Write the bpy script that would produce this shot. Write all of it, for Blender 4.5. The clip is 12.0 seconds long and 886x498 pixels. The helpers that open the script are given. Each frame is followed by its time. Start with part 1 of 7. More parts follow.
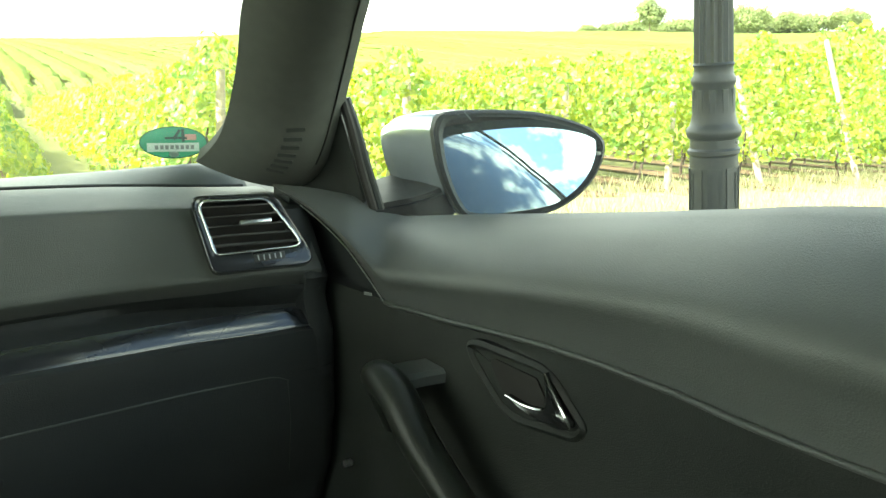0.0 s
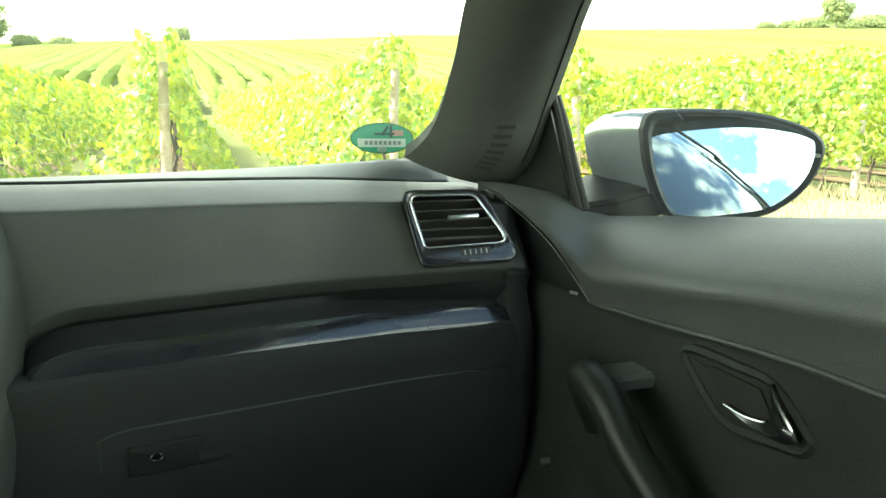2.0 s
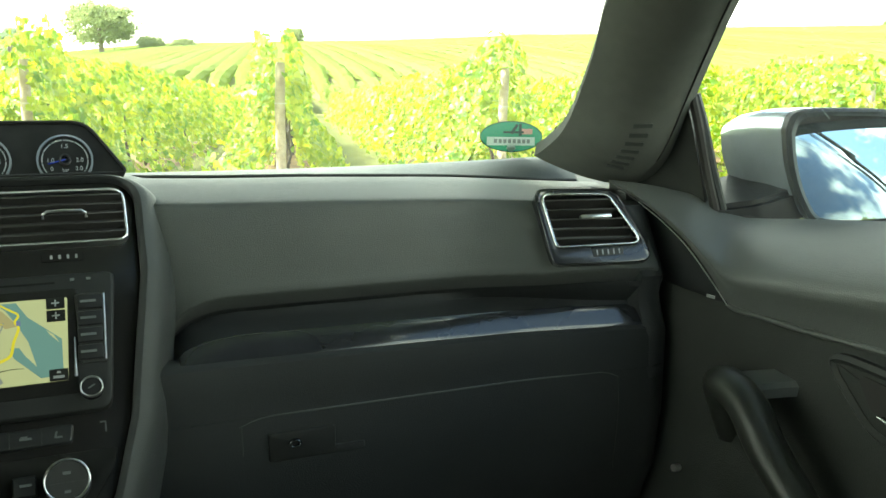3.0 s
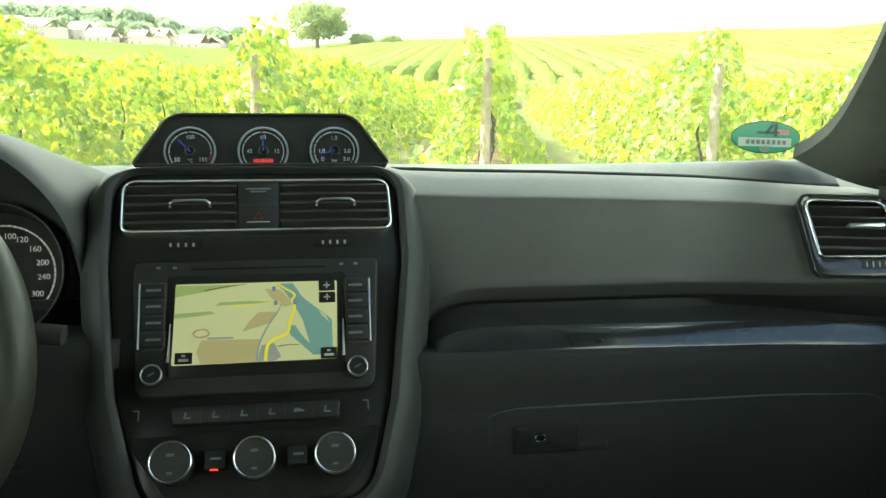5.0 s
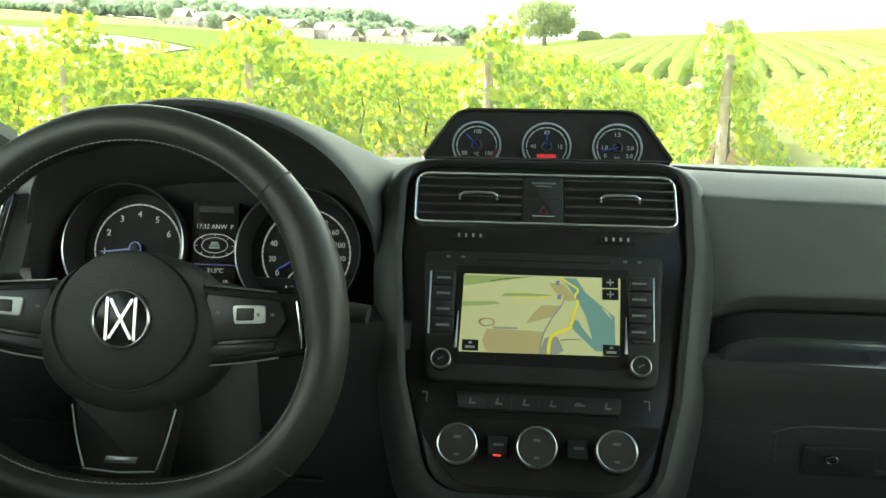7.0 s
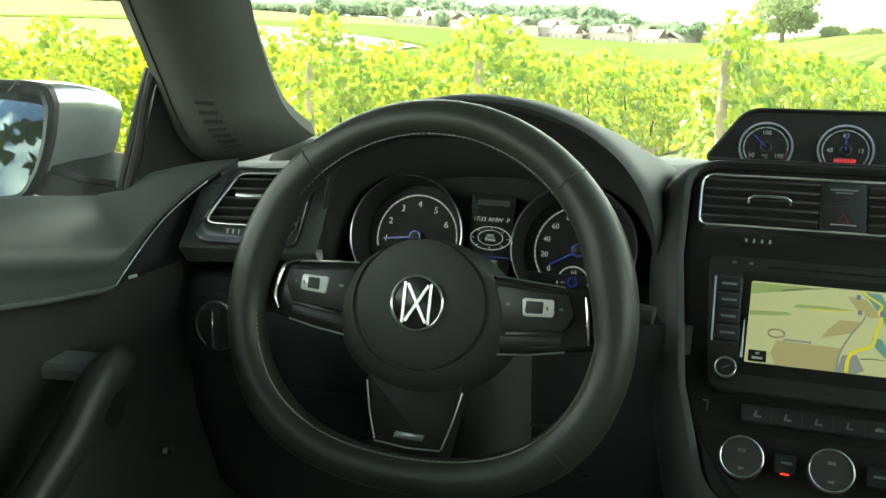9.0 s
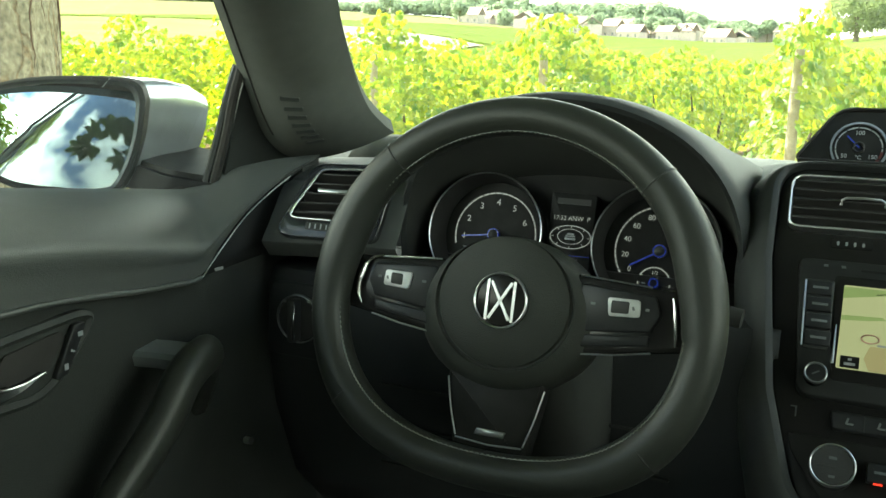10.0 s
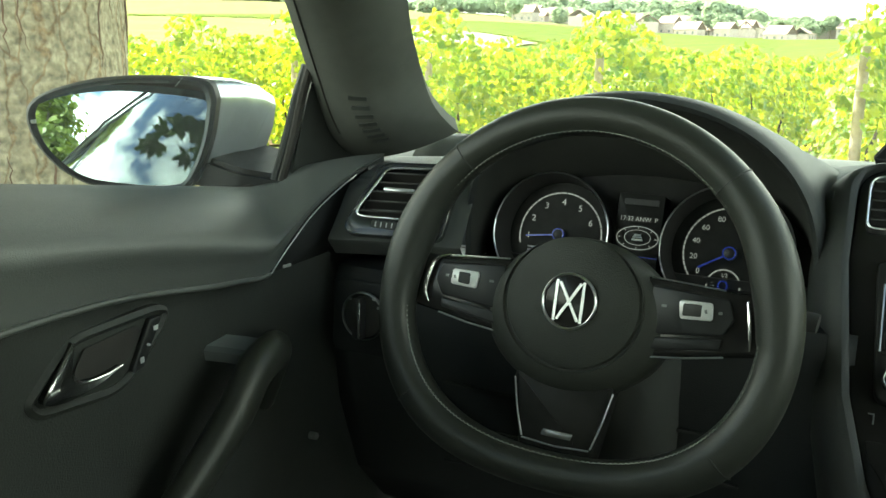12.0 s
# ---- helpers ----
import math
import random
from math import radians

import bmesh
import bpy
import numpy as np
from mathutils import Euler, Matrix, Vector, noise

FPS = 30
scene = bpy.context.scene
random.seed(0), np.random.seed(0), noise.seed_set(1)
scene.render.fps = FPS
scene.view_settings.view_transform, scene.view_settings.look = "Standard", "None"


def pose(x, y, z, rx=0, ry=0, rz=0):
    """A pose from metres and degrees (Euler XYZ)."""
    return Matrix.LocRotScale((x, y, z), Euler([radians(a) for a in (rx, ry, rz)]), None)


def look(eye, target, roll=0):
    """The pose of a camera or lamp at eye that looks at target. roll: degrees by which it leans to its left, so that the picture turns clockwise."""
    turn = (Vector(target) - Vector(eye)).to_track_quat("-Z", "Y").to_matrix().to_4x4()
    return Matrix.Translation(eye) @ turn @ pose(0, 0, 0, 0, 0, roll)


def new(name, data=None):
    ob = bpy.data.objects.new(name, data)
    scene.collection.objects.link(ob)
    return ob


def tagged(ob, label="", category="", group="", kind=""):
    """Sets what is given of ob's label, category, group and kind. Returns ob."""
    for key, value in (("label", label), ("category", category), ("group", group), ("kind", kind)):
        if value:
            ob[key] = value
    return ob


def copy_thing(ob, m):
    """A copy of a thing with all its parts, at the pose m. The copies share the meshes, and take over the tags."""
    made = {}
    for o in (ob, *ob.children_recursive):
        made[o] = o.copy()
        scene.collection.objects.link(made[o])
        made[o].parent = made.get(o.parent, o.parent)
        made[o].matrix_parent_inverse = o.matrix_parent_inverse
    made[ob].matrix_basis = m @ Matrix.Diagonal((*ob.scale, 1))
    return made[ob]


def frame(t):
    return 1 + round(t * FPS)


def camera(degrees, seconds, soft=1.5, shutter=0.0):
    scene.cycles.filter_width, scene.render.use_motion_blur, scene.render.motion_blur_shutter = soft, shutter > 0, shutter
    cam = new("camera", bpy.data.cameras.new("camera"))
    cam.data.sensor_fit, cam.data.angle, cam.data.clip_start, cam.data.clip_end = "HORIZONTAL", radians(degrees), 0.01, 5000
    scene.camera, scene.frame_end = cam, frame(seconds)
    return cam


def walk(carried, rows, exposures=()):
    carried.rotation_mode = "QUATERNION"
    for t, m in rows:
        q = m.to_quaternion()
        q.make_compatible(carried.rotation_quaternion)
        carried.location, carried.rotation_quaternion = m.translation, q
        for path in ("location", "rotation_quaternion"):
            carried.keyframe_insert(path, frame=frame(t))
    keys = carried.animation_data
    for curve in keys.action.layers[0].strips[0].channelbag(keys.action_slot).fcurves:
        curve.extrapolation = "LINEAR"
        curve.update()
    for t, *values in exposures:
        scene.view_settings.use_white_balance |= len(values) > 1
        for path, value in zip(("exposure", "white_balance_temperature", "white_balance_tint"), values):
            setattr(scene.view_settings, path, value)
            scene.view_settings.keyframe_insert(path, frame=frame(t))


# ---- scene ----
cam = camera(54.7, 12.0)
PATH = [
    (0, (0.162, -0.823, 1.128), (1.433, 0.664, 0.714), 1.2),
    (0.5, (0.154, -0.816, 1.128), (1.368, 0.718, 0.712), 1.2),
    (1, (0.145, -0.808, 1.126), (1.283, 0.783, 0.709), 1.2),
    (1.5, (0.132, -0.803, 1.126), (1.194, 0.838, 0.706), 1.2),
    (2, (0.121, -0.795, 1.125), (1.09, 0.903, 0.703), 1.1),
    (2.5, (0.108, -0.789, 1.124), (0.978, 0.961, 0.701), 1.0),
    (3, (0.093, -0.783, 1.123), (0.847, 1.02, 0.696), 0.9),
    (5, (0.038, -0.766, 1.123), (0.364, 1.157, 0.68), 0.9),
    (5.5, (0.024, -0.764, 1.122), (0.238, 1.174, 0.677), 0.8),
    (6, (0.008, -0.764, 1.122), (0.093, 1.183, 0.673), 0.7),
    (6.5, (-0.007, -0.763, 1.121), (-0.047, 1.185, 0.67), 0.6),
    (7, (-0.024, -0.765, 1.121), (-0.198, 1.175, 0.666), 0.6),
    (7.5, (-0.041, -0.768, 1.121), (-0.348, 1.155, 0.664), 0.5),
    (9.5, (-0.096, -0.786, 1.12), (-0.824, 1.017, 0.653), 0.5),
    (10, (-0.104, -0.79, 1.119), (-0.884, 0.991, 0.651), 0.5),
    (10.5, (-0.108, -0.791, 1.119), (-0.932, 0.97, 0.65), 0.4),
    (11, (-0.113, -0.794, 1.119), (-0.97, 0.951, 0.649), 0.4),
    (11.5, (-0.116, -0.795, 1.119), (-0.996, 0.938, 0.648), 0.5),
    (12, (-0.117, -0.796, 1.12), (-1.005, 0.933, 0.647), 0.3),
]
walk(cam, [(t, look(eye, target, roll)) for t, eye, target, roll in PATH], [(0.0, 2.71, 7000, -9), (2.5, 2.69, 7000, -9), (6.0, 2.61, 7000, -9), (9.5, 2.55, 7000, -9), (12.0, 2.54, 7000, -9)])

# ---- world and light ----
SUN_DIR = Vector((-0.70, 0.18, 0.69)).normalized()
world = bpy.data.worlds.new("sky")
scene.world = world
world.use_nodes = True
wn, wl = world.node_tree.nodes, world.node_tree.links
wn.clear()
w_out = wn.new("ShaderNodeOutputWorld")
w_bg = wn.new("ShaderNodeBackground")
w_bg.inputs["Strength"].default_value = 1.0
sky = wn.new("ShaderNodeTexSky")
sky.sky_type = "NISHITA"
sky.sun_disc = False
sky.sun_elevation = math.asin(SUN_DIR.z)
sky.sun_rotation = math.atan2(SUN_DIR.x, SUN_DIR.y)
sky.dust_density = 2.0
sky_gain = wn.new("ShaderNodeVectorMath")
sky_gain.operation = "SCALE"
sky_gain.inputs["Scale"].default_value = 0.110
w_co = wn.new("ShaderNodeTexCoord")
w_map = wn.new("ShaderNodeMapping")
w_map.inputs["Scale"].default_value = (1.0, 1.0, 1.15)
w_map.inputs["Location"].default_value = (0.3, 1.4, 0.2)
w_noise = wn.new("ShaderNodeTexNoise")
w_noise.inputs["Scale"].default_value = 5.0
w_noise.inputs["Detail"].default_value = 7.0
w_noise.inputs["Roughness"].default_value = 0.56
w_ramp = wn.new("ShaderNodeValToRGB")
w_ramp.color_ramp.elements[0].position = 0.485
w_ramp.color_ramp.elements[1].position = 0.62
w_mix = wn.new("ShaderNodeMix")
w_mix.data_type = "RGBA"
w_mix.inputs[7].default_value = (1.32, 1.37, 1.29, 1)
wl.new(sky.outputs[0], sky_gain.inputs[0])
wl.new(w_co.outputs["Generated"], w_map.inputs[0])
wl.new(w_map.outputs[0], w_noise.inputs["Vector"])
# the cloud cover thickens towards the horizon
w_xyz = wn.new("ShaderNodeSeparateXYZ")
w_low = wn.new("ShaderNodeMapRange")
for slot, value in enumerate((0.38, 0.66, 0.10, -0.075), 1):
    w_low.inputs[slot].default_value = value
w_sum = wn.new("ShaderNodeMath")
w_sum.operation = "ADD"
wl.new(w_co.outputs["Generated"], w_xyz.inputs[0])
wl.new(w_xyz.outputs["Z"], w_low.inputs[0])
wl.new(w_low.outputs[0], w_sum.inputs[0])
wl.new(w_noise.outputs[0], w_sum.inputs[1])
wl.new(w_sum.outputs[0], w_ramp.inputs[0])
wl.new(w_ramp.outputs[0], w_mix.inputs[0])
wl.new(sky_gain.outputs[0], w_mix.inputs[6])
wl.new(w_mix.outputs[2], w_bg.inputs[0])
wl.new(w_bg.outputs[0], w_out.inputs[0])

sun_data = bpy.data.lights.new("sun", "SUN")
sun_data.energy, sun_data.angle, sun_data.color = 3.9, radians(0.53), (1.0, 0.95, 0.86)
sun = new("sun", sun_data)
sun.matrix_world = look((0, 0, 30), Vector((0, 0, 30)) - SUN_DIR)
tagged(sun, kind="structure")


# ---- materials ----
def material(name, colour, rough=0.5, metal=0.0, vary=0.25, vary_scale=8.0, bump=0.0, bump_scale=400.0, spec=0.5, coat=0.0, dirt=0.0, second=None):
    m = bpy.data.materials.new(name)
    m.use_nodes = True
    n, l = m.node_tree.nodes, m.node_tree.links
    b = n["Principled BSDF"]
    b.inputs["Roughness"].default_value = rough
    b.inputs["Metallic"].default_value = metal
    b.inputs["Specular IOR Level"].default_value = spec
    b.inputs["Coat Weight"].default_value = coat
    b.inputs["Coat Roughness"].default_value = 0.04
    co = n.new("ShaderNodeTexCoord")
    tex = n.new("ShaderNodeTexNoise")
    tex.inputs["Scale"].default_value = vary_scale
    tex.inputs["Detail"].default_value = 6
    l.new(co.outputs["Object"], tex.inputs["Vector"])
    mix = n.new("ShaderNodeMix")
    mix.data_type = "RGBA"
    c2 = second or tuple(c * (1 - vary) for c in colour)
    mix.inputs[6].default_value = (*[min(1, c * (1 + vary * 0.6)) if not second else c for c in colour], 1)
    mix.inputs[7].default_value = (*c2, 1)
    ramp = n.new("ShaderNodeValToRGB")
    ramp.color_ramp.elements[0].position, ramp.color_ramp.elements[1].position = 0.35, 0.65
    l.new(tex.outputs[0], ramp.inputs[0])
    l.new(ramp.outputs[0], mix.inputs[0])
    l.new(mix.outputs[2], b.inputs["Base Color"])
    rr = n.new("ShaderNodeMapRange")
    rr.inputs[3].default_value, rr.inputs[4].default_value = max(0.02, rough * 0.88), min(1, rough * 1.12)
    l.new(tex.outputs[0], rr.inputs[0])
    l.new(rr.outputs[0], b.inputs["Roughness"])
    if bump:
        t2 = n.new("ShaderNodeTexNoise")
        t2.inputs["Scale"].default_value = bump_scale
        t2.inputs["Detail"].default_value = 3
        l.new(co.outputs["Object"], t2.inputs["Vector"])
        bp = n.new("ShaderNodeBump")
        bp.inputs["Strength"].default_value = bump
        bp.inputs["Distance"].default_value = 0.002
        l.new(t2.outputs[0], bp.inputs["Height"])
        l.new(bp.outputs[0], b.inputs["Normal"])
    return m


def glow(name, colour, strength):
    m = bpy.data.materials.new(name)
    m.use_nodes = True
    b = m.node_tree.nodes["Principled BSDF"]
    b.inputs["Base Color"].default_value = (*[c * 0.3 for c in colour], 1)
    b.inputs["Emission Color"].default_value = (*colour, 1)
    b.inputs["Emission Strength"].default_value = strength
    b.inputs["Roughness"].default_value = 0.25
    return m


def leaf_material(name, colour, second, through_colour, share=0.5, spec=0.5, rough=0.45, through_second=None):
    m = bpy.data.materials.new(name)
    m.use_nodes = True
    n, l = m.node_tree.nodes, m.node_tree.links
    b = n["Principled BSDF"]
    b.inputs["Roughness"].default_value = rough
    b.inputs["Specular IOR Level"].default_value = spec
    geo = n.new("ShaderNodeNewGeometry")
    mix = n.new("ShaderNodeMix")
    mix.data_type = "RGBA"
    mix.inputs[6].default_value = (*colour, 1)
    mix.inputs[7].default_value = (*second, 1)
    l.new(geo.outputs["Random Per Island"], mix.inputs[0])
    l.new(mix.outputs[2], b.inputs["Base Color"])
    tr = n.new("ShaderNodeBsdfTranslucent")
    mix2 = n.new("ShaderNodeMix")
    mix2.data_type = "RGBA"
    mix2.inputs[6].default_value = (*through_colour, 1)
    mix2.inputs[7].default_value = (*(through_second or [c * 0.5 for c in through_colour]), 1)
    l.new(geo.outputs["Random Per Island"], mix2.inputs[0])
    l.new(mix2.outputs[2], tr.inputs[0])
    ms = n.new("ShaderNodeMixShader")
    ms.inputs[0].default_value = share
    l.new(b.outputs[0], ms.inputs[1])
    l.new(tr.outputs[0], ms.inputs[2])
    l.new(ms.outputs[0], n["Material Output"].inputs[0])
    return m


def glass_material(name, tint, gloss=1.0, haze=0.0):
    m = bpy.data.materials.new(name)
    m.use_nodes = True
    n, l = m.node_tree.nodes, m.node_tree.links
    n.remove(n["Principled BSDF"])
    tr = n.new("ShaderNodeBsdfTransparent")
    tr.inputs[0].default_value = (*tint, 1)
    gl = n.new("ShaderNodeBsdfGlossy")
    gl.inputs["Roughness"].default_value = 0.01
    fr = n.new("ShaderNodeLayerWeight")
    pw = n.new("ShaderNodeMath")
    pw.operation = "POWER"
    pw.inputs[1].default_value = 3.7
    sc = n.new("ShaderNodeMath")
    sc.operation = "MULTIPLY_ADD"
    sc.inputs[1].default_value = 0.96 * gloss
    sc.inputs[2].default_value = 0.03 * gloss
    ms = n.new("ShaderNodeMixShader")
    l.new(fr.outputs["Facing"], pw.inputs[0])
    l.new(pw.outputs[0], sc.inputs[0])
    l.new(sc.outputs[0], ms.inputs[0])
    l.new(tr.outputs[0], ms.inputs[1])
    l.new(gl.outputs[0], ms.inputs[2])
    last = ms
    # pale translucent film in the pane imitates the haze over the view outside
    if haze:
        film = n.new("ShaderNodeBsdfTranslucent")
        film.inputs[0].default_value = (0.97, 1.0, 1.0, 1)
        haze_noise = n.new("ShaderNodeTexNoise")
        haze_noise.inputs["Scale"].default_value = 3.0
        haze_noise.inputs["Detail"].default_value = 4.0
        amount = n.new("ShaderNodeMapRange")
        amount.inputs[3].default_value, amount.inputs[4].default_value = haze * 0.75, haze * 1.25
        last = n.new("ShaderNodeMixShader")
        l.new(haze_noise.outputs[0], amount.inputs[0])
        l.new(amount.outputs[0], last.inputs[0])
        l.new(ms.outputs[0], last.inputs[1])
        l.new(film.outputs[0], last.inputs[2])
    l.new(last.outputs[0], n["Material Output"].inputs[0])
    return m


DASH = material("soft_dash_plastic", (0.070, 0.074, 0.070), 0.47, vary=0.12, vary_scale=5, bump=0.25, bump_scale=900, spec=0.4)
LINING = material("hood_lining_plastic", (0.045, 0.047, 0.043), 0.7, vary=0.12, vary_scale=6, bump=0.2, bump_scale=900, spec=0.25)
HOOD = material("hood_plastic", (0.038, 0.041, 0.041), 0.55, vary=0.12, vary_scale=5, bump=0.25, bump_scale=900, spec=0.35)
DASH_LOW = material("lower_dash_plastic", (0.0275, 0.0295, 0.0305), 0.6, vary=0.15, vary_scale=5, bump=0.25, bump_scale=800, spec=0.25)
DOOR = material("soft_door_plastic", (0.083, 0.088, 0.083), 0.5, vary=0.12, vary_scale=6, bump=0.22, bump_scale=700, spec=0.5)
DOOR_LOW = material("hard_door_plastic", (0.031, 0.034, 0.031), 0.55, vary=0.15, vary_scale=7, bump=0.3, bump_scale=700, spec=0.35)
PILLAR = material("pillar_fabric", (0.102, 0.106, 0.097), 0.85, vary=0.03, vary_scale=60, bump=0.4, bump_scale=1200, spec=0.2)
# dash plastic darkened: the shade down the console's flank is in the colour
FLANK = material("shaded_flank_plastic", (0.042, 0.045, 0.043), 0.5, vary=0.12, vary_scale=6, bump=0.25, bump_scale=900, spec=0.35)
SURROUND = material("stack_surround_plastic", (0.030, 0.032, 0.032), 0.5, vary=0.12, vary_scale=8, bump=0.2, bump_scale=900, spec=0.4)
BLACK = material("matt_black_plastic", (0.036, 0.036, 0.035), 0.5, vary=0.2, vary_scale=12, bump=0.15, bump_scale=800, spec=0.35)
VENT = material("vent_slat_plastic", (0.028, 0.027, 0.026), 0.4, vary=0.15, vary_scale=30, spec=0.4)
PIANO = material("piano_black_lacquer", (0.018, 0.0175, 0.017), 0.20, vary=0.1, vary_scale=20, spec=0.22)
STRIP = material("dark_lacquer_trim", (0.024, 0.026, 0.030), 0.15, vary=0.2, vary_scale=15, spec=0.6, coat=0.4)
SILVER = material("silver_paint", (0.62, 0.63, 0.62), 0.35, 0.35, vary=0.06, vary_scale=60)
CHROME = material("satin_chrome", (0.66, 0.67, 0.68), 0.30, 1.0, vary=0.06, vary_scale=60)
BRIGHT = material("bright_chrome", (0.86, 0.86, 0.84), 0.17, 1.0, vary=0.04, vary_scale=60)
LEATHER = material("wheel_leather", (0.026, 0.0285, 0.024), 0.42, vary=0.15, vary_scale=12, bump=0.12, bump_scale=900, spec=0.45)
HUB = material("hub_plastic", (0.026, 0.0285, 0.024), 0.55, vary=0.12, vary_scale=20, bump=0.3, bump_scale=900, spec=0.35)
THREAD = material("grey_thread", (0.25, 0.26, 0.23), 0.8, vary=0.2, vary_scale=200)
RUBBER = material("black_rubber", (0.024, 0.022, 0.020), 0.7, vary=0.2, vary_scale=20)
NAV_BODY = material("nav_housing_plastic", (0.023, 0.024, 0.024), 0.5, vary=0.15, vary_scale=20, bump=0.1, bump_scale=900, spec=0.25)
GREYKEY = material("grey_key_plastic", (0.018, 0.019, 0.020), 0.42, vary=0.15, vary_scale=30, spec=0.35)
DIAL = material("dial_black", (0.020, 0.020, 0.019), 0.45, vary=0.2, vary_scale=40, spec=0.12)
WHITE = glow("backlit_white", (0.58, 0.60, 0.58), 0.065)
DIMWHITE = material("printed_white", (0.36, 0.37, 0.37), 0.5, vary=0.1, vary_scale=80)
BLUE = glow("needle_blue", (0.05, 0.09, 0.60), 0.035)
RED = glow("lamp_red", (1.0, 0.05, 0.03), 0.28)
PAINT = material("silver_car_paint", (0.50, 0.55, 0.60), 0.25, 0.6, vary=0.05, vary_scale=60, coat=0.8)
BODY = material("mirror_base_plastic", (0.017, 0.018, 0.020), 0.5, vary=0.15, vary_scale=40, spec=0.25)
GLASS = glass_material("windscreen_glass", (0.97, 0.99, 0.975), 0.45, 0.042)
SIDE_GLASS = glass_material("side_window_glass", (0.98, 0.99, 0.985), 1.0, 0.018)
GREYPLATE = material("satin_grey_plastic", (0.17, 0.185, 0.19), 0.35, vary=0.1)
SATIN = material("dark_satin_metal", (0.12, 0.125, 0.125), 0.22, 0.9, vary=0.1)
# tint set dark to hold back light from the rear of the cabin
TINT = glass_material("tinted_side_glass", (0.24, 0.27, 0.26), 1.0)
MIRROR = material("mirror_silver", (0.50, 0.62, 0.65), 0.0, 1.0, vary=0.0)
MIRROR.node_tree.nodes["Principled BSDF"].inputs["Roughness"].default_value = 0.01
for link in list(MIRROR.node_tree.nodes["Principled BSDF"].inputs["Roughness"].links):
    MIRROR.node_tree.links.remove(link)
GREEN = leaf_material("sticker_green", (0.07, 0.36, 0.20), (0.07, 0.36, 0.20), (0.055, 0.235, 0.145), 0.8)
STICKER_INK = material("sticker_ink", (0.015, 0.04, 0.03), 0.6, vary=0.1)
STICKER_WHITE = leaf_material("sticker_white", (0.6, 0.66, 0.60), (0.6, 0.66, 0.60), (0.36, 0.42, 0.38), 0.7)
STICKER_RED = material("sticker_red", (0.45, 0.22, 0.18), 0.6, vary=0.1)
CARPET = material("car_carpet", (0.095, 0.097, 0.092), 0.95, vary=0.3, vary_scale=60, bump=0.8, bump_scale=500)
HEADLINER = material("headliner_cloth", (0.05, 0.05, 0.048), 0.9, vary=0.1, vary_scale=40, bump=0.3, bump_scale=900)
GRASS = material("dry_grass", (0.27, 0.26, 0.13), 0.9, second=(0.36, 0.32, 0.19), vary_scale=0.9, bump=0.6, bump_scale=60, spec=0.05)
FIELD = material("vineyard_grass", (0.180, 0.192, 0.075), 0.95, second=(0.200, 0.195, 0.095), vary_scale=0.12, bump=0.5, bump_scale=8, spec=0.0)
PALE = material("pale_stubble_field", (0.27, 0.255, 0.20), 0.95, vary=0.15, vary_scale=0.4, spec=0.0)
SOIL = material("vineyard_soil", (0.17, 0.115, 0.07), 0.95, vary=0.35, vary_scale=3, bump=0.8, bump_scale=25, spec=0.1)
WOOD = material("weathered_post_wood", (0.41, 0.36, 0.285), 0.85, second=(0.29, 0.24, 0.185), vary_scale=14, bump=0.6, bump_scale=60)
STEM = material("vine_stem_bark", (0.075, 0.055, 0.04), 0.95, vary=0.4, vary_scale=30, bump=0.8, bump_scale=60)
WIRE = material("galvanised_wire", (0.5, 0.5, 0.5), 0.4, 0.8, vary=0.2)
IRON = material("cast_iron_paint", (0.013, 0.016, 0.016), 0.5, vary=0.3, vary_scale=6, bump=0.3, bump_scale=80)
BARK = material("pale_tree_bark", (0.325, 0.290, 0.200), 0.9, second=(0.225, 0.192, 0.128), vary_scale=26, bump=1.0, bump_scale=45)


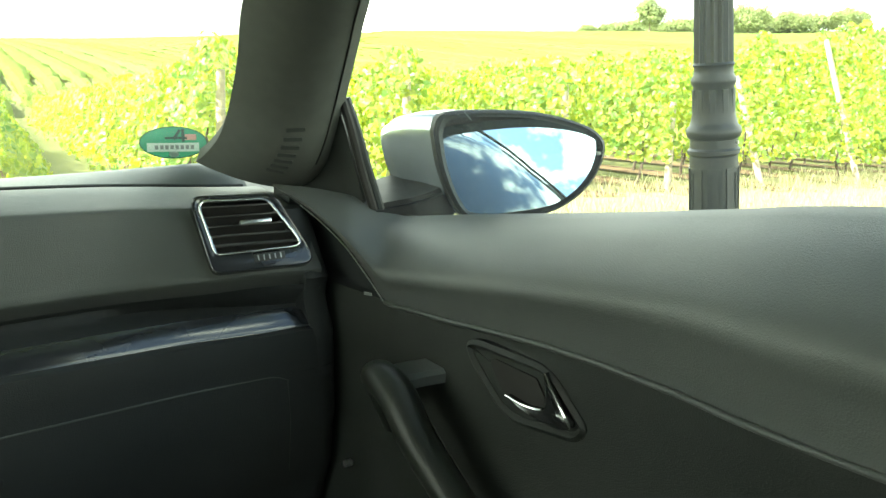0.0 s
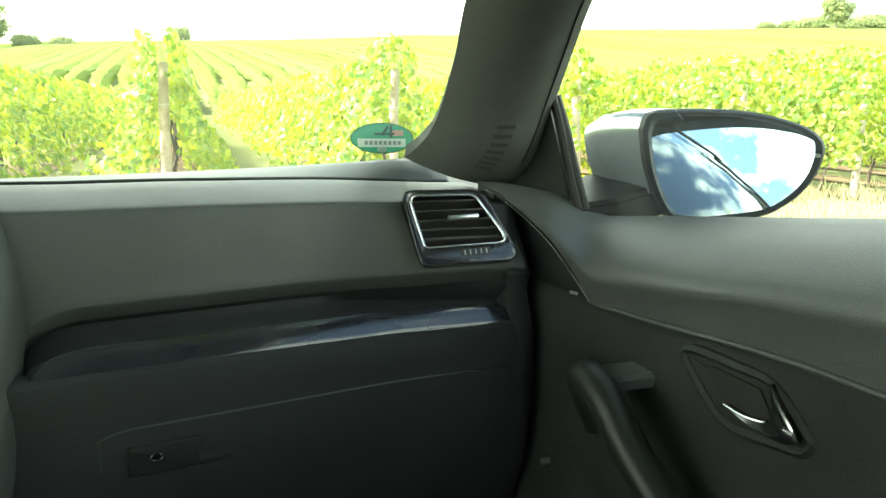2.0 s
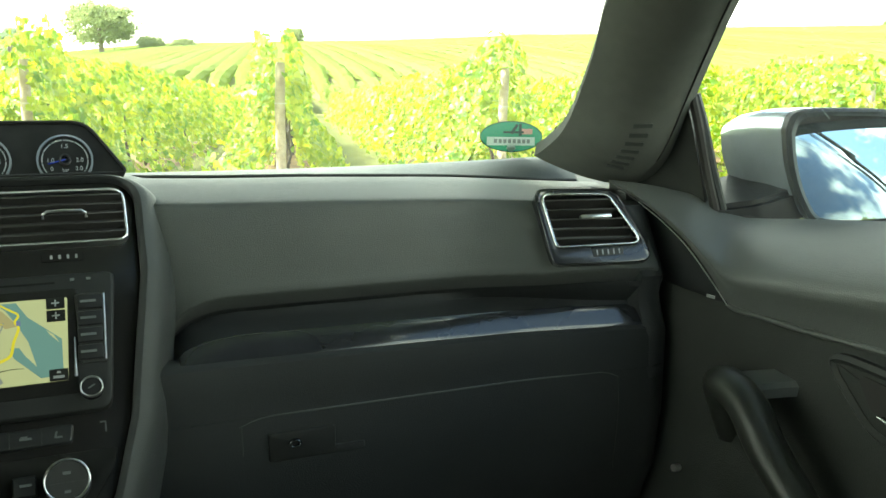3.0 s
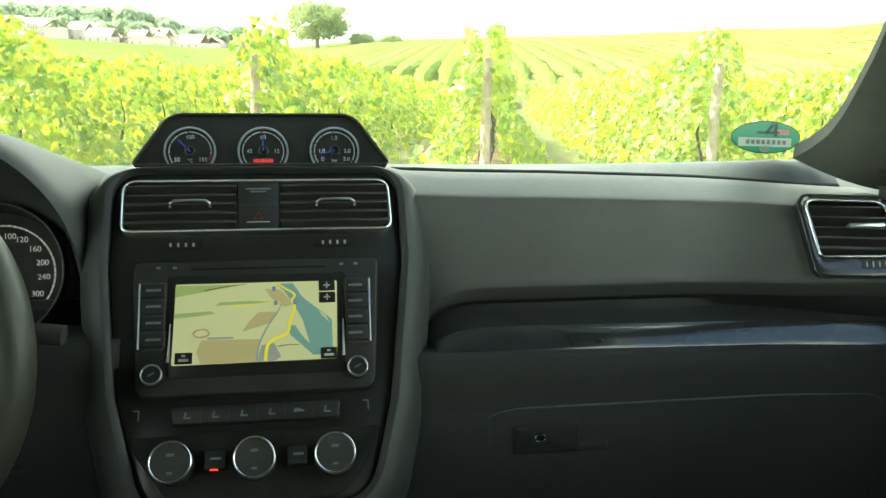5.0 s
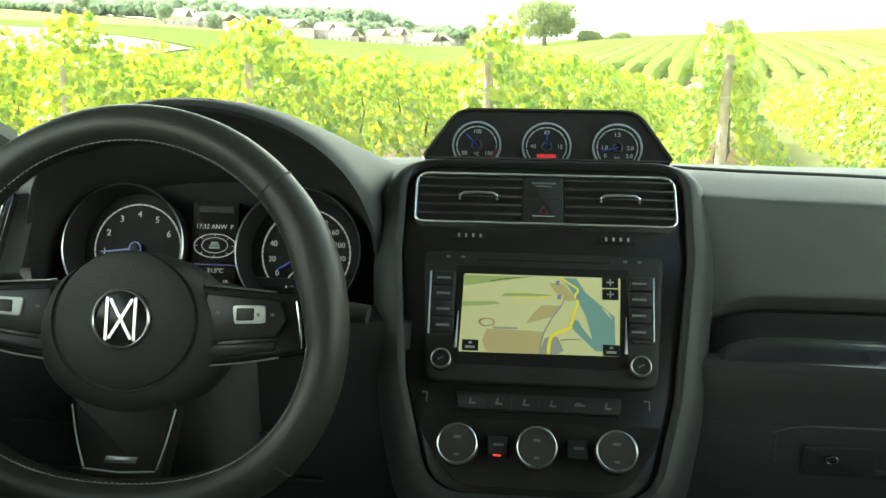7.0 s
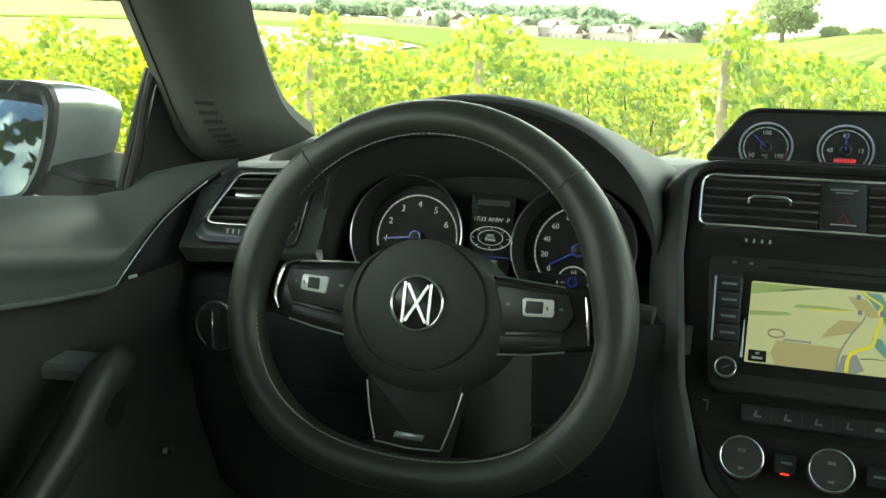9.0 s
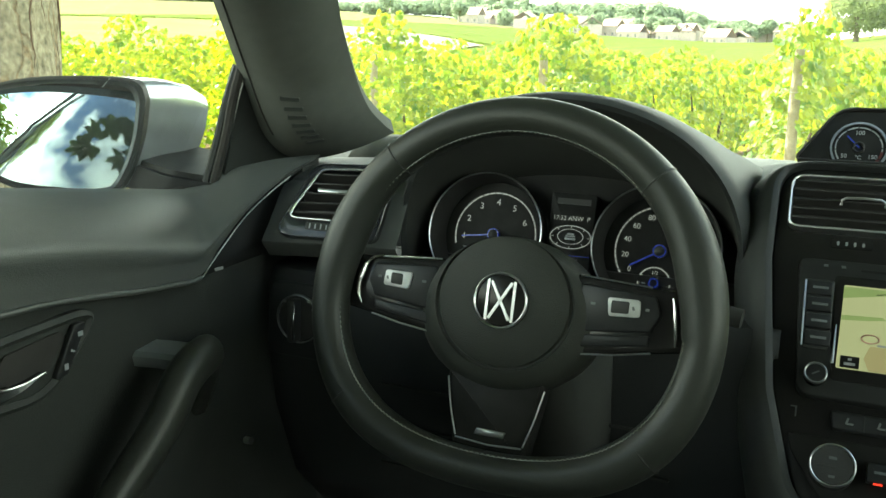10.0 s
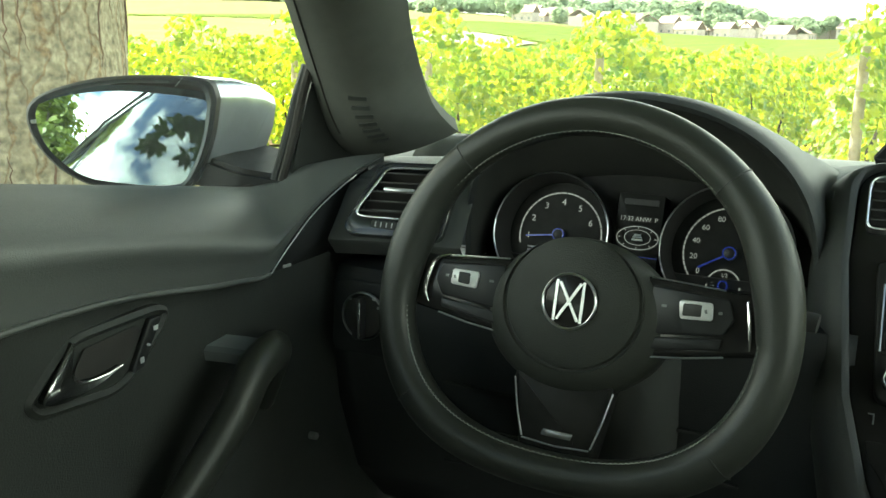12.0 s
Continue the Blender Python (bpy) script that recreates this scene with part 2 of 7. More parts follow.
def bark_material():
    m = bpy.data.materials["pale_tree_bark"]
    n, l = m.node_tree.nodes, m.node_tree.links
    b = n["Principled BSDF"]
    co = n.new("ShaderNodeTexCoord")
    mp = n.new("ShaderNodeMapping")
    mp.inputs["Scale"].default_value = (1.0, 1.0, 0.13)
    vor = n.new("ShaderNodeTexVoronoi")
    vor.feature = "DISTANCE_TO_EDGE"
    vor.inputs["Scale"].default_value = 12.0
    wob = n.new("ShaderNodeTexNoise")
    wob.inputs["Scale"].default_value = 7.0
    wob.inputs["Detail"].default_value = 5
    add = n.new("ShaderNodeMixRGB")
    add.blend_type = "ADD"
    add.inputs[0].default_value = 0.07
    l.new(co.outputs["Object"], mp.inputs[0])
    l.new(co.outputs["Object"], wob.inputs["Vector"])
    l.new(mp.outputs[0], add.inputs[1])
    l.new(wob.outputs["Color"], add.inputs[2])
    l.new(add.outputs[0], vor.inputs["Vector"])
    ramp = n.new("ShaderNodeValToRGB")
    ramp.color_ramp.elements[0].position, ramp.color_ramp.elements[1].position = 0.0, 0.035
    ramp.color_ramp.elements[0].color = (0.72, 0.56, 0.45, 1)
    l.new(vor.outputs[0], ramp.inputs[0])
    old = b.inputs["Base Color"].links[0].from_socket
    mul = n.new("ShaderNodeMixRGB")
    mul.blend_type = "MULTIPLY"
    mul.inputs[0].default_value = 1.0
    l.new(old, mul.inputs[1])
    l.new(ramp.outputs[0], mul.inputs[2])
    l.new(mul.outputs[0], b.inputs["Base Color"])
    fine = n.new("ShaderNodeTexNoise")
    fine.inputs["Scale"].default_value = 48.0
    fine.inputs["Detail"].default_value = 8
    l.new(co.outputs["Object"], fine.inputs["Vector"])
    grain = n.new("ShaderNodeMapRange")
    grain.inputs[1].default_value, grain.inputs[2].default_value = 0.3, 0.7
    grain.inputs[3].default_value, grain.inputs[4].default_value = 0.50, 1.32
    l.new(fine.outputs[0], grain.inputs[0])
    mul2 = n.new("ShaderNodeMixRGB")
    mul2.blend_type = "MULTIPLY"
    mul2.inputs[0].default_value = 1.0
    l.new(mul.outputs[0], mul2.inputs[1])
    l.new(grain.outputs[0], mul2.inputs[2])
    l.new(mul2.outputs[0], b.inputs["Base Color"])
    rough_bump = n.new("ShaderNodeBump")
    rough_bump.inputs["Strength"].default_value = 1.0
    rough_bump.inputs["Distance"].default_value = 0.012
    l.new(fine.outputs[0], rough_bump.inputs["Height"])
    bump = n.new("ShaderNodeBump")
    bump.inputs["Strength"].default_value = 0.45
    bump.inputs["Distance"].default_value = 0.02
    l.new(ramp.outputs[0], bump.inputs["Height"])
    l.new(rough_bump.outputs[0], bump.inputs["Normal"])
    l.new(bump.outputs[0], b.inputs["Normal"])


bark_material()
BARK_DARK = material("bark_crack", (0.120, 0.070, 0.045), 0.95, vary=0.3, vary_scale=10)
VINE_LEAF = leaf_material("vine_leaf", (0.31, 0.375, 0.055), (0.060, 0.145, 0.026), (0.64, 0.61, 0.024), 0.44, 0.5, 0.42, (0.26, 0.44, 0.022))
FAR_LEAF = leaf_material("far_vine_leaf", (0.215, 0.280, 0.070), (0.260, 0.315, 0.105), (0.40, 0.50, 0.11), 0.5, 0.0, 0.9)
TREE_LEAF = leaf_material("tree_leaf", (0.06, 0.11, 0.03), (0.11, 0.16, 0.05), (0.22, 0.32, 0.07), 0.35)
# tree leaf colours lightened, so that the haze over far trees is painted in
HAZY_TREE = leaf_material("hazy_tree_leaf", (0.25, 0.30, 0.13), (0.30, 0.35, 0.17), (0.48, 0.54, 0.25), 0.5, 0.05, 0.8)
# distance haze put into the colour: paler than the leaves would be close by
HAZY_LEAF = leaf_material("hazy_far_leaf", (0.28, 0.355, 0.235), (0.32, 0.395, 0.27), (0.50, 0.59, 0.40), 0.5, 0.0, 0.9)
# village walls, tiles and panes kept pale, with distance haze in the colour
WALL_W = material("white_render_wall", (0.47, 0.41, 0.375), 0.9, vary=0.1, vary_scale=0.5)
ROOF_T = material("clay_roof_tiles", (0.44, 0.335, 0.29), 0.9, vary=0.3, vary_scale=1.5)
PANE = material("hazy_window_pane", (0.22, 0.23, 0.24), 0.1, vary=0.1)


# ---- mesh helpers ----
def mesh_object(name, bm, mat, smooth=True):
    me = bpy.data.meshes.new(name)
    bmesh.ops.recalc_face_normals(bm, faces=bm.faces[:])
    bm.to_mesh(me)
    bm.free()
    me.materials.append(mat)
    for p in me.polygons:
        p.use_smooth = smooth
    if smooth:
        me.set_sharp_from_angle(angle=radians(38))
    return new(name, me)


def part(name, bm, mat, parent=None, label="", at=None, smooth=True):
    ob = mesh_object(name, bm, mat, smooth)
    if parent is not None:
        ob.parent = parent
    if at is not None:
        ob.matrix_basis = at
    if label:
        tagged(ob, label=label)
    return ob


def thing(name, m, label, category, group="", kind=""):
    ob = new(name)
    ob.empty_display_size = 0.05
    ob.matrix_basis = m
    return tagged(ob, label, category, group, kind)


def thick(ob, t, offset=-1.0):
    md = ob.modifiers.new("thickness", "SOLIDIFY")
    md.thickness, md.offset = t, offset
    return ob


def spline(points, n):
    """Catmull-Rom curve through points, n samples."""
    p = [Vector(q) for q in points]
    p = [p[0] * 2 - p[1]] + p + [p[-1] * 2 - p[-2]]
    out = []
    for i in range(n):
        s = i / (n - 1) * (len(p) - 3)
        k = min(int(s), len(p) - 4)
        t = s - k
        a, b, c, d = p[k:k + 4]
        out.append(0.5 * (2 * b + (c - a) * t + (2 * a - 5 * b + 4 * c - d) * t * t + (3 * b - a - 3 * c + d) * t ** 3))
    return out


def loft(sections, closed=False, caps=False):
    """A skin over rows of points."""
    bm = bmesh.new()
    rows = [[bm.verts.new(p) for p in s] for s in sections]
    m = len(rows[0])
    for a, b in zip(rows, rows[1:]):
        for j in range(m if closed else m - 1):
            k = (j + 1) % m
            bm.faces.new((a[j], a[k], b[k], b[j]))
    if caps:
        bm.faces.new(rows[0])
        bm.faces.new(rows[-1])
    return bm


def tube(points, radii, seg=12, flat=1.0, caps=True):
    """A round bar along points; radii one number or one a point."""
    pts = [Vector(p) for p in points]
    if not hasattr(radii, "__len__"):
        radii = [radii] * len(pts)
    secs, side = [], None
    for i, p in enumerate(pts):
        d = (pts[min(i + 1, len(pts) - 1)] - pts[max(i - 1, 0)]).normalized()
        if side is None:
            side = d.orthogonal().normalized()
        side = (side - d * side.dot(d)).normalized()
        up = d.cross(side)
        secs.append([p + (side * math.cos(a) + up * math.sin(a) * flat) * radii[i] for a in [2 * math.pi * k / seg for k in range(seg)]])
    return loft(secs, closed=True, caps=caps)


def closed_tube(points, r, seg=10):
    pts = [Vector(p) for p in points]
    n = len(pts)
    mean = sum(pts, Vector()) / n
    axis = (pts[0] - mean).cross(pts[n // 4] - mean).normalized()
    bm = bmesh.new()
    rows = []
    for i, p in enumerate(pts):
        d = (pts[(i + 1) % n] - pts[i - 1]).normalized()
        out = d.cross(axis).normalized()
        rows.append([bm.verts.new(p + (out * math.cos(a) + axis * math.sin(a)) * r) for a in [2 * math.pi * k / seg for k in range(seg)]])
    for i in range(n):
        a, b = rows[i], rows[(i + 1) % n]
        for j in range(seg):
            k = (j + 1) % seg
            bm.faces.new((a[j], a[k], b[k], b[j]))
    return bm


def rounded(corners, r, n=5):
    """A flat outline (x, y) with rounded corners; r one number or one a corner."""
    c = [Vector((p[0], p[1])) for p in corners]
    out = []
    for i, p in enumerate(c):
        a, b = c[i - 1], c[(i + 1) % len(c)]
        rad = r[i] if hasattr(r, "__len__") else r
        u, v = (a - p), (b - p)
        ua, vb = u.normalized(), v.normalized()
        ang = math.acos(max(-1, min(1, ua.dot(vb))))
        t = min(rad / math.tan(ang / 2), u.length * 0.49, v.length * 0.49)
        s, e = p + ua * t, p + vb * t
        for k in range(n + 1):
            f = k / n
            out.append(s * (1 - f) ** 2 + p * 2 * f * (1 - f) + e * f * f)
    return [(q.x, q.y) for q in out]


def box_outline(x0, y0, x1, y1, r=0.0, n=4):
    return rounded([(x0, y0), (x1, y0), (x1, y1), (x0, y1)], r, n) if r else [(x0, y0), (x1, y0), (x1, y1), (x0, y1)]


def shrink(outline, d):
    """The outline moved inwards by d."""
    p = [Vector(q) for q in outline]
    n = len(p)
    area = sum(p[i].x * p[(i + 1) % n].y - p[(i + 1) % n].x * p[i].y for i in range(n))
    sgn = 1 if area > 0 else -1
    out = []
    for i in range(n):
        e = (p[(i + 1) % n] - p[i - 1])
        if e.length < 1e-9:
            e = Vector((1, 0))
        e.normalize()
        out.append((p[i].x - sgn * e.y * d, p[i].y + sgn * e.x * d))
    return out


def plate(outline, z0, z1, bevel=0.0):
    """A slab of that outline from z0 up to z1 with a chamfered top edge."""
    bm = bmesh.new()
    rings = [[(x, y, z0) for x, y in outline]]
    if bevel:
        s = shrink(outline, bevel * 0.35)
        rings.append([(x, y, z1 - bevel) for x, y in outline])
        rings.append([(x, y, z1 - bevel * 0.35) for x, y in s])
        rings.append([(x, y, z1) for x, y in shrink(outline, bevel)])
    else:
        rings.append([(x, y, z1) for x, y in outline])
    rows = [[bm.verts.new(v) for v in r] for r in rings]
    n = len(outline)
    for a, b in zip(rows, rows[1:]):
        for j in range(n):
            bm.faces.new((a[j], a[(j + 1) % n], b[(j + 1) % n], b[j]))
    bm.faces.new(rows[0])
    bm.faces.new(rows[-1])
    return bm


def frame_plate(outer, inner, z0, z1, round_up=0.0):
    """A ring between two outlines of the same count, with side walls."""
    bm = bmesh.new()
    mid = [((a[0] + b[0]) / 2, (a[1] + b[1]) / 2) for a, b in zip(outer, inner)]
    rings = [[(x, y, z0) for x, y in outer], [(x, y, z1) for x, y in outer]]
    if round_up:
        rings.append([(x, y, z1 + round_up) for x, y in mid])
    rings += [[(x, y, z1) for x, y in inner], [(x, y, z0) for x, y in inner]]
    rows = [[bm.verts.new(v) for v in r] for r in rings]
    n = len(outer)
    for i in range(len(rows)):
        a, b = rows[i], rows[(i + 1) % len(rows)]
        for j in range(n):
            bm.faces.new((a[j], a[(j + 1) % n], b[(j + 1) % n], b[j]))
    return bm


def circle(r, n=32, cx=0.0, cy=0.0, ry=None):
    return [(cx + r * math.cos(2 * math.pi * k / n), cy + (ry or r) * math.sin(2 * math.pi * k / n)) for k in range(n)]


def arc_band(r0, r1, a0, a1, z, n=40, h=0.0006):
    """Part of a flat ring, degrees anticlockwise from +x."""
    a = [radians(a0 + (a1 - a0) * k / n) for k in range(n + 1)]
    out = [(r1 * math.cos(t), r1 * math.sin(t)) for t in a] + [(r0 * math.cos(t), r0 * math.sin(t)) for t in reversed(a)]
    bm = bmesh.new()
    lo, hi = [bm.verts.new((x, y, z)) for x, y in out], [bm.verts.new((x, y, z + h)) for x, y in out]
    m = n + 1
    for i in range(len(out)):
        j = (i + 1) % len(out)
        bm.faces.new((lo[i], lo[j], hi[j], hi[i]))
    for i in range(n):
        bm.faces.new((hi[i], hi[i + 1], hi[2 * m - 2 - i], hi[2 * m - 1 - i]))
    return bm


def box(bm, x0, y0, z0, x1, y1, z1, m=None):
    vs = [Vector((x, y, z)) for z in (z0, z1) for x, y in ((x0, y0), (x1, y0), (x1, y1), (x0, y1))]
    if m is not None:
        vs = [m @ v for v in vs]
    v = [bm.verts.new(q) for q in vs]
    for f in ((0, 3, 2, 1), (4, 5, 6, 7), (0, 1, 5, 4), (1, 2, 6, 5), (2, 3, 7, 6), (3, 0, 4, 7)):
        bm.faces.new([v[i] for i in f])


def block(x0, y0, z0, x1, y1, z1, bevel=0.0, seg=2):
    bm = bmesh.new()
    box(bm, x0, y0, z0, x1, y1, z1)
    if bevel:
        bmesh.ops.bevel(bm, geom=bm.edges[:] + bm.verts[:], offset=bevel, segments=seg, affect="EDGES", profile=0.5)
    return bm


def bars(items, z, h=0.0005):
    """Small flat bars (cx, cy, width, height, turn degrees) joined in one print."""
    bm = bmesh.new()
    for cx, cy, w, t, a in items:
        box(bm, -w / 2, -t / 2, 0, w / 2, t / 2, h, pose(cx, cy, z, 0, 0, a))
    return bm


def lettering(text, size, parent, at, mat, name="lettering", align="CENTER"):
    cu = bpy.data.curves.new(name, "FONT")
    cu.body, cu.size, cu.extrude, cu.align_x, cu.align_y = text, size, 0.0003, align, "CENTER"
    tmp = bpy.data.objects.new(name, cu)
    me = bpy.data.meshes.new_from_object(tmp)
    bpy.data.objects.remove(tmp)
    bpy.data.curves.remove(cu)
    me.materials.append(mat)
    ob = new(name, me)
    ob.parent = parent
    ob.matrix_basis = at
    return ob


CX = 0.01          # the car's middle line


def side(s, p):
    """A point given for the passenger's side (outwards from the middle line), on side s."""
    return (CX + s * p[0], p[1], p[2])


# ---- car shell ----
def xr(a, b, n):
    return [a + (b - a) * k / (n - 1) for k in range(n)]


def smooth(a, b, v):
    t = max(0.0, min(1.0, (v - a) / (b - a)))
    return t * t * (3 - 2 * t)


# crest of the door's window sill, from the windscreen pillar backwards (outwards from the middle line, along, up)
CREST = [(0.643, 0.062, 0.992), (0.655, 0.019, 0.993), (0.675, -0.009, 0.990), (0.690, -0.032, 0.984), (0.710, -0.048, 0.972),
         (0.725, -0.062, 0.965), (0.736, -0.085, 0.966), (0.740, -0.149, 0.976), (0.740, -0.370, 1.010), (0.736, -0.479, 1.028), (0.730, -0.587, 1.045), (0.712, -0.95, 1.085)]
# lower edge of the soft door pad: round the tweeter, then along the door
SEAM = [(0.641, 0.050, 0.990), (0.644, -0.002, 0.978), (0.648, -0.040, 0.963), (0.652, -0.077, 0.944), (0.656, -0.113, 0.917),
        (0.659, -0.140, 0.894), (0.658, -0.190, 0.8945), (0.656, -0.255, 0.897), (0.645, -0.397, 0.908), (0.633, -0.510, 0.911), (0.620, -0.610, 0.911), (0.600, -0.95, 0.915)]


def shell():
    # floor pan, firewall, roof and rear
    bm = block(CX - 0.74, -2.3, 0.24, CX + 0.74, 0.55, 0.30)
    tagged(part("car_floor", bm, CARPET), "dark carpeted car floor", "floor", kind="structure")
    bm = block(CX - 0.72, 0.46, 0.30, CX + 0.72, 0.50, 0.95)
    tagged(part("firewall", bm, CARPET), "dark carpeted bulkhead behind the dashboard", "bulkhead", kind="structure")
    secs = []
    for y, z, w in ((-0.42, 1.335, 0.54), (-0.7, 1.375, 0.56), (-1.2, 1.39, 0.56), (-1.8, 1.36, 0.54), (-2.3, 1.27, 0.50)):
        secs.append([(CX + w * t, y, z - 0.045 * t * t * abs(t)) for t in xr(-1, 1, 13)])
    roof = part("ceiling", loft(secs), HEADLINER)
    thick(roof, 0.04, 1.0)
    tagged(roof, "pale grey cloth car roof lining", "ceiling", kind="structure")
    secs = []
    for y, z, w in ((-0.20, 1.262, 0.50), (-0.30, 1.318, 0.54), (-0.44, 1.365, 0.575), (-0.7, 1.405, 0.59), (-1.2, 1.425, 0.59), (-1.8, 1.395, 0.57), (-2.35, 1.300, 0.53)):
        secs.append([(CX + w * t, y, z - 0.060 * abs(t) ** 3) for t in xr(-1, 1, 17)])
    top = part("roof", loft(secs), PAINT)
    thick(top, 0.006, 1.0)
    tagged(top, "silver painted car roof", "roof", kind="structure")
    bm = block(CX - 0.60, -2.42, 0.24, CX + 0.60, -2.32, 1.05)
    tagged(part("rear_bulkhead", bm, DOOR_LOW), "dark rear wall of the cabin", "wall", kind="structure")
    # unseen rear pane, added to cut the light from behind
    secs = [[(CX + w * t, y, z - 0.03 * t * t) for t in xr(-1, 1, 13)] for y, z, w in ((-2.30, 1.262, 0.50), (-2.33, 1.18, 0.55), (-2.36, 1.05, 0.60))]
    g = part("window_rear", loft(secs), TINT)
    g.visible_shadow = False
    tagged(g, "dark tinted rear window", "window", kind="structure")
    # unseen strip, brought forward to keep sky reflections off the gloss console
    secs = [[(CX + w * t, y, z - 0.03 * t * t) for t in xr(-1, 1, 13)] for y, z, w in ((-0.170, 1.262, 0.47), (-0.180, 1.235, 0.47), (-0.25, 1.248, 0.49), (-0.43, 1.325, 0.54))]
    hd = part("windscreen_header", loft(secs), HEADLINER)
    thick(hd, 0.02, 1.0)
    tagged(hd, "grey cloth-covered strip above the windscreen", "trim", kind="structure")
    for s in (1, -1):
        tagged(part("corner_filler", block(*sorted((CX + s * 0.648, CX + s * 0.715))[:1], 0.030, 0.86, max(CX + s * 0.648, CX + s * 0.715), 0.34, 0.9800), HOOD), "dark filler below the pillar foot", "trim", kind="structure")
        tagged(part("kick_panel", block(*sorted((CX + s * 0.672, CX + s * 0.700))[:1], 0.062, 0.28, max(CX + s * 0.672, CX + s * 0.700), 0.47, 0.858), CARPET), "grey carpeted side wall of the footwell", "trim", kind="structure")
        secs = []
        for y, zb in ((-0.97, 1.08), (-1.3, 1.12), (-1.8, 1.17), (-2.35, 1.2)):
            secs.append([side(s, p) for p in ((0.60, y, 0.25), (0.62, y, 0.7), (0.63, y, zb - 0.03), (0.66, y, zb), (0.72, y, zb - 0.01), (0.79, y, zb - 0.2), (0.82, y, 0.7), (0.80, y, 0.3))])
        tagged(part("rear_quarter_wall", loft([r[3:] for r in secs]), PAINT), "silver painted rear quarter panel", "wall", kind="structure")
        tagged(part("rear_quarter_lining", loft([r[:4] for r in secs]), DOOR_LOW), "dark inner lining of the rear quarter", "wall", kind="structure")
        # roof rail with black trim, and the tinted rear side pane
        pts = spline([side(s, p) for p in ((0.659, -0.16, 1.196), (0.620, -0.28, 1.278), (0.595, -0.44, 1.338), (0.598, -0.7, 1.356), (0.594, -1.2, 1.362), (0.57, -1.8, 1.33), (0.54, -2.3, 1.24))], 24)
        tagged(part("roof_rail", tube(pts, 0.0045, 10), RUBBER), "black roof rail above the side windows", "trim", kind="structure")
        secs = [[side(s, (0.715, y, zb)), side(s, (0.66, y, (zb + zt) / 2 + 0.01)), side(s, (0.575, y, zt))] for y, zb, zt in ((-1.092, 1.095, 1.346), (-1.4, 1.13, 1.35), (-1.8, 1.17, 1.32), (-2.1, 1.19, 1.25))]
        # unseen pillar, added to block light behind the front door
        post = [[side(s, (0.715, y, 1.070)), side(s, (0.665, y, 1.220)), side(s, (0.580, y, 1.350)), side(s, (0.560, y, 1.345)), side(s, (0.640, y, 1.210)), side(s, (0.690, y, 1.065))] for y in (-0.955, -1.090)]
        tagged(part("door_pillar", loft(post, closed=True, caps=True), HOOD), "dark pillar behind the front door", "car pillar", kind="structure")
        g = part("window_rear_side", loft(secs), TINT)
        g.visible_shadow = False
        tagged(g, "dark tinted rear side window", "window", kind="structure")


shell()


# ---- dashboard ----
dash = thing("dashboard", pose(0, 0, 0), "dark grey soft plastic dashboard with glove box and lacquered strip", "dashboard")


def end_drop(xs):
    return smooth(0.46, 0.65, abs(xs))


def pad_drop(xs):
    """How far the pad's crown falls away from the middle towards the doors."""
    return float(np.interp(abs(xs), (0.12, 0.20, 0.30, 0.43, 0.55, 0.65), (0.0, 0.003, 0.005, 0.0095, 0.0145, 0.018)))


def cowl_edge(xs):
    """Where the windscreen meets the dashboard: (y, z)."""
    t = min(1.0, abs(xs) / 0.60)
    return 0.48 - 0.29 * t ** 2.6, 0.965 + 0.040 * t ** 3


def lip_z(x):
    """Lower edge of the padded face, rounded down beside the centre stack."""
    if x >= 0.215 or x < 0:
        return 0.8865 + 0.011 * smooth(0.42, 0.60, abs(x - CX))
    t = min(1.0, (0.215 - x) / 0.060)
    return 0.8865 - 0.032 * (1 - math.sqrt(max(0.0, 1 - t * t)))


def vent_plane(xs, z):
    """How far forward the dashboard face lies at its ends, where the side vents sit."""
    return 0.002 + 0.625 * (z - 0.96) - 0.3125 * (abs(xs) - 0.582)


def face_y(x, y, z):
    w = smooth(0.40, 0.555, abs(x - CX))
    return y + (vent_plane(x - CX, z) - y) * w


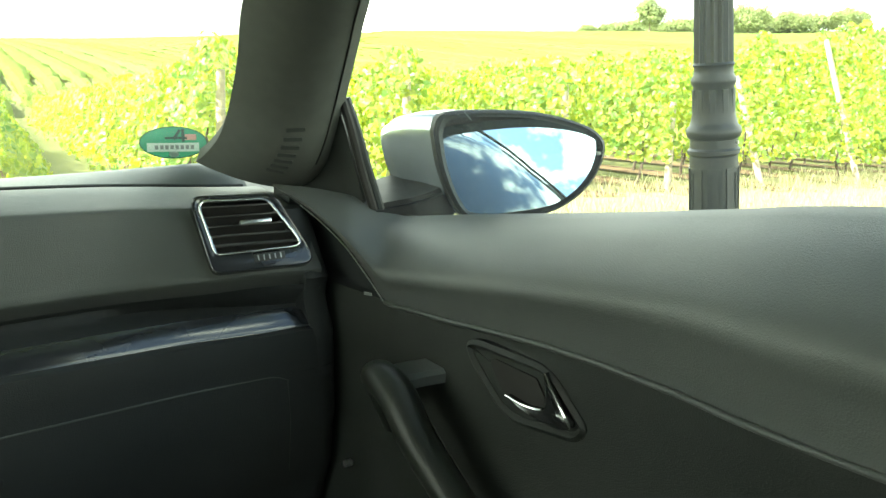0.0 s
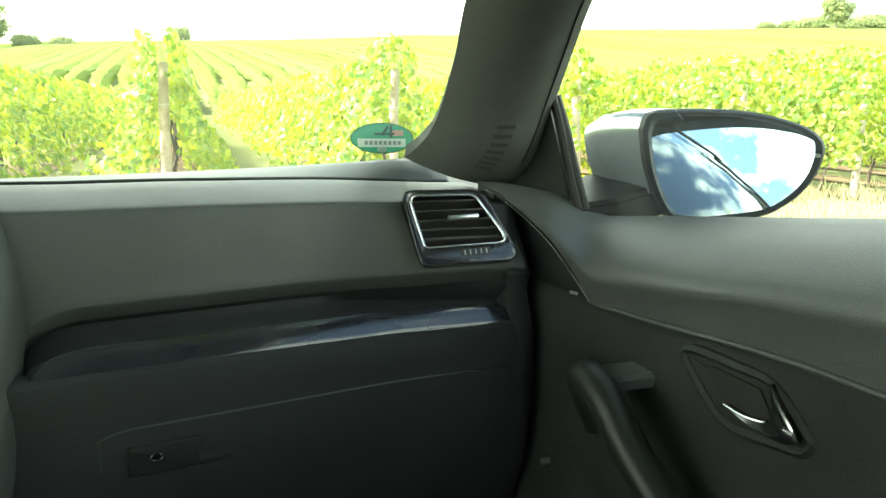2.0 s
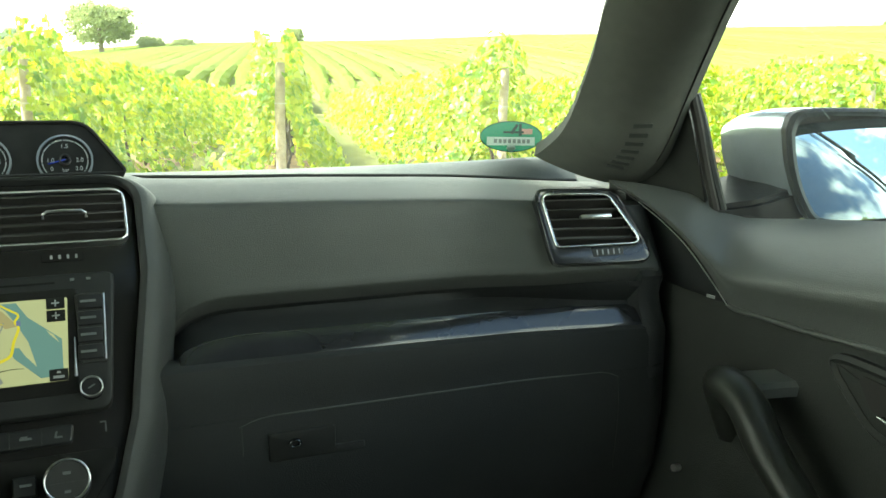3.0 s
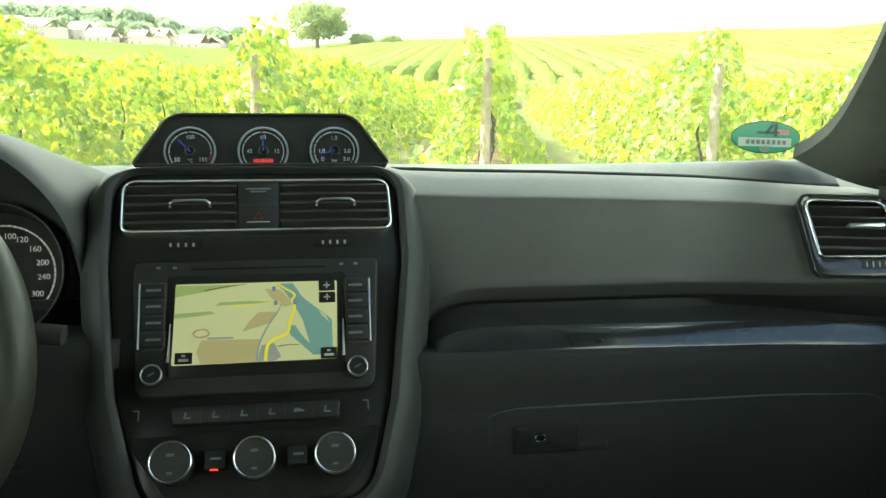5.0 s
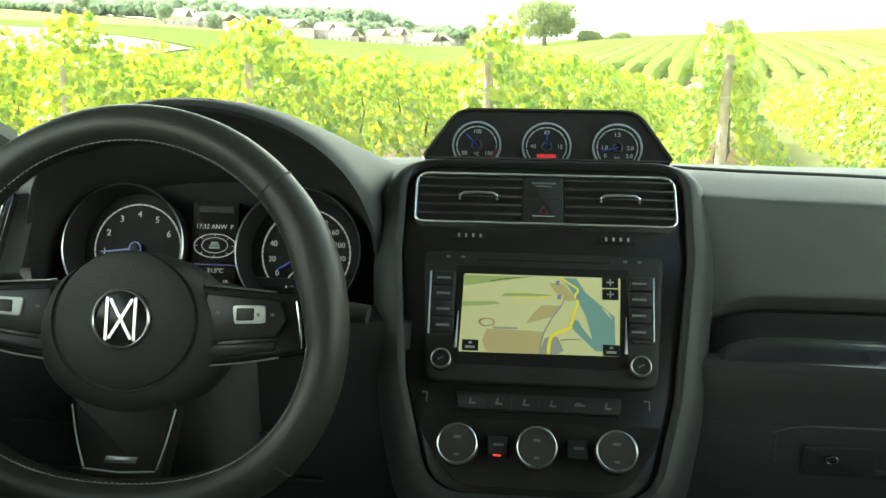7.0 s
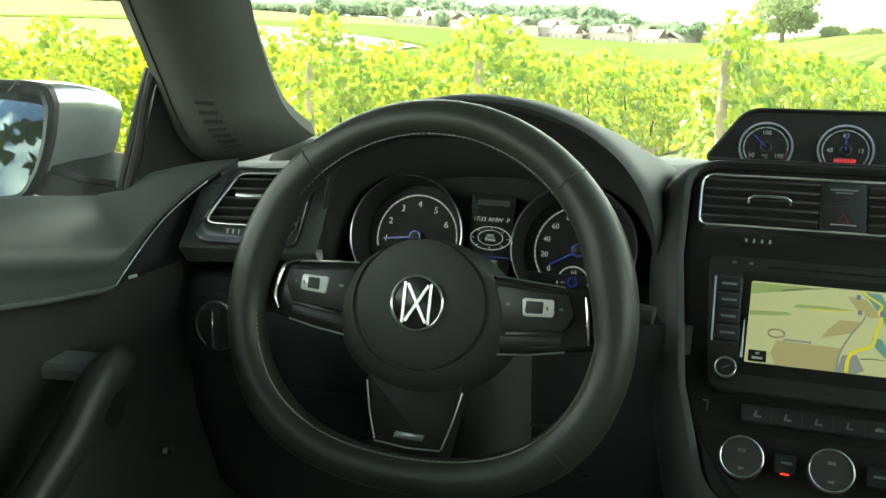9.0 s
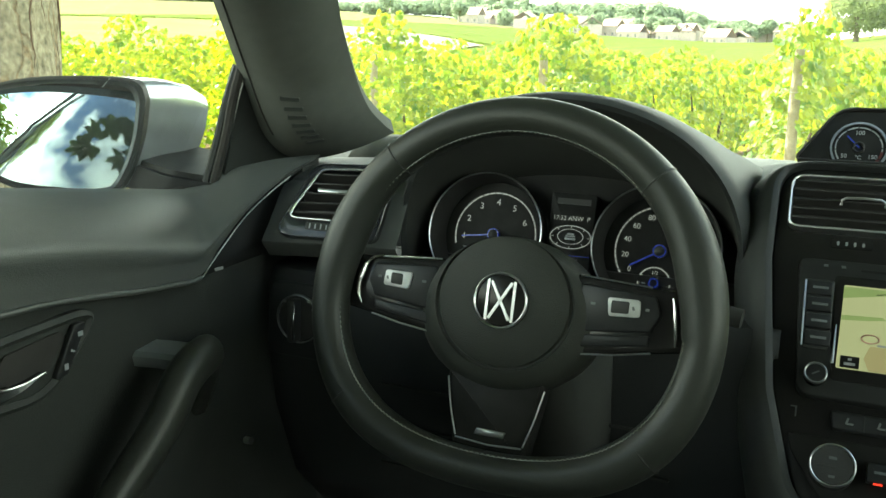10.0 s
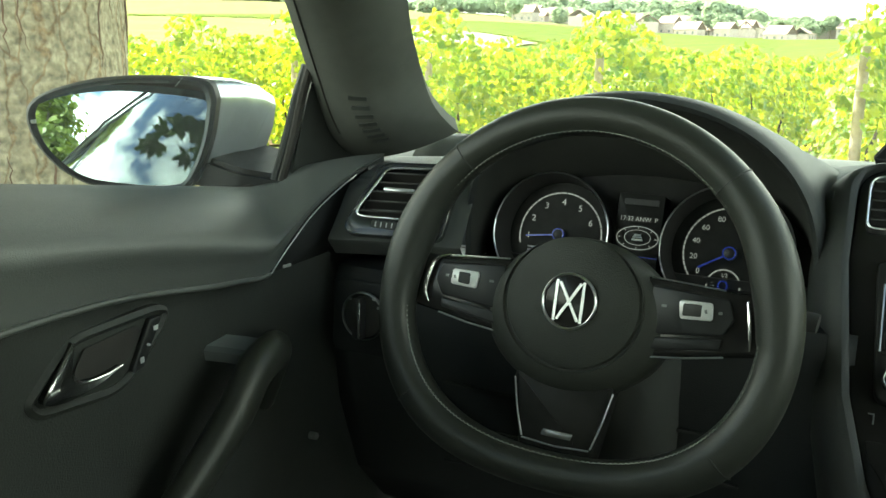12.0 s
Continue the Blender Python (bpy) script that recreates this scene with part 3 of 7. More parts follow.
def build_dash_pad():
    secs, xs = [], sorted(xr(-0.640, 0.120, 40) + [0.124 + 0.006 * k for k in range(16)] + xr(0.225, 0.652, 36))
    for x in xs:
        e = end_drop(x - CX)
        c = 1 - smooth(0.125, 0.150, abs(x))
        pad = [(0.160, 0.985), (0.156, 0.9975), (0.145, 1.0015), (0.127, 1.0030), (0.104, 0.9995), (0.083, 0.9952), (0.066, 0.9912), (0.0575, 0.9890), (0.0553, 0.9880), (0.0540, 0.9864)]
        row = [(x, y - 0.042 * e + c * max(0, 0.090 - y), z - pad_drop(x - CX) + c * 0.004) for y, z in pad]
        lz = lip_z(x)
        d = lz - 0.8865
        face = [(0.0530, 0.9840), (0.0490, 0.973), (0.0435, 0.950 + d * 0.2), (0.0385, 0.924 + d * 0.6), (0.0345, 0.906 + d), (0.0318, lz + 0.0135), (0.0322, lz + 0.0115), (0.0345, lz + 0.0085), (0.0400, lz + 0.0020), (0.0455, lz - 0.0050)]
        tuck = (x, 0.070, lz - 0.0075)
        dy = face_y(x, face[5][0], face[5][1]) - face[5][0]
        row += [(x, (face_y(x, y, z) if i < 6 else y + dy) + c * max(0, 0.092 - y), z - pad_drop(x - CX) * max(0, 1 - i / 4)) for i, (y, z) in enumerate(face)]
        secs.append(row + [tuck])
    bm = loft(secs)
    gone = []
    for f in bm.faces:
        q = f.calc_center_median()
        if (q.z < 0.978 and abs(q.x) < 0.128) or (-0.505 < q.x < -0.160 and q.y < 0.25):
            gone.append(f)
    bmesh.ops.delete(bm, geom=gone, context="FACES")
    part("upper_pad", bm, DASH, dash, "grey soft-touch dashboard pad with smooth airbag panel")
    secs = []
    for x in xr(-0.640, 0.660, 53):
        yy, zz = cowl_edge(x - CX)
        e = end_drop(x - CX)
        y0, z0 = 0.168 - 0.042 * e, 0.990 - pad_drop(x - CX)
        if -0.515 < x < -0.150:
            y0, z0 = 0.252, 0.980
        secs.append([(x, y0 + (yy - y0) * t, z0 + (zz - z0) * t + 0.006 * math.sin(math.pi * t)) for t in xr(0, 1, 7)])
    thick(part("cowl_panel", loft(secs), DASH, dash, "grey panel under the windscreen"), 0.004)
    line = [(x, 0.160 - 0.042 * end_drop(x - CX), 0.9990 - pad_drop(x - CX)) for x in xr(0.135, 0.645, 40)]
    part("pad_gap", tube(line, 0.0042, 8), DIAL, dash, "dark gap behind the pad")


build_dash_pad()


def strip_lift(x):
    """The trim strip climbs a little towards the centre stack."""
    return 0.006 * (1 - max(0.0, min(1.0, (x - 0.20) / 0.38)))


def build_dash_face():
    secs = []
    for x in [0.157 + 0.004 * k for k in range(16)] + xr(0.225, 0.637, 30):
        e = end_drop(x - CX)
        t = min(1.0, (0.222 - x) / 0.066) if x < 0.222 else 0.0
        top = 0.8700 - 0.0200 * (1 - math.sqrt(max(0.0, 1 - t * t)))
        if x > 0.624:
            top -= 0.006 * ((x - 0.624) / 0.013) ** 2
        top += strip_lift(x)
        lo = 0.850 + strip_lift(x)
        base = [(-0.015, top - 0.005), (-0.0172, top - 0.0006), (-0.0193, lo + (top - lo) * 0.92), (-0.0244, lo + (top - lo) * 0.67), (-0.0288, lo + (top - lo) * 0.41), (-0.0319, lo + (top - lo) * 0.19), (-0.0337, lo + (top - lo) * 0.05), (-0.034, lo), (-0.020, lo - 0.002)]
        secs.append([(x, y - 0.016 * e, z) for y, z in base])
    thick(part("trim_strip", loft(secs), STRIP, dash, "glossy dark lacquered trim strip"), 0.003)
    # dark slot between the pad and the strip
    secs = []
    for x in [0.150 + 0.005 * k for k in range(14)] + xr(0.225, 0.652, 30):
        e = end_drop(x - CX)
        lz = lip_z(x)
        y0 = face_y(x, 0.0290, lz + 0.004) + 0.008
        t = min(1.0, (0.222 - x) / 0.066) if x < 0.222 else 0.0
        fl = 0.8640 + strip_lift(x) - 0.0200 * (1 - math.sqrt(max(0.0, 1 - t * t)))
        secs.append([(x, y0, lz - 0.002), (x, y0 + 0.008 * (1 - e), lz - 0.008), (x, 0.040 - 0.062 * e, fl + 0.005), (x, 0.030 - 0.055 * e, fl), (x, -0.015 - 0.016 * e, fl - 0.001)])
    part("slot_lining", loft(secs), DASH_LOW, dash, "dark slot under the pad")
    # lower panel with the glove box lid
    secs = []
    for x in xr(0.116, 0.655, 32):
        e = end_drop(x - CX)
        k = strip_lift(x)
        secs.append([(x, y - 0.014 * e, z) for y, z in ((-0.018, 0.852 + k), (-0.034, 0.8505 + k), (-0.0405, 0.8475 + 0.8 * k), (-0.043, 0.838), (-0.0440, 0.822), (-0.0445, 0.8065), (-0.0450, 0.8040), (-0.0430, 0.8035))])
    thick(part("lower_panel", loft(secs), DASH_LOW, dash, "dark plastic panel below the trim strip"), 0.003)
    secs, edge = [], []
    low = [(-0.0430, 0.8042), (-0.0452, 0.8030), (-0.0464, 0.796), (-0.0500, 0.77), (-0.0505, 0.745), (-0.046, 0.69), (-0.02, 0.63), (0.03, 0.60)]
    for x in xr(0.116, 0.655, 40):
        e = end_drop(x - CX)
        secs.append([(x, y - 0.012 * e, z) for y, z in low])
    lid = part("glove_box_lid", loft(secs), DASH_LOW, dash, "dark closed glove box lid")
    for x in xr(0.204, 0.604, 40):
        t = max(0.0, (0.236 - x) / 0.032, (x - 0.580) / 0.024)
        edge.append((x, -0.0452 - 0.0012 * t * t - 0.012 * end_drop(x - CX), 0.8032 - 0.0070 * t * t))
    thick(lid, 0.004)
    # highlight on the lid's edge, painted as a bead of paler plastic
    part("lid_highlight", tube(edge, [0.0003 + 0.0008 * min(1, 6 * k / 39, 6 * (39 - k) / 39) for k in range(40)], 6), DASH, lid, "paler line for light caught on the lid's upper edge")
    part("latch_plate", plate(box_outline(0.229, 0.760, 0.292, 0.788, 0.003), 0.0, 0.0035, 0.0012), NAV_BODY, lid, "black latch plate", at=Matrix(((1, 0, 0, 0), (0, 0, -1, -0.0490), (0, 1, 0, 0), (0, 0, 0, 1))))
    part("latch_lever", plate(box_outline(0.278, 0.760, 0.321, 0.768, 0.003), 0.0, 0.0022, 0.0008), DASH_LOW, lid, at=Matrix(((1, 0, 0, 0), (0, 0, -1, -0.0500), (0, 1, 0, 0), (0, 0, 0, 1))))
    part("key_slot", frame_plate(circle(0.0058, 20, 0.253, 0.777, 0.0040), circle(0.0044, 20, 0.253, 0.777, 0.0030), 0.0, 0.0035, 0.0005), SATIN, lid, "small chrome-rimmed key slot", at=Matrix(((1, 0, 0, 0), (0, 0, -1, -0.0520), (0, 1, 0, 0), (0, 0, 0, 1))))
    for x, stop in ((0.206, 4), (0.602, 6)):
        q = [(x, y - 0.012 * end_drop(x - CX) - 0.0002, z) for y, z in low[2:stop]]
        part("lid_joint", tube(q, 0.0006, 6), BLACK, lid)
    end = [(-0.004, 0.972), (-0.018, 0.950), (-0.034, 0.925), (-0.048, 0.902), (-0.044, 0.889), (-0.042, 0.880), (-0.046, 0.868), (-0.052, 0.856), (-0.0575, 0.845), (-0.0585, 0.820), (-0.0585, 0.800), (-0.060, 0.750), (-0.030, 0.620), (0.10, 0.620), (0.10, 0.972)]
    part("end_cap", loft([[(x, y + g, z) for y, z in end] for x, g in ((0.634, 0.004), (0.640, 0.0), (0.656, 0.0), (0.662, 0.004), (0.665, 0.010))], closed=True, caps=True), DASH_LOW, dash, "dark end of the dashboard beside the door")
    part("recess_back", block(-0.640, 0.072, 0.80, 0.655, 0.080, 0.888), BLACK, dash)
    part("glove_box_body", block(0.138, -0.026, 0.52, 0.660, 0.10, 0.846), BLACK, dash)
    word = lettering("AIRBAG", 0.0085, dash, pose(0.497, 0.0290, 0.9240, 76, 0, -8), SURROUND, "embossed_lettering")
    tagged(word, label="faint embossed word")
    secs = [[(x, y, z) for y, z in ((0.004, 0.884), (-0.030, 0.878), (-0.040, 0.862), (-0.045, 0.80), (-0.035, 0.72), (0.0, 0.62), (0.06, 0.55))] for x in xr(-0.640, -0.118, 20)]
    thick(part("knee_panel", loft(secs), DASH_LOW, dash, "dark plastic knee panel"), 0.004)
    for k in range(3):
        part("knee_panel_groove", block(-0.50, -0.0475, 0.770 - 0.045 * k, -0.20, -0.0440, 0.7725 - 0.045 * k), BLACK, dash)


build_dash_face()


def build_side_vent(s):
    """Round-cornered air vent at the end of the dashboard, in its own tilted plane."""
    n = Vector((-0.25 * s, -0.8, 0.5)).normalized()
    u = Vector((0.8, -0.25 * s, 0)).normalized() if s > 0 else Vector((0.8, 0.25, 0)).normalized()
    v = n.cross(u)
    o = Vector(side(s, (0.582, -0.003, 0.960)))
    m = Matrix((u.to_4d(), v.to_4d(), n.to_4d(), o.to_4d())).transposed()
    m[3] = (0, 0, 0, 1)
    f = lambda pts: [(s * a, b) for a, b in (pts if s > 0 else list(reversed(pts)))]
    outer = rounded(f([(-0.046, -0.054), (0.066, -0.050), (0.028, 0.033), (-0.063, 0.033)]), [0.012, 0.014, 0.022, 0.012] if s > 0 else [0.012, 0.022, 0.014, 0.012])
    ring = rounded(f([(-0.042, -0.0355), (0.055, -0.0305), (0.020, 0.028), (-0.056, 0.0275)]), [0.008, 0.010, 0.016, 0.010] if s > 0 else [0.010, 0.016, 0.010, 0.008])
    vent = part("side_vent", frame_plate(outer, ring, -0.022, 0.0035, 0.0015), STRIP, dash, "gloss blue-black vent surround with chrome edging", at=m)
    part("edge_line", frame_plate(outer, shrink(outer, 0.0012), 0.0030, 0.0042, 0.0004), STRIP, vent, "thin dark outline")
    part("chrome_ring", closed_tube([(a, b, 0.0046) for a, b in shrink(ring, 0.0013)], 0.0017, 10), BRIGHT, vent, "chrome ring round the slats")
    part("duct", plate(shrink(ring, 0.002), -0.030, -0.018), BLACK, vent)
    for k in range(5):
        y = -0.0265 + 0.0112 * k
        t = (y + 0.031) / 0.058
        x0, x1 = -0.041 - 0.012 * t, 0.052 - 0.030 * t
        a = s
        bm = bmesh.new()
        box(bm, min(a * x0, a * x1), -0.0011, -0.0080, max(a * x0, a * x1), 0.0011, 0.0085, pose(0, y + s * 0.0, -0.004, -18, 0, s * 1.5))
        bmesh.ops.bevel(bm, geom=bm.edges[:], offset=0.0006, segments=1, affect="EDGES")
        part("slat", bm, VENT, vent)
    bm = block(-0.017, -0.0022, -0.004, 0.017, 0.0022, 0.0062, 0.0012)
    part("vane_tab", bm, CHROME, vent, "chrome vane tab", at=pose(s * 0.004, 0.0005, 0.002, 0, 0, s * 3))
    wheel = part("thumb_wheel", block(-0.017, -0.0045, -0.003, 0.017, 0.0045, 0.0052, 0.001), BLACK, vent, at=pose(s * 0.014, -0.0395, 0, 0, 0, s * 4))
    part("thumb_wheel_marks", bars([(-0.012 + 0.006 * k, 0, 0.0014, 0.0055, 0) for k in range(5)], 0.0050), DIMWHITE, wheel)


for s in (1, -1):
    build_side_vent(s)

# ---- centre stack ----
STACK = pose(0.0, 0.0, 0.92, 52.4)
stack = thing("centre_stack", STACK, "gloss black centre console with grey surround and twin air vents", "console")
BEZEL = rounded([(-0.092, -0.198), (0.090, -0.198), (0.113, -0.112), (0.131, 0.020), (0.131, 0.116), (-0.133, 0.116), (-0.133, 0.020), (-0.119, -0.102)], [0.04, 0.04, 0.05, 0.10, 0.030, 0.030, 0.10, 0.05], 9)


def slim(outline, d):
    """The outline moved outwards by d, less along its top."""
    wide = shrink(outline, -d)
    return [(a[0] + (b[0] - a[0]) * 1.0, a[1] + (b[1] - a[1]) * (0.28 if a[1] > 0.06 else 1.0)) for a, b in zip(outline, wide)]


def build_stack():
    secs = [[(x, y, w) for x, y in slim(BEZEL, d)] for d, w in ((0.0, -0.012), (0.0, 0.001), (0.002, 0.003), (0.006, 0.004), (0.012, 0.002), (0.019, -0.005), (0.027, -0.020), (0.033, -0.045), (0.035, -0.12))]
    part("surround", loft(secs[:4], closed=True), SURROUND, stack, "black inner edge of the surround")
    part("surround_flank", loft(secs[3:], closed=True), FLANK, stack, "grey soft-touch surround")
    low = [(x, y) for x, y in BEZEL]
    part("bezel", plate(low, -0.020, -0.006, 0.002), PIANO, stack, "piano black panel")
    ring = rounded([(-0.1235, 0.0495), (0.1235, 0.0495), (0.1225, 0.1035), (-0.1245, 0.1035)], [0.010, 0.010, 0.014, 0.014], 6)
    part("vent_ring", frame_plate(ring, shrink(ring, 0.0019), -0.006, 0.0045, 0.0006), CHROME, stack, "chrome ring round both vents")
    part("vent_duct", plate(shrink(ring, 0.001), -0.006, -0.003), BLACK, stack)
    for s, x0, x1 in ((-1, -0.1205, -0.0215), (1, 0.0195, 0.1205)):
        for k in range(5):
            bm = bmesh.new()
            box(bm, x0, -0.0012, -0.003, x1, 0.0012, 0.0055, pose(0, 0.0575 + 0.0094 * k, 0.0, -20))
            bmesh.ops.bevel(bm, geom=bm.edges[:], offset=0.0005, segments=1, affect="EDGES")
            part("vent_slat", bm, VENT, stack)
        cx = -0.063 if s < 0 else 0.071
        path = [(cx - 0.018, 0.0755, 0.002), (cx - 0.0175, 0.0785, 0.005), (cx - 0.014, 0.0802, 0.0068), (cx, 0.0806, 0.0072), (cx + 0.014, 0.0802, 0.0068), (cx + 0.0175, 0.0785, 0.005), (cx + 0.018, 0.0755, 0.002)]
        part("vane_tab", tube(path, 0.0013, 8), CHROME, stack, "chrome vane tab")
        c2 = -0.069 if s < 0 else 0.067
        w = part("thumb_wheel", block(c2 - 0.017, 0.0362, -0.008, c2 + 0.017, 0.0448, -0.0050, 0.001), PIANO, stack)
        part("thumb_wheel_marks", bars([(c2 - 0.010 + 0.0068 * k + s * 0.001, 0.0405, 0.0020, 0.0036, 0) for k in range(4)], -0.0050), DIMWHITE, w)
    sw = part("hazard_switch", plate(box_outline(-0.0195, 0.0515, 0.0175, 0.1015, 0.002), -0.004, 0.0035, 0.001), GREYKEY, stack, "grey hazard switch panel")
    tri = [(0.0, 0.0066), (-0.0066, -0.0045), (0.0066, -0.0045)]
    part("hazard_mark", frame_plate([(x * 0.8 - 0.001, y * 0.8 + 0.0645) for x, y in tri], [(x * 0.55 - 0.001, y * 0.55 + 0.0645) for x, y in tri], 0.0030, 0.0040), DULL_RED, sw, "dull red triangle mark")
    part("switch_line", bars([(-0.001, 0.0585, 0.021, 0.0009, 0)], 0.0036), DIMWHITE, sw)
    part("switch_seam", bars([(-0.001, 0.0765, 0.034, 0.0008, 0)], 0.0034), BLACK, sw)
    part("notice_lines", bars([(-0.001, 0.0935, 0.023, 0.0016, 0), (-0.001, 0.0905, 0.015, 0.0014, 0)], 0.0036), GREEN_GREY, sw)


DULL_RED = material("dull_red_print", (0.10, 0.012, 0.012), 0.6, vary=0.1)
GREEN_GREY = material("dim_print", (0.14, 0.15, 0.15), 0.6, vary=0.1)
build_stack()

READOUT = glow("readout_red", (0.80, 0.04, 0.05), 0.13)
RIM_GREY = material("dull_silver_rim", (0.30, 0.31, 0.31), 0.35, 0.9, vary=0.1)
nav = thing("navigation_unit", STACK, "black car navigation unit with colour map on its lit screen", "car radio")
MAP_LAND = glow("map_land", (0.60, 0.61, 0.34), 0.100)
MAP_BROWN = glow("map_brown", (0.50, 0.43, 0.22), 0.092)
MAP_GREEN = glow("map_green", (0.36, 0.46, 0.18), 0.09)
MAP_WATER = glow("map_water", (0.20, 0.36, 0.34), 0.09)
MAP_ROAD = glow("map_route", (0.80, 0.68, 0.06), 0.11)
MAP_GREY = glow("map_grey", (0.30, 0.32, 0.30), 0.10)
MAP_PIN = glow("map_pin", (0.22, 0.24, 0.45), 0.08)
MAP_DARK = glow("map_ink", (0.05, 0.06, 0.04), 0.04)


def map_patch(name, pts, mat, parent, z):
    """A coloured area of the map, in shares of the screen's width and height from its lower left."""
    w, h = 0.138, 0.0735
    part(name, plate([(-0.0725 + a * w, -0.0770 + b * h) for a, b in pts], z, z + 0.0002), mat, parent, smooth=False)


def ribbon(pts, width):
    p = spline([(a * 0.140 - 0.0725, b * 0.0765 - 0.0770, 0) for a, b in pts], 30)
    l, r = [], []
    for i, q in enumerate(p):
        d = (p[min(i + 1, 29)] - p[max(i - 1, 0)]).normalized()
        nrm = Vector((-d.y, d.x, 0)) * (width * (1.0 - 0.5 * i / 29) / 2)
        l.append((q + nrm)[:2])
        r.append((q - nrm)[:2])
    return l, r


def map_ribbon(name, pts, width, mat, parent, z):
    l, r = ribbon(pts, width)
    bm = loft([[(*a, z + 0.0002), (*b, z + 0.0002)] for a, b in zip(l, r)])
    part(name, bm, mat, parent, smooth=False)


def build_nav():
    out = rounded([(-0.1015, -0.104), (0.0990, -0.104), (0.1085, 0.0205), (-0.1105, 0.0205)], [0.012, 0.012, 0.008, 0.008])
    part("body", plate(out, -0.008, 0.0035, 0.002), NAV_BODY, nav, "matt black housing")
    inner = rounded([(-0.0765, -0.0885), (0.0745, -0.0885), (0.0775, 0.0055), (-0.0800, 0.0055)], 0.004)
    part("screen_recess", plate(inner, 0.0030, 0.0042, 0.0006), PIANO, nav)
    scr = part("screen", plate(rounded([(-0.0735, -0.0775), (0.0670, -0.0765), (0.0692, -0.0028), (-0.0722, -0.0028)], 0.0015), 0.0040, 0.0050, 0.0003), MAP_LAND, nav, "lit screen with a pale green map")
    z = 0.0051
    map_patch("map_field", [(0.17, 0.0), (0.50, 0.0), (0.53, 0.28), (0.17, 0.29), (0.14, 0.14)], MAP_BROWN, scr, z)
    map_patch("map_field", [(0.42, 0.38), (0.60, 0.48), (0.65, 0.62), (0.52, 0.62), (0.46, 0.50)], MAP_BROWN, scr, z)
    map_patch("map_field", [(0.56, 0.92), (0.66, 0.90), (0.75, 0.70), (0.68, 0.68), (0.60, 0.80)], MAP_BROWN, scr, z)
    map_patch("map_wood", [(0.0, 0.84), (0.42, 0.98), (0.28, 0.985), (0.0, 0.985)], MAP_GREEN, scr, z)
    map_patch("map_wood", [(0.0, 0.57), (0.14, 0.59), (0.25, 0.62), (0.22, 0.65), (0.0, 0.63)], MAP_GREEN, scr, z)
    map_patch("map_wood", [(0.25, 0.72), (0.48, 0.73), (0.60, 0.75), (0.45, 0.77), (0.28, 0.76)], MAP_GREEN, scr, z)
    map_patch("map_water", [(0.63, 0.985), (0.74, 0.985), (0.80, 0.80), (0.985, 0.50), (0.985, 0.06), (0.86, 0.06), (0.80, 0.50), (0.74, 0.72), (0.68, 0.90)], MAP_WATER, scr, z)
    map_patch("map_water", [(0.70, 0.44), (0.72, 0.32), (0.86, 0.06), (0.90, 0.06), (0.78, 0.34), (0.75, 0.44)], MAP_WATER, scr, z)
    map_patch("map_island", [(0.90, 0.62), (0.94, 0.56), (0.97, 0.46), (0.93, 0.54)], MAP_LAND, scr, z + 0.0003)
    map_patch("map_town", [(0.51, 0.0), (0.62, 0.0), (0.66, 0.05), (0.62, 0.22), (0.54, 0.20)], MAP_GREY, scr, z + 0.0002)
    map_ribbon("map_railway", [(0.50, 0.0), (0.52, 0.22), (0.58, 0.45), (0.64, 0.62), (0.66, 0.72)], 0.0018, MAP_GREY, scr, z + 0.0003)
    map_ribbon("map_route", [(0.555, 0.0), (0.565, 0.16), (0.60, 0.25), (0.69, 0.33), (0.71, 0.48), (0.74, 0.64), (0.72, 0.72), (0.74, 0.80), (0.68, 0.88), (0.62, 0.96)], 0.0030, MAP_ROAD, scr, z + 0.0005)
    map_ribbon("map_minor_road", [(0.18, 0.88), (0.30, 0.92), (0.44, 0.95)], 0.0008, MAP_DARK, scr, z + 0.0003)
    map_ribbon("map_minor_road", [(0.34, 0.685), (0.48, 0.69), (0.62, 0.715), (0.66, 0.70)], 0.0010, MAP_ROAD, scr, z + 0.0003)
    map_ribbon("map_minor_road", [(0.63, 0.17), (0.70, 0.185), (0.76, 0.18)], 0.0008, MAP_DARK, scr, z + 0.0004)
    part("map_ring_mark", frame_plate(circle(0.0072, 24, -0.0495, -0.0495, 0.0042), circle(0.0060, 24, -0.0495, -0.0495, 0.0032), z, z + 0.0006), STICKER_RED, scr)
    part("map_place_name", bars([(-0.0330, -0.0545, 0.022, 0.0018, 0)], z + 0.0002), MAP_GREY, scr)
    for a, b in ((0.945, 0.905), (0.945, 0.755), (0.945, 0.07), (0.065, 0.07)):
        cx, cy = -0.0725 + a * 0.140, -0.0770 + b * 0.0765
        key = part("map_key", plate(box_outline(cx - 0.0072, cy - 0.0050, cx + 0.0072, cy + 0.0050, 0.0008), z, z + 0.0009), DIAL, scr, "dark on-screen key")
        part("map_key_mark", bars([(cx, cy - 0.0018, 0.0085, 0.0022, 0), (cx, cy + 0.0022, 0.0030, 0.0018, 0)] if b < 0.2 else [(cx, cy, 0.0060, 0.0012, 0), (cx, cy, 0.0012, 0.0060, 0)], z + 0.0009), DIMWHITE, key)
    for a, b in ((0.62, 0.70), (0.74, 0.70), (0.61, 0.88)):
        part("map_pin", bars([(-0.0725 + a * 0.14, -0.077 + b * 0.0765, 0.0032, 0.0040, 0)], z + 0.0007), MAP_PIN, scr)
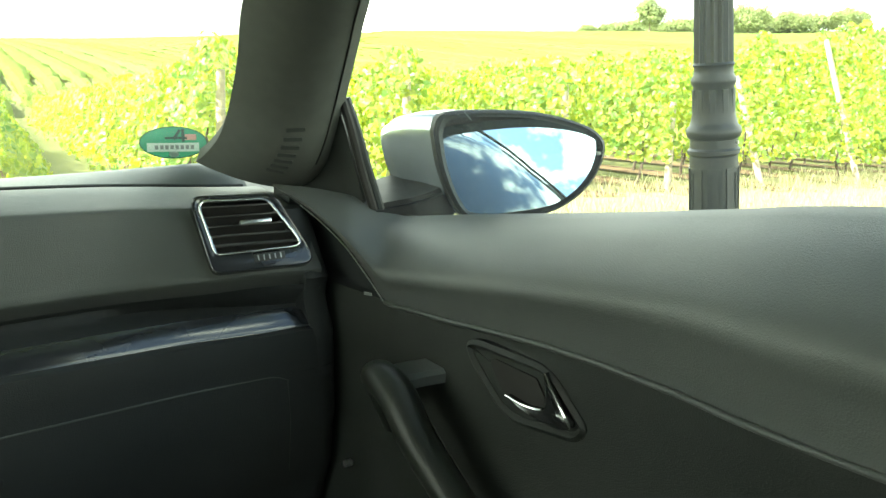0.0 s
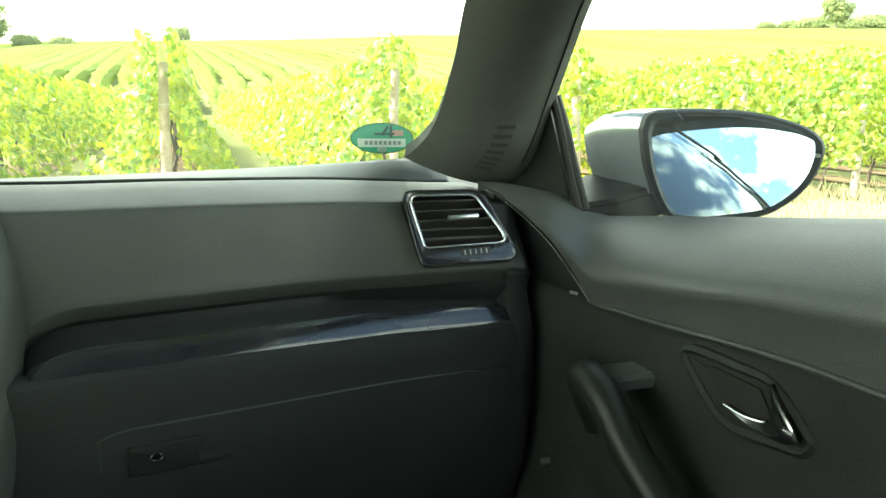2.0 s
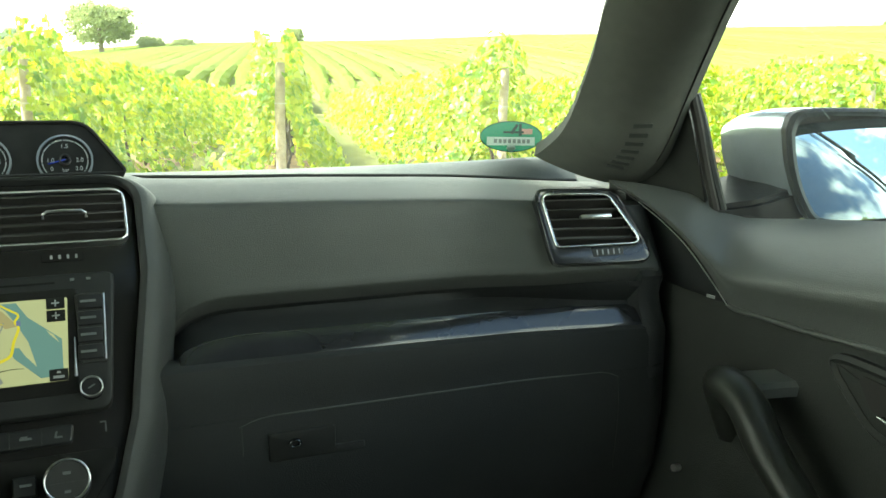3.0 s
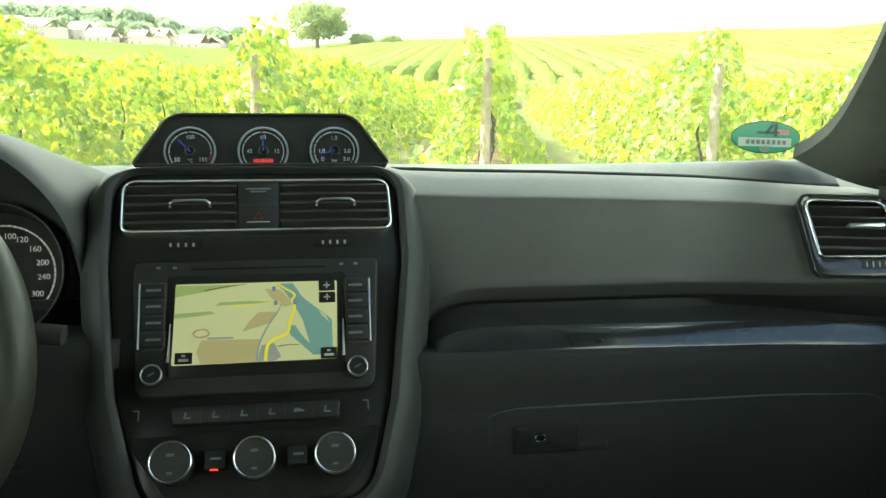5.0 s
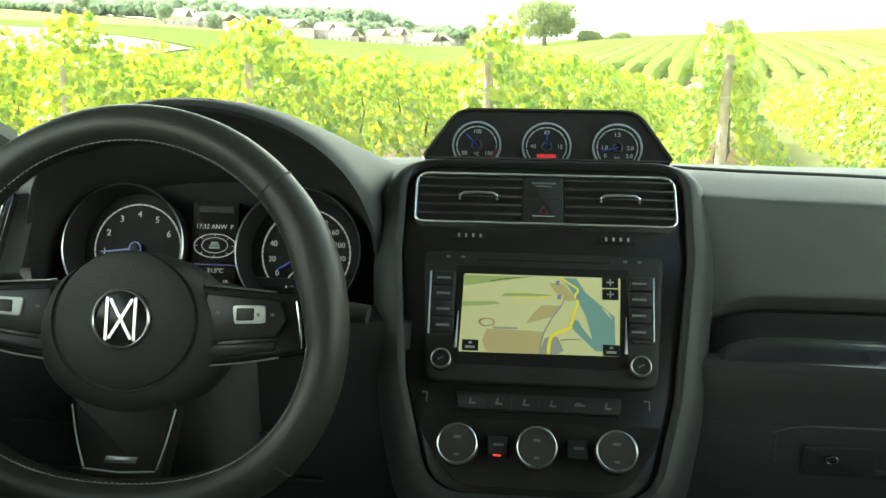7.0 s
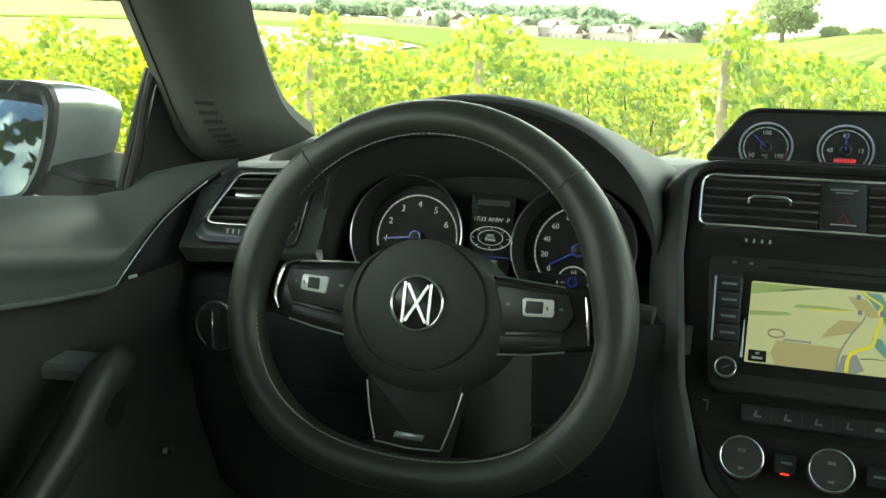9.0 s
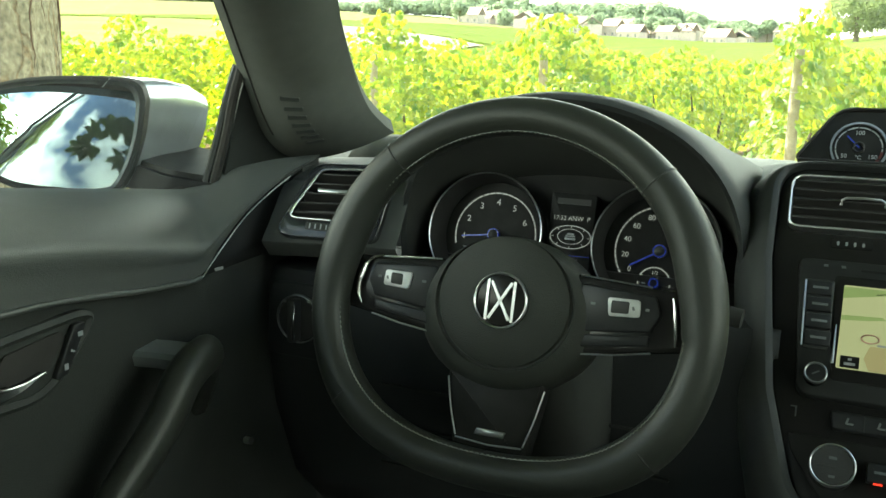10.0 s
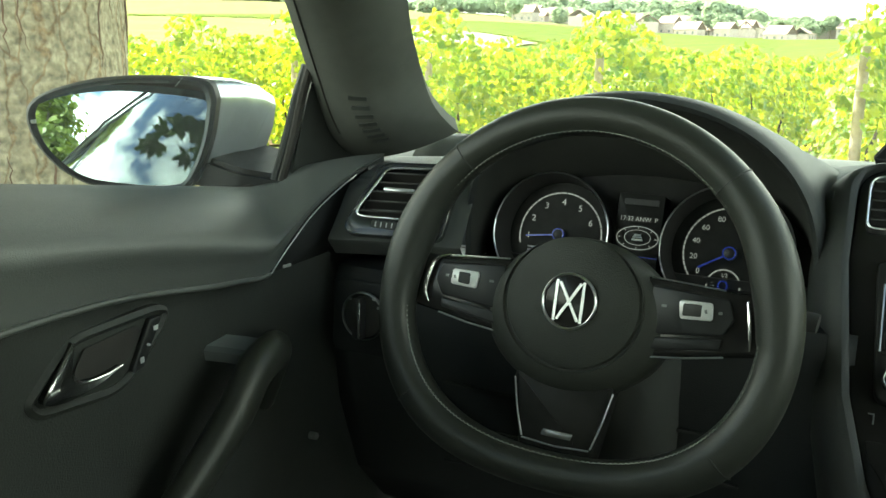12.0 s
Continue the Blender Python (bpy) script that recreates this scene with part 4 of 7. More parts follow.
    for s in (-1, 1):
        x0 = -0.1035 if s < 0 else 0.0745
        x1 = x0 + 0.0240
        blk = part("key_block", plate(rounded([(x0 + 0.003, -0.0640), (x1 - 0.001, -0.0640), (x1 + (0.001 if s > 0 else 0), 0.0000), (x0 + (0 if s > 0 else -0.001), 0.0000)], 0.003), 0.0030, 0.0050, 0.001), BLACK, nav)
        for k in range(4):
            y = -0.0090 - 0.0152 * k
            dx = 0.0006 * k * (1 if s < 0 else -1)
            key = part("key", plate(box_outline(x0 + 0.0025 + dx, y - 0.0064, x1 - 0.0015 + dx, y + 0.0064, 0.0012), 0.0048, 0.0078, 0.0008), GREYKEY, blk)
            if k < 4:
                part("key_mark", bars([((x0 + x1) / 2 + dx + 0.001 * s * -1, y, 0.0125, 0.0022, 0)], 0.0079), GREEN_GREY, key)
        ex = x0 + 0.0008 if s < 0 else x1 - 0.0002
        part("key_edge", tube([(ex, -0.002, 0.0058), (ex + (0.0016 if s < 0 else -0.0016), -0.062, 0.0058)], 0.0009, 8), CHROME, blk, "chrome edge of the keys")
        kx = -0.0880 if s < 0 else 0.0840
        knob = part("knob", tube([(kx, -0.0870, 0.003), (kx, -0.0870, 0.012), (kx, -0.0870, 0.0135)], [0.0090, 0.0084, 0.0072], 28), GREYKEY, nav, "grey rotary knob")
        part("knob_ring", frame_plate(circle(0.0090, 28, kx, -0.0870), circle(0.0077, 28, kx, -0.0870), 0.0100, 0.0142, 0.0004), RIM_GREY, knob, "dull metal rim")
        part("knob_mark", bars([(kx, -0.0870, 0.006, 0.0012, 30)], 0.0137), GREEN_GREY, knob)
    part("disc_slot", bars([(0.0, 0.0120, 0.120, 0.0016, 0)], 0.0034), PIANO, nav)
    for x in (-0.088, -0.074, 0.074, 0.087):
        part("button_mark", bars([(x, 0.0140, 0.0035, 0.0022, 0)], 0.0036), GREEN_GREY, nav)
    part("maker_bar", bars([(0.0, -0.0965, 0.026, 0.0028, 0)], 0.0036), GREYKEY, nav)
    # glints beside the screen, put in as tapering chrome slivers
    for s in (-1, 1):
        part("screen_glint", tube([(0.0745 * s - 0.0018, -0.074, 0.0046), (0.0745 * s - 0.0012, -0.040, 0.0050)], [0.0014, 0.0004], 8), CHROME, nav, "light catch at the screen's edge")


build_nav()

climate = thing("climate_panel", STACK, "black climate control panel with three chrome-rimmed rotary knobs", "climate control")


def build_climate():
    part("panel", plate(rounded([(-0.070, -0.1920), (0.070, -0.1920), (0.098, -0.150), (0.1005, -0.135), (-0.1045, -0.135), (-0.1005, -0.150)], [0.030, 0.030, 0.02, 0.003, 0.003, 0.02]), -0.008, -0.0045, 0.0008), DIAL, climate, "black panel")
    row = part("switch_panel", plate(rounded([(-0.0715, -0.1275), (0.0665, -0.1275), (0.0685, -0.1125), (-0.0740, -0.1125)], 0.003), -0.008, 0.0010, 0.0015), GREYKEY, climate, "row of six grey switches")
    for k in range(6):
        x = -0.0600 + 0.0232 * k
        part("switch_mark", bars([(x - 0.001, -0.1200, 0.0016, 0.0055, -15), (x + 0.0012, -0.1222, 0.0050, 0.0015, 0)] if k != 4 else [(x, -0.1205, 0.009, 0.0018, 0), (x - 0.001, -0.1190, 0.005, 0.0016, 0)], 0.0011), GREEN_GREY, row)
        if k:
            part("switch_gap", bars([(x - 0.0116, -0.1200, 0.0008, 0.0145, 0)], 0.0009), BLACK, row)
    for x in (-0.0695, -0.0035, 0.0620):
        knob = part("knob", tube([(x, -0.1605, -0.002), (x, -0.1605, 0.014), (x, -0.1605, 0.0155)], [0.0170, 0.0160, 0.0150], 36), BLACK, climate, "black rotary knob")
        part("knob_ring", frame_plate(circle(0.0170, 40, x, -0.1605), circle(0.0155, 40, x, -0.1605), 0.0110, 0.0160, 0.0006), CHROME, knob, "satin chrome rim")
        part("knob_face", plate(circle(0.0150, 36, x, -0.1605), 0.0140, 0.0152, 0.0005), DIAL, knob)
        part("knob_split", bars([(x, -0.1620, 0.031, 0.0007, 0)], 0.0153), BLACK, knob)
        part("knob_mark", bars([(x, -0.1550, 0.0060, 0.0024, 0), (x, -0.1695, 0.0045, 0.0020, 0)], 0.0153), GREEN_GREY, knob)
    for x in (-0.0360, 0.0310):
        b = part("push_button", plate(box_outline(x - 0.0085, -0.1660, x + 0.0085, -0.1505, 0.0015), -0.002, 0.0035, 0.001), GREYKEY, climate)
        part("button_mark", bars([(x + 0.001, -0.1575, 0.0085, 0.0020, 0)], 0.0036), GREEN_GREY, b)
    part("warning_light", plate(box_outline(-0.0395, -0.1672, -0.0330, -0.1660, 0.0004), 0.0030, 0.0042), RED, climate, "small lit red lamp")
    for x in (-0.0995, 0.0925):
        part("side_bracket", bars([(x, -0.1165, 0.0012, 0.009, 0), (x - 0.002, -0.1125, 0.005, 0.0012, 0)], -0.0058), GREEN_GREY, climate)


build_climate()

# ---- auxiliary gauges on the dashboard ----
POD = pose(0.002, 0.111, 1.0115, 66)
pod = thing("gauge_pod", POD, "black pod with three round gauges on top of the dashboard", "gauge pod")


def build_pod():
    face = rounded([(-0.129, 0.0), (0.129, 0.0), (0.092, 0.0545), (-0.092, 0.0545)], [0.004, 0.004, 0.030, 0.030], 7)
    back = rounded([(-0.110, -0.004), (0.110, -0.004), (0.060, 0.026), (-0.060, 0.026)], [0.004, 0.004, 0.02, 0.02], 7)
    mid = [((a[0] * 0.55 + b[0] * 0.45), (a[1] * 0.60 + b[1] * 0.40) + 0.004) for a, b in zip(face, back)]
    inner = shrink(face, 0.0018)
    secs = [[(x, y, -0.006) for x, y in inner], [(x, y, 0.0012) for x, y in inner], [(x, y, 0.0020) for x, y in shrink(face, 0.0010)], [(x, y, 0.0020) for x, y in face], [(x, y - 0.012, -0.055) for x, y in mid], [(x, y - 0.035, -0.110) for x, y in back]]
    part("housing", loft(secs, closed=True), BLACK, pod, "dark hood")
    part("face", plate(inner, -0.008, -0.003), DIAL, pod, "black face plate")
    for i, x in enumerate((-0.0715, 0.0, 0.0715)):
        g = part("gauge", plate(circle(0.0236, 40, x, 0.0150), -0.0030, -0.0015), DIAL, pod, "small round black gauge")
        at = pose(x, 0.0150, 0)
        part("rim", arc_band(0.0234, 0.0252, -32, 212, -0.0030, 48, 0.0045), RIM_GREY, g, "chrome rim", at=at)
        part("scale", arc_band(0.0198, 0.0209, -35, 215, -0.0015, 48), DIMWHITE, g, at=at)
        part("scale_gaps", bars([(x + 0.0204 * math.cos(radians(a)), 0.0150 + 0.0204 * math.sin(radians(a)), 0.0034, 0.0009, a) for a in range(-30, 230, 31)], -0.0010), DIAL, g)
        needle = (135, 90, 195)[i]
        nd = part("needle", bars([(x + 0.0075 * math.cos(radians(needle)), 0.0150 + 0.0075 * math.sin(radians(needle)), 0.016, 0.0014, needle)], 0.0002, 0.0010), BLUE, g, "blue needle")
        part("needle_hub", frame_plate(circle(0.0055, 24, x, 0.0150), circle(0.0038, 24, x, 0.0150), -0.0015, 0.0022, 0.0004), GREYKEY, nd)
        words = ((("100", 0, 0.0150), ("50", -0.0125, -0.0085), ("150", 0.0125, -0.0085)), (("60", 0, 0.0150), ("45", -0.0135, 0.0), ("15", 0.0135, 0.0)), (("1.5", 0, 0.0140), ("1.0", -0.0130, 0.0), ("2.0", 0.0130, 0.0), ("0", -0.0120, -0.0085), ("3.0", 0.0120, -0.0085)))[i]
        for txt, dx, dy in words:
            lettering(txt, 0.0058, g, pose(x + dx, 0.0150 + dy, -0.0012), DIMWHITE)
        if i == 0:
            part("red_mark", arc_band(0.0192, 0.0216, -38, -8, -0.0013, 12), DULL_RED, g, "red end of the scale", at=at)
            lettering("°C", 0.0050, g, pose(x, 0.0150 - 0.0095, -0.0012), DIMWHITE)
        if i == 1:
            part("digital_readout", plate(box_outline(x - 0.0095, 0.0032, x + 0.0095, 0.0066, 0.0006), -0.0015, -0.0004), READOUT, g, "red digital readout")
            part("readout_bars", bars([(x - 0.0075 + 0.003 * k, 0.0050, 0.0010, 0.0026, 0) for k in range(6)], -0.0003, 0.0003), DIAL, g)
        if i == 2:
            lettering("bar", 0.0046, g, pose(x, 0.0150 - 0.0100, -0.0012), DIMWHITE)


build_pod()

# ---- instrument cluster ----
CLUSTER = pose(-0.333, 0.062, 0.919, 72)
cluster = thing("instrument_cluster", CLUSTER, "hooded instrument cluster with round rev counter and speedometer", "instrument cluster")


def build_dial(x, r, name, label):
    d = part(name, plate(circle(r - 0.002, 56, x, 0.0), -0.004, 0.0), DIAL, cluster, label, at=pose(0, 0, -0.022))
    ring = [(r, 0.0), (r + 0.0035, 0.034), (r + 0.0042, 0.0375), (r + 0.0034, 0.0382), (r + 0.0024, 0.0370), (r - 0.0015, 0.0)]
    secs = [[(x + q * math.cos(t), q * math.sin(t), z) for t in [2 * math.pi * k / 64 for k in range(64)]] for q, z in ring]
    part("tube_wall", loft(secs[-2:], closed=True), BLACK, d)
    part("chrome_ring", loft(secs[1:5], closed=True), CHROME, d, "thin chrome ring")
    return d


def build_cluster():
    back = rounded([(-0.175, -0.085), (0.175, -0.085), (0.175, 0.085), (-0.175, 0.085)], 0.03)
    part("back_plate", plate(back, -0.034, -0.026), DIAL, cluster, "black plate round the dials")
    # rev counter
    x = -0.0905
    d = build_dial(x, 0.0600, "rev_counter", "black rev counter with white figures")
    part("scale", arc_band(0.0460, 0.0476, -22, 196, 0.0, 60), WHITE, d, at=pose(x, 0, 0))
    part("scale_gaps", bars([(x + 0.0468 * math.cos(radians(186 - 9 * k)), 0.0468 * math.sin(radians(186 - 9 * k)), 0.0030, 0.0007, 186 - 9 * k) for k in range(24)], 0.0004), DIAL, d)
    for k in range(1, 7):
        a = radians(186 - 32 * (k - 1))
        lettering(str(k), 0.0098, d, pose(x + 0.0365 * math.cos(a), 0.0365 * math.sin(a), 0.0003), WHITE)
    nd = part("needle", bars([(x + 0.019 * math.cos(radians(187)), 0.019 * math.sin(radians(187)), 0.038, 0.0018, 187)], 0.004, 0.0012), BLUE, d, "blue needle")
    part("needle_hub", tube([(x, 0, 0.0), (x, 0, 0.0065), (x, 0, 0.0075)], [0.0068, 0.0068, 0.0050], 24), GREYKEY, nd)
    part("needle_hub_ring", frame_plate(circle(0.0068, 28, x, 0), circle(0.0055, 28, x, 0), 0.005, 0.0080), BLUE, nd)
    part("small_print", bars([(x - 0.031, -0.016, 0.009, 0.0016, 0), (x - 0.030, -0.0195, 0.011, 0.0016, 0)], 0.0002), DIMWHITE, d)
    # speedometer
    x = 0.0905
    d = build_dial(x, 0.0600, "speedometer", "black speedometer with white figures")
    part("scale", arc_band(0.0455, 0.0471, -36, 216, 0.0, 60), WHITE, d, at=pose(x, 0, 0))
    part("scale_gaps", bars([(x + 0.0463 * math.cos(radians(215 - 6.7 * k)), 0.0463 * math.sin(radians(215 - 6.7 * k)), 0.0030, 0.0007, 215 - 6.7 * k) for k in range(38)], 0.0004), DIAL, d)
    for v, a in ((0, 215), (20, 190), (40, 164), (60, 138), (80, 110), (100, 82), (120, 64), (160, 40), (200, 16), (240, -6), (300, -33)):
        lettering(str(v), 0.0078, d, pose(x + 0.0362 * math.cos(radians(a)), 0.0362 * math.sin(radians(a)), 0.0003), WHITE)
    nd = part("needle", bars([(x + 0.017 * math.cos(radians(211)), 0.017 * math.sin(radians(211)), 0.034, 0.0018, 211)], 0.004, 0.0012), BLUE, d, "blue needle")
    part("needle_hub", tube([(x, 0, 0.0), (x, 0, 0.0065), (x, 0, 0.0075)], [0.0068, 0.0068, 0.0050], 24), GREYKEY, nd)
    part("needle_hub_ring", frame_plate(circle(0.0068, 28, x, 0), circle(0.0055, 28, x, 0), 0.005, 0.0080), BLUE, nd)
    fx, fy = x - 0.003, -0.0330
    part("fuel_scale", arc_band(0.0155, 0.0170, -10, 190, 0.0002, 32), WHITE, d, at=pose(fx, fy, 0))
    part("fuel_hub", frame_plate(circle(0.0052, 24, fx, fy), circle(0.0038, 24, fx, fy), 0.0, 0.004), BLUE, d)
    lettering("1/2", 0.0052, d, pose(fx, fy + 0.0105, 0.0003), WHITE)
    part("fuel_mark", bars([(fx - 0.0105, fy + 0.0010, 0.0045, 0.0050, 0)], 0.0002), DIMWHITE, d)
    # display
    disp = part("display", plate(box_outline(-0.0245, -0.050, 0.0235, 0.0500, 0.002), -0.027, -0.0012, 0.0008), DIAL, cluster, "dark information display")
    lettering("17:32 ANW  P", 0.0066, disp, pose(-0.0010, 0.0235, -0.0010), WHITE)
    part("compass_ring", frame_plate(circle(0.0222, 40, 0.0, 0.0040, 0.0125), circle(0.0212, 40, 0.0, 0.0040, 0.0117), -0.0012, -0.0008), WHITE, disp)
    part("compass_ring", frame_plate(circle(0.0140, 36, 0.0, 0.0045, 0.0082), circle(0.0132, 36, 0.0, 0.0045, 0.0076), -0.0012, -0.0008), WHITE, disp)
    part("compass_ticks", bars([(0.0192 * math.cos(radians(a)), 0.0040 + 0.0108 * math.sin(radians(a)), 0.0024, 0.0008, a) for a in range(0, 360, 45)], -0.0010), WHITE, disp)
    part("car_symbol", bars([(0, 0.0070, 0.0075, 0.0022, 0), (0, 0.0048, 0.0100, 0.0014, 0), (0, 0.0022, 0.0112, 0.0022, 0)], -0.0010), DIMWHITE, disp)
    part("display_line", bars([(0, -0.0155, 0.046, 0.0006, 0)], -0.0010), BLUE, disp)
    lettering("21.5°C", 0.0060, disp, pose(0.0020, -0.0215, -0.0010), WHITE)
    lettering("10", 0.0062, disp, pose(0.0130, -0.0330, -0.0010), WHITE)
    part("trip_print", bars([(-0.0175, -0.0305, 0.008, 0.0016, 0), (-0.0165, -0.0340, 0.010, 0.0018, 0)], -0.0010), DIMWHITE, disp)
    part("display_bar", plate(box_outline(-0.018, 0.0385, 0.018, 0.0445, 0.001), -0.0012, 0.0004), BLACK, disp)
    part("tell_tale", frame_plate(circle(0.0034, 16, -0.1595, -0.0320), circle(0.0026, 16, -0.1595, -0.0320), -0.026, -0.0250), DIMWHITE, cluster)
    part("tell_tale", frame_plate(circle(0.0034, 16, -0.1555, -0.0390), circle(0.0026, 16, -0.1555, -0.0390), -0.026, -0.0250), DIMWHITE, cluster)


build_cluster()


def build_hood():
    hood = thing("instrument_hood", pose(-0.334, 0.0, 0.0), "arched dark grey hood over the instruments", "instrument hood")
    secs = []
    for y, top, w, base, back in ((0.120, 0.975, 0.180, 0.850, 0), (0.088, 0.993, 0.176, 0.860, 0), (0.052, 1.030, 0.172, 0.870, 0.010), (0.022, 1.0575, 0.171, 0.880, 0.030), (0.004, 1.0640, 0.174, 0.880, 0.030), (0.000, 1.0690, 0.178, 0.878, 0.030), (0.006, 1.0730, 0.182, 0.878, 0.030), (0.020, 1.0745, 0.185, 0.878, 0.030),
                              (0.060, 1.0710, 0.188, 0.878, 0.012), (0.110, 1.0570, 0.194, 0.90, 0), (0.170, 1.0300, 0.204, 0.93, 0), (0.240, 0.990, 0.218, 0.950, 0)):
        row = []
        for k in range(45):
            t = math.pi * k / 44
            c, q = math.cos(t), math.sin(t)
            row.append((w * c, y + back * (1 - q), base + (top - base) * q ** 0.68))
        secs.append(row)
    part("hood_skin", loft(secs[4:]), HOOD, hood, "grey arched hood")
    part("hood_lining", loft(secs[:5]), LINING, hood, "dark grey lining under the hood")
    return hood


build_hood()

# ---- steering wheel ----
WHEEL = pose(-0.333, -0.143, 0.902, 73)
wheel = thing("steering_wheel", WHEEL, "black leather flat-bottomed three-spoke steering wheel with grey stitching", "steering wheel")


def rim_path(rad, n=96, flat=-0.134):
    out = []
    for k in range(n):
        t = 2 * math.pi * k / n
        x, y = rad * math.cos(t), rad * math.sin(t)
        if y < 0:
            y *= (abs(flat) / 0.165) ** ((abs(y) / rad) ** 2.4)
        out.append(Vector((x, y, 0)))
    return out


def build_wheel():
    pts = rim_path(0.1645, 160)
    n, seg = len(pts), 28
    bm = bmesh.new()
    rows = []
    for i, p in enumerate(pts):
        d = (pts[(i + 1) % n] - pts[i - 1]).normalized()
        o = Vector((d.y, -d.x, 0))
        ang = math.degrees(math.atan2(p.y, p.x)) % 360
        fat = 1.0 + 0.05 * math.exp(-((ang - 24) / 16) ** 2) + 0.05 * math.exp(-((ang - 156) / 16) ** 2)
        inw = 0.26 * (math.exp(-((ang - 14) / 16) ** 2) + math.exp(-((ang - 166) / 16) ** 2))
        inw += 0.24 * (math.exp(-((ang - 320) / 24) ** 2) + math.exp(-((ang - 220) / 24) ** 2))
        row = []
        for a in [2 * math.pi * k / seg for k in range(seg)]:
            r = 0.0162 * fat * (1.0 + inw * max(0.0, -math.cos(a)))
            row.append(bm.verts.new(p + o * (r * math.cos(a)) + Vector((0, 0, r * 1.08 * math.sin(a)))))
        rows.append(row)
    for i in range(n):
        a, b = rows[i], rows[(i + 1) % n]
        for j in range(seg):
            bm.faces.new((a[j], a[(j + 1) % seg], b[(j + 1) % seg], b[j]))
    rim = part("rim", bm, LEATHER, wheel, "black leather rim")
    for deg in (47, 133, 217, 323):
        i = int(deg / 360 * n)
        p = pts[i]
        d = (pts[(i + 1) % n] - pts[i - 1]).normalized()
        o = Vector((d.y, -d.x, 0))
        loop = [p + o * (0.0166 * math.cos(a)) + Vector((0, 0, 0.0179 * math.sin(a))) for a in [2 * math.pi * k / 24 for k in range(24)]]
        part("leather_seam", closed_tube(loop, 0.0008, 6), BLACK, rim)
    # stitches along the inner edge
    bm = bmesh.new()
    fine = rim_path(0.1645, 420)
    for i in range(0, 420):
        p, q = fine[i], fine[(i + 1) % 420]
        d = (q - p).normalized()
        o = Vector((-d.y, d.x, 0))
        deg = math.degrees(math.atan2(p.y, p.x)) % 360
        swell = 1.0 + 0.24 * (math.exp(-((deg - 320) / 24) ** 2) + math.exp(-((deg - 220) / 24) ** 2))
        c = p + o * (0.0142 * swell) + Vector((0, 0, 0.0082 * swell))
        ang = math.atan2(d.y, d.x) + (0.5 if i % 2 else -0.5)
        box(bm, -0.0014, -0.0004, -0.0005, 0.0014, 0.0004, 0.0005, Matrix.Translation(c) @ Matrix.Rotation(ang, 4, "Z"))
    tagged(part("stitching", bm, THREAD, rim, "grey cross stitching"), kind="stuff")
    # hub
    prof = [(0.0001, 0.0060), (0.028, 0.0058), (0.044, 0.0042), (0.0540, 0.0022), (0.0566, 0.0012), (0.0578, -0.0014), (0.0592, -0.0012), (0.0602, 0.0010), (0.0655, -0.0008), (0.0710, -0.0055), (0.0755, -0.0130), (0.0775, -0.0230), (0.0760, -0.0450), (0.055, -0.060)]
    secs = [[(r * (1.0 + 0.05 * smooth(0.054, 0.070, r)) * math.cos(t), 0.008 - 0.012 * smooth(0.054, 0.076, r) + r * (0.97 - 0.10 * smooth(0.054, 0.070, r)) * math.sin(t), z) for t in [2 * math.pi * k / 56 for k in range(56)]] for r, z in prof]
    hub = part("hub", loft(secs, closed=True), HUB, wheel, "round dark airbag hub")
    badge = part("emblem", plate(circle(0.0225, 40, 0, 0.008), 0.004, 0.0072, 0.001), PIANO, hub, "round emblem of plain chrome bars")
    part("emblem_ring", frame_plate(circle(0.0236, 48, 0, 0.008), circle(0.0216, 48, 0, 0.008), 0.005, 0.0085, 0.0008), CHROME, badge)
    for ex, ey, ln, a in ((-0.0115, 0.0, 0.0340, 90), (0.0, 0.0, 0.0360, 60), (0.0, 0.0, 0.0360, -60), (0.0115, 0.0, 0.0340, 90)):
        part("emblem_bar", bars([(ex, 0.008 + ey, ln, 0.0024, a)], 0.0068, 0.0016), CHROME, badge)
    part("embossed_mark", bars([(-0.0585, 0.014, 0.006, 0.0022, 0)], -0.0010), BLACK, hub)
    for s in (-1, 1):
        f = lambda pts: [(s * a, b) for a, b in (pts if s > 0 else list(reversed(pts)))]
        sp = part("spoke", plate(rounded(f([(0.050, -0.030), (0.118, -0.0195), (0.152, -0.014), (0.155, 0.034), (0.128, 0.0330), (0.050, 0.038)]), 0.006), -0.030, -0.0060, 0.004), PIANO, wheel, "gloss black side spoke")
        pad = part("switch_pad", plate(rounded(f([(0.062, -0.0085), (0.122, -0.0020), (0.1295, 0.0120), (0.1240, 0.0270), (0.064, 0.0310)]), 0.004), -0.008, -0.0030, 0.0015), GREYKEY, sp, "dark switch pad")
        part("switch_pad", plate(rounded(f([(0.062, -0.0215), (0.121, -0.0130), (0.1225, -0.0045), (0.062, -0.0110)]), 0.002), -0.008, -0.0035, 0.0012), GREYKEY, sp)
        sw = part("rocker_frame", plate(rounded(f([(0.0885, 0.0070), (0.1135, 0.0085), (0.1125, 0.0225), (0.0865, 0.0220)]), 0.003), -0.004, -0.0003, 0.0008), SILVER, sp, "silver frame of the thumb switch")
        c0, c1 = (0.0948, 0.1062) if s < 0 else (0.0902, 0.1045)
        part("rocker", plate(rounded(f([(c0, 0.0098), (c1, 0.0106), (c1, 0.0202), (c0, 0.0198)]), 0.0015), -0.004, 0.0003, 0.0005), BLACK, sw)
        part("rocker_mark", bars([(s * (c1 + 0.0034), 0.0152, 0.0018, 0.0030, 20)], -0.0004), GREEN_GREY, sw)
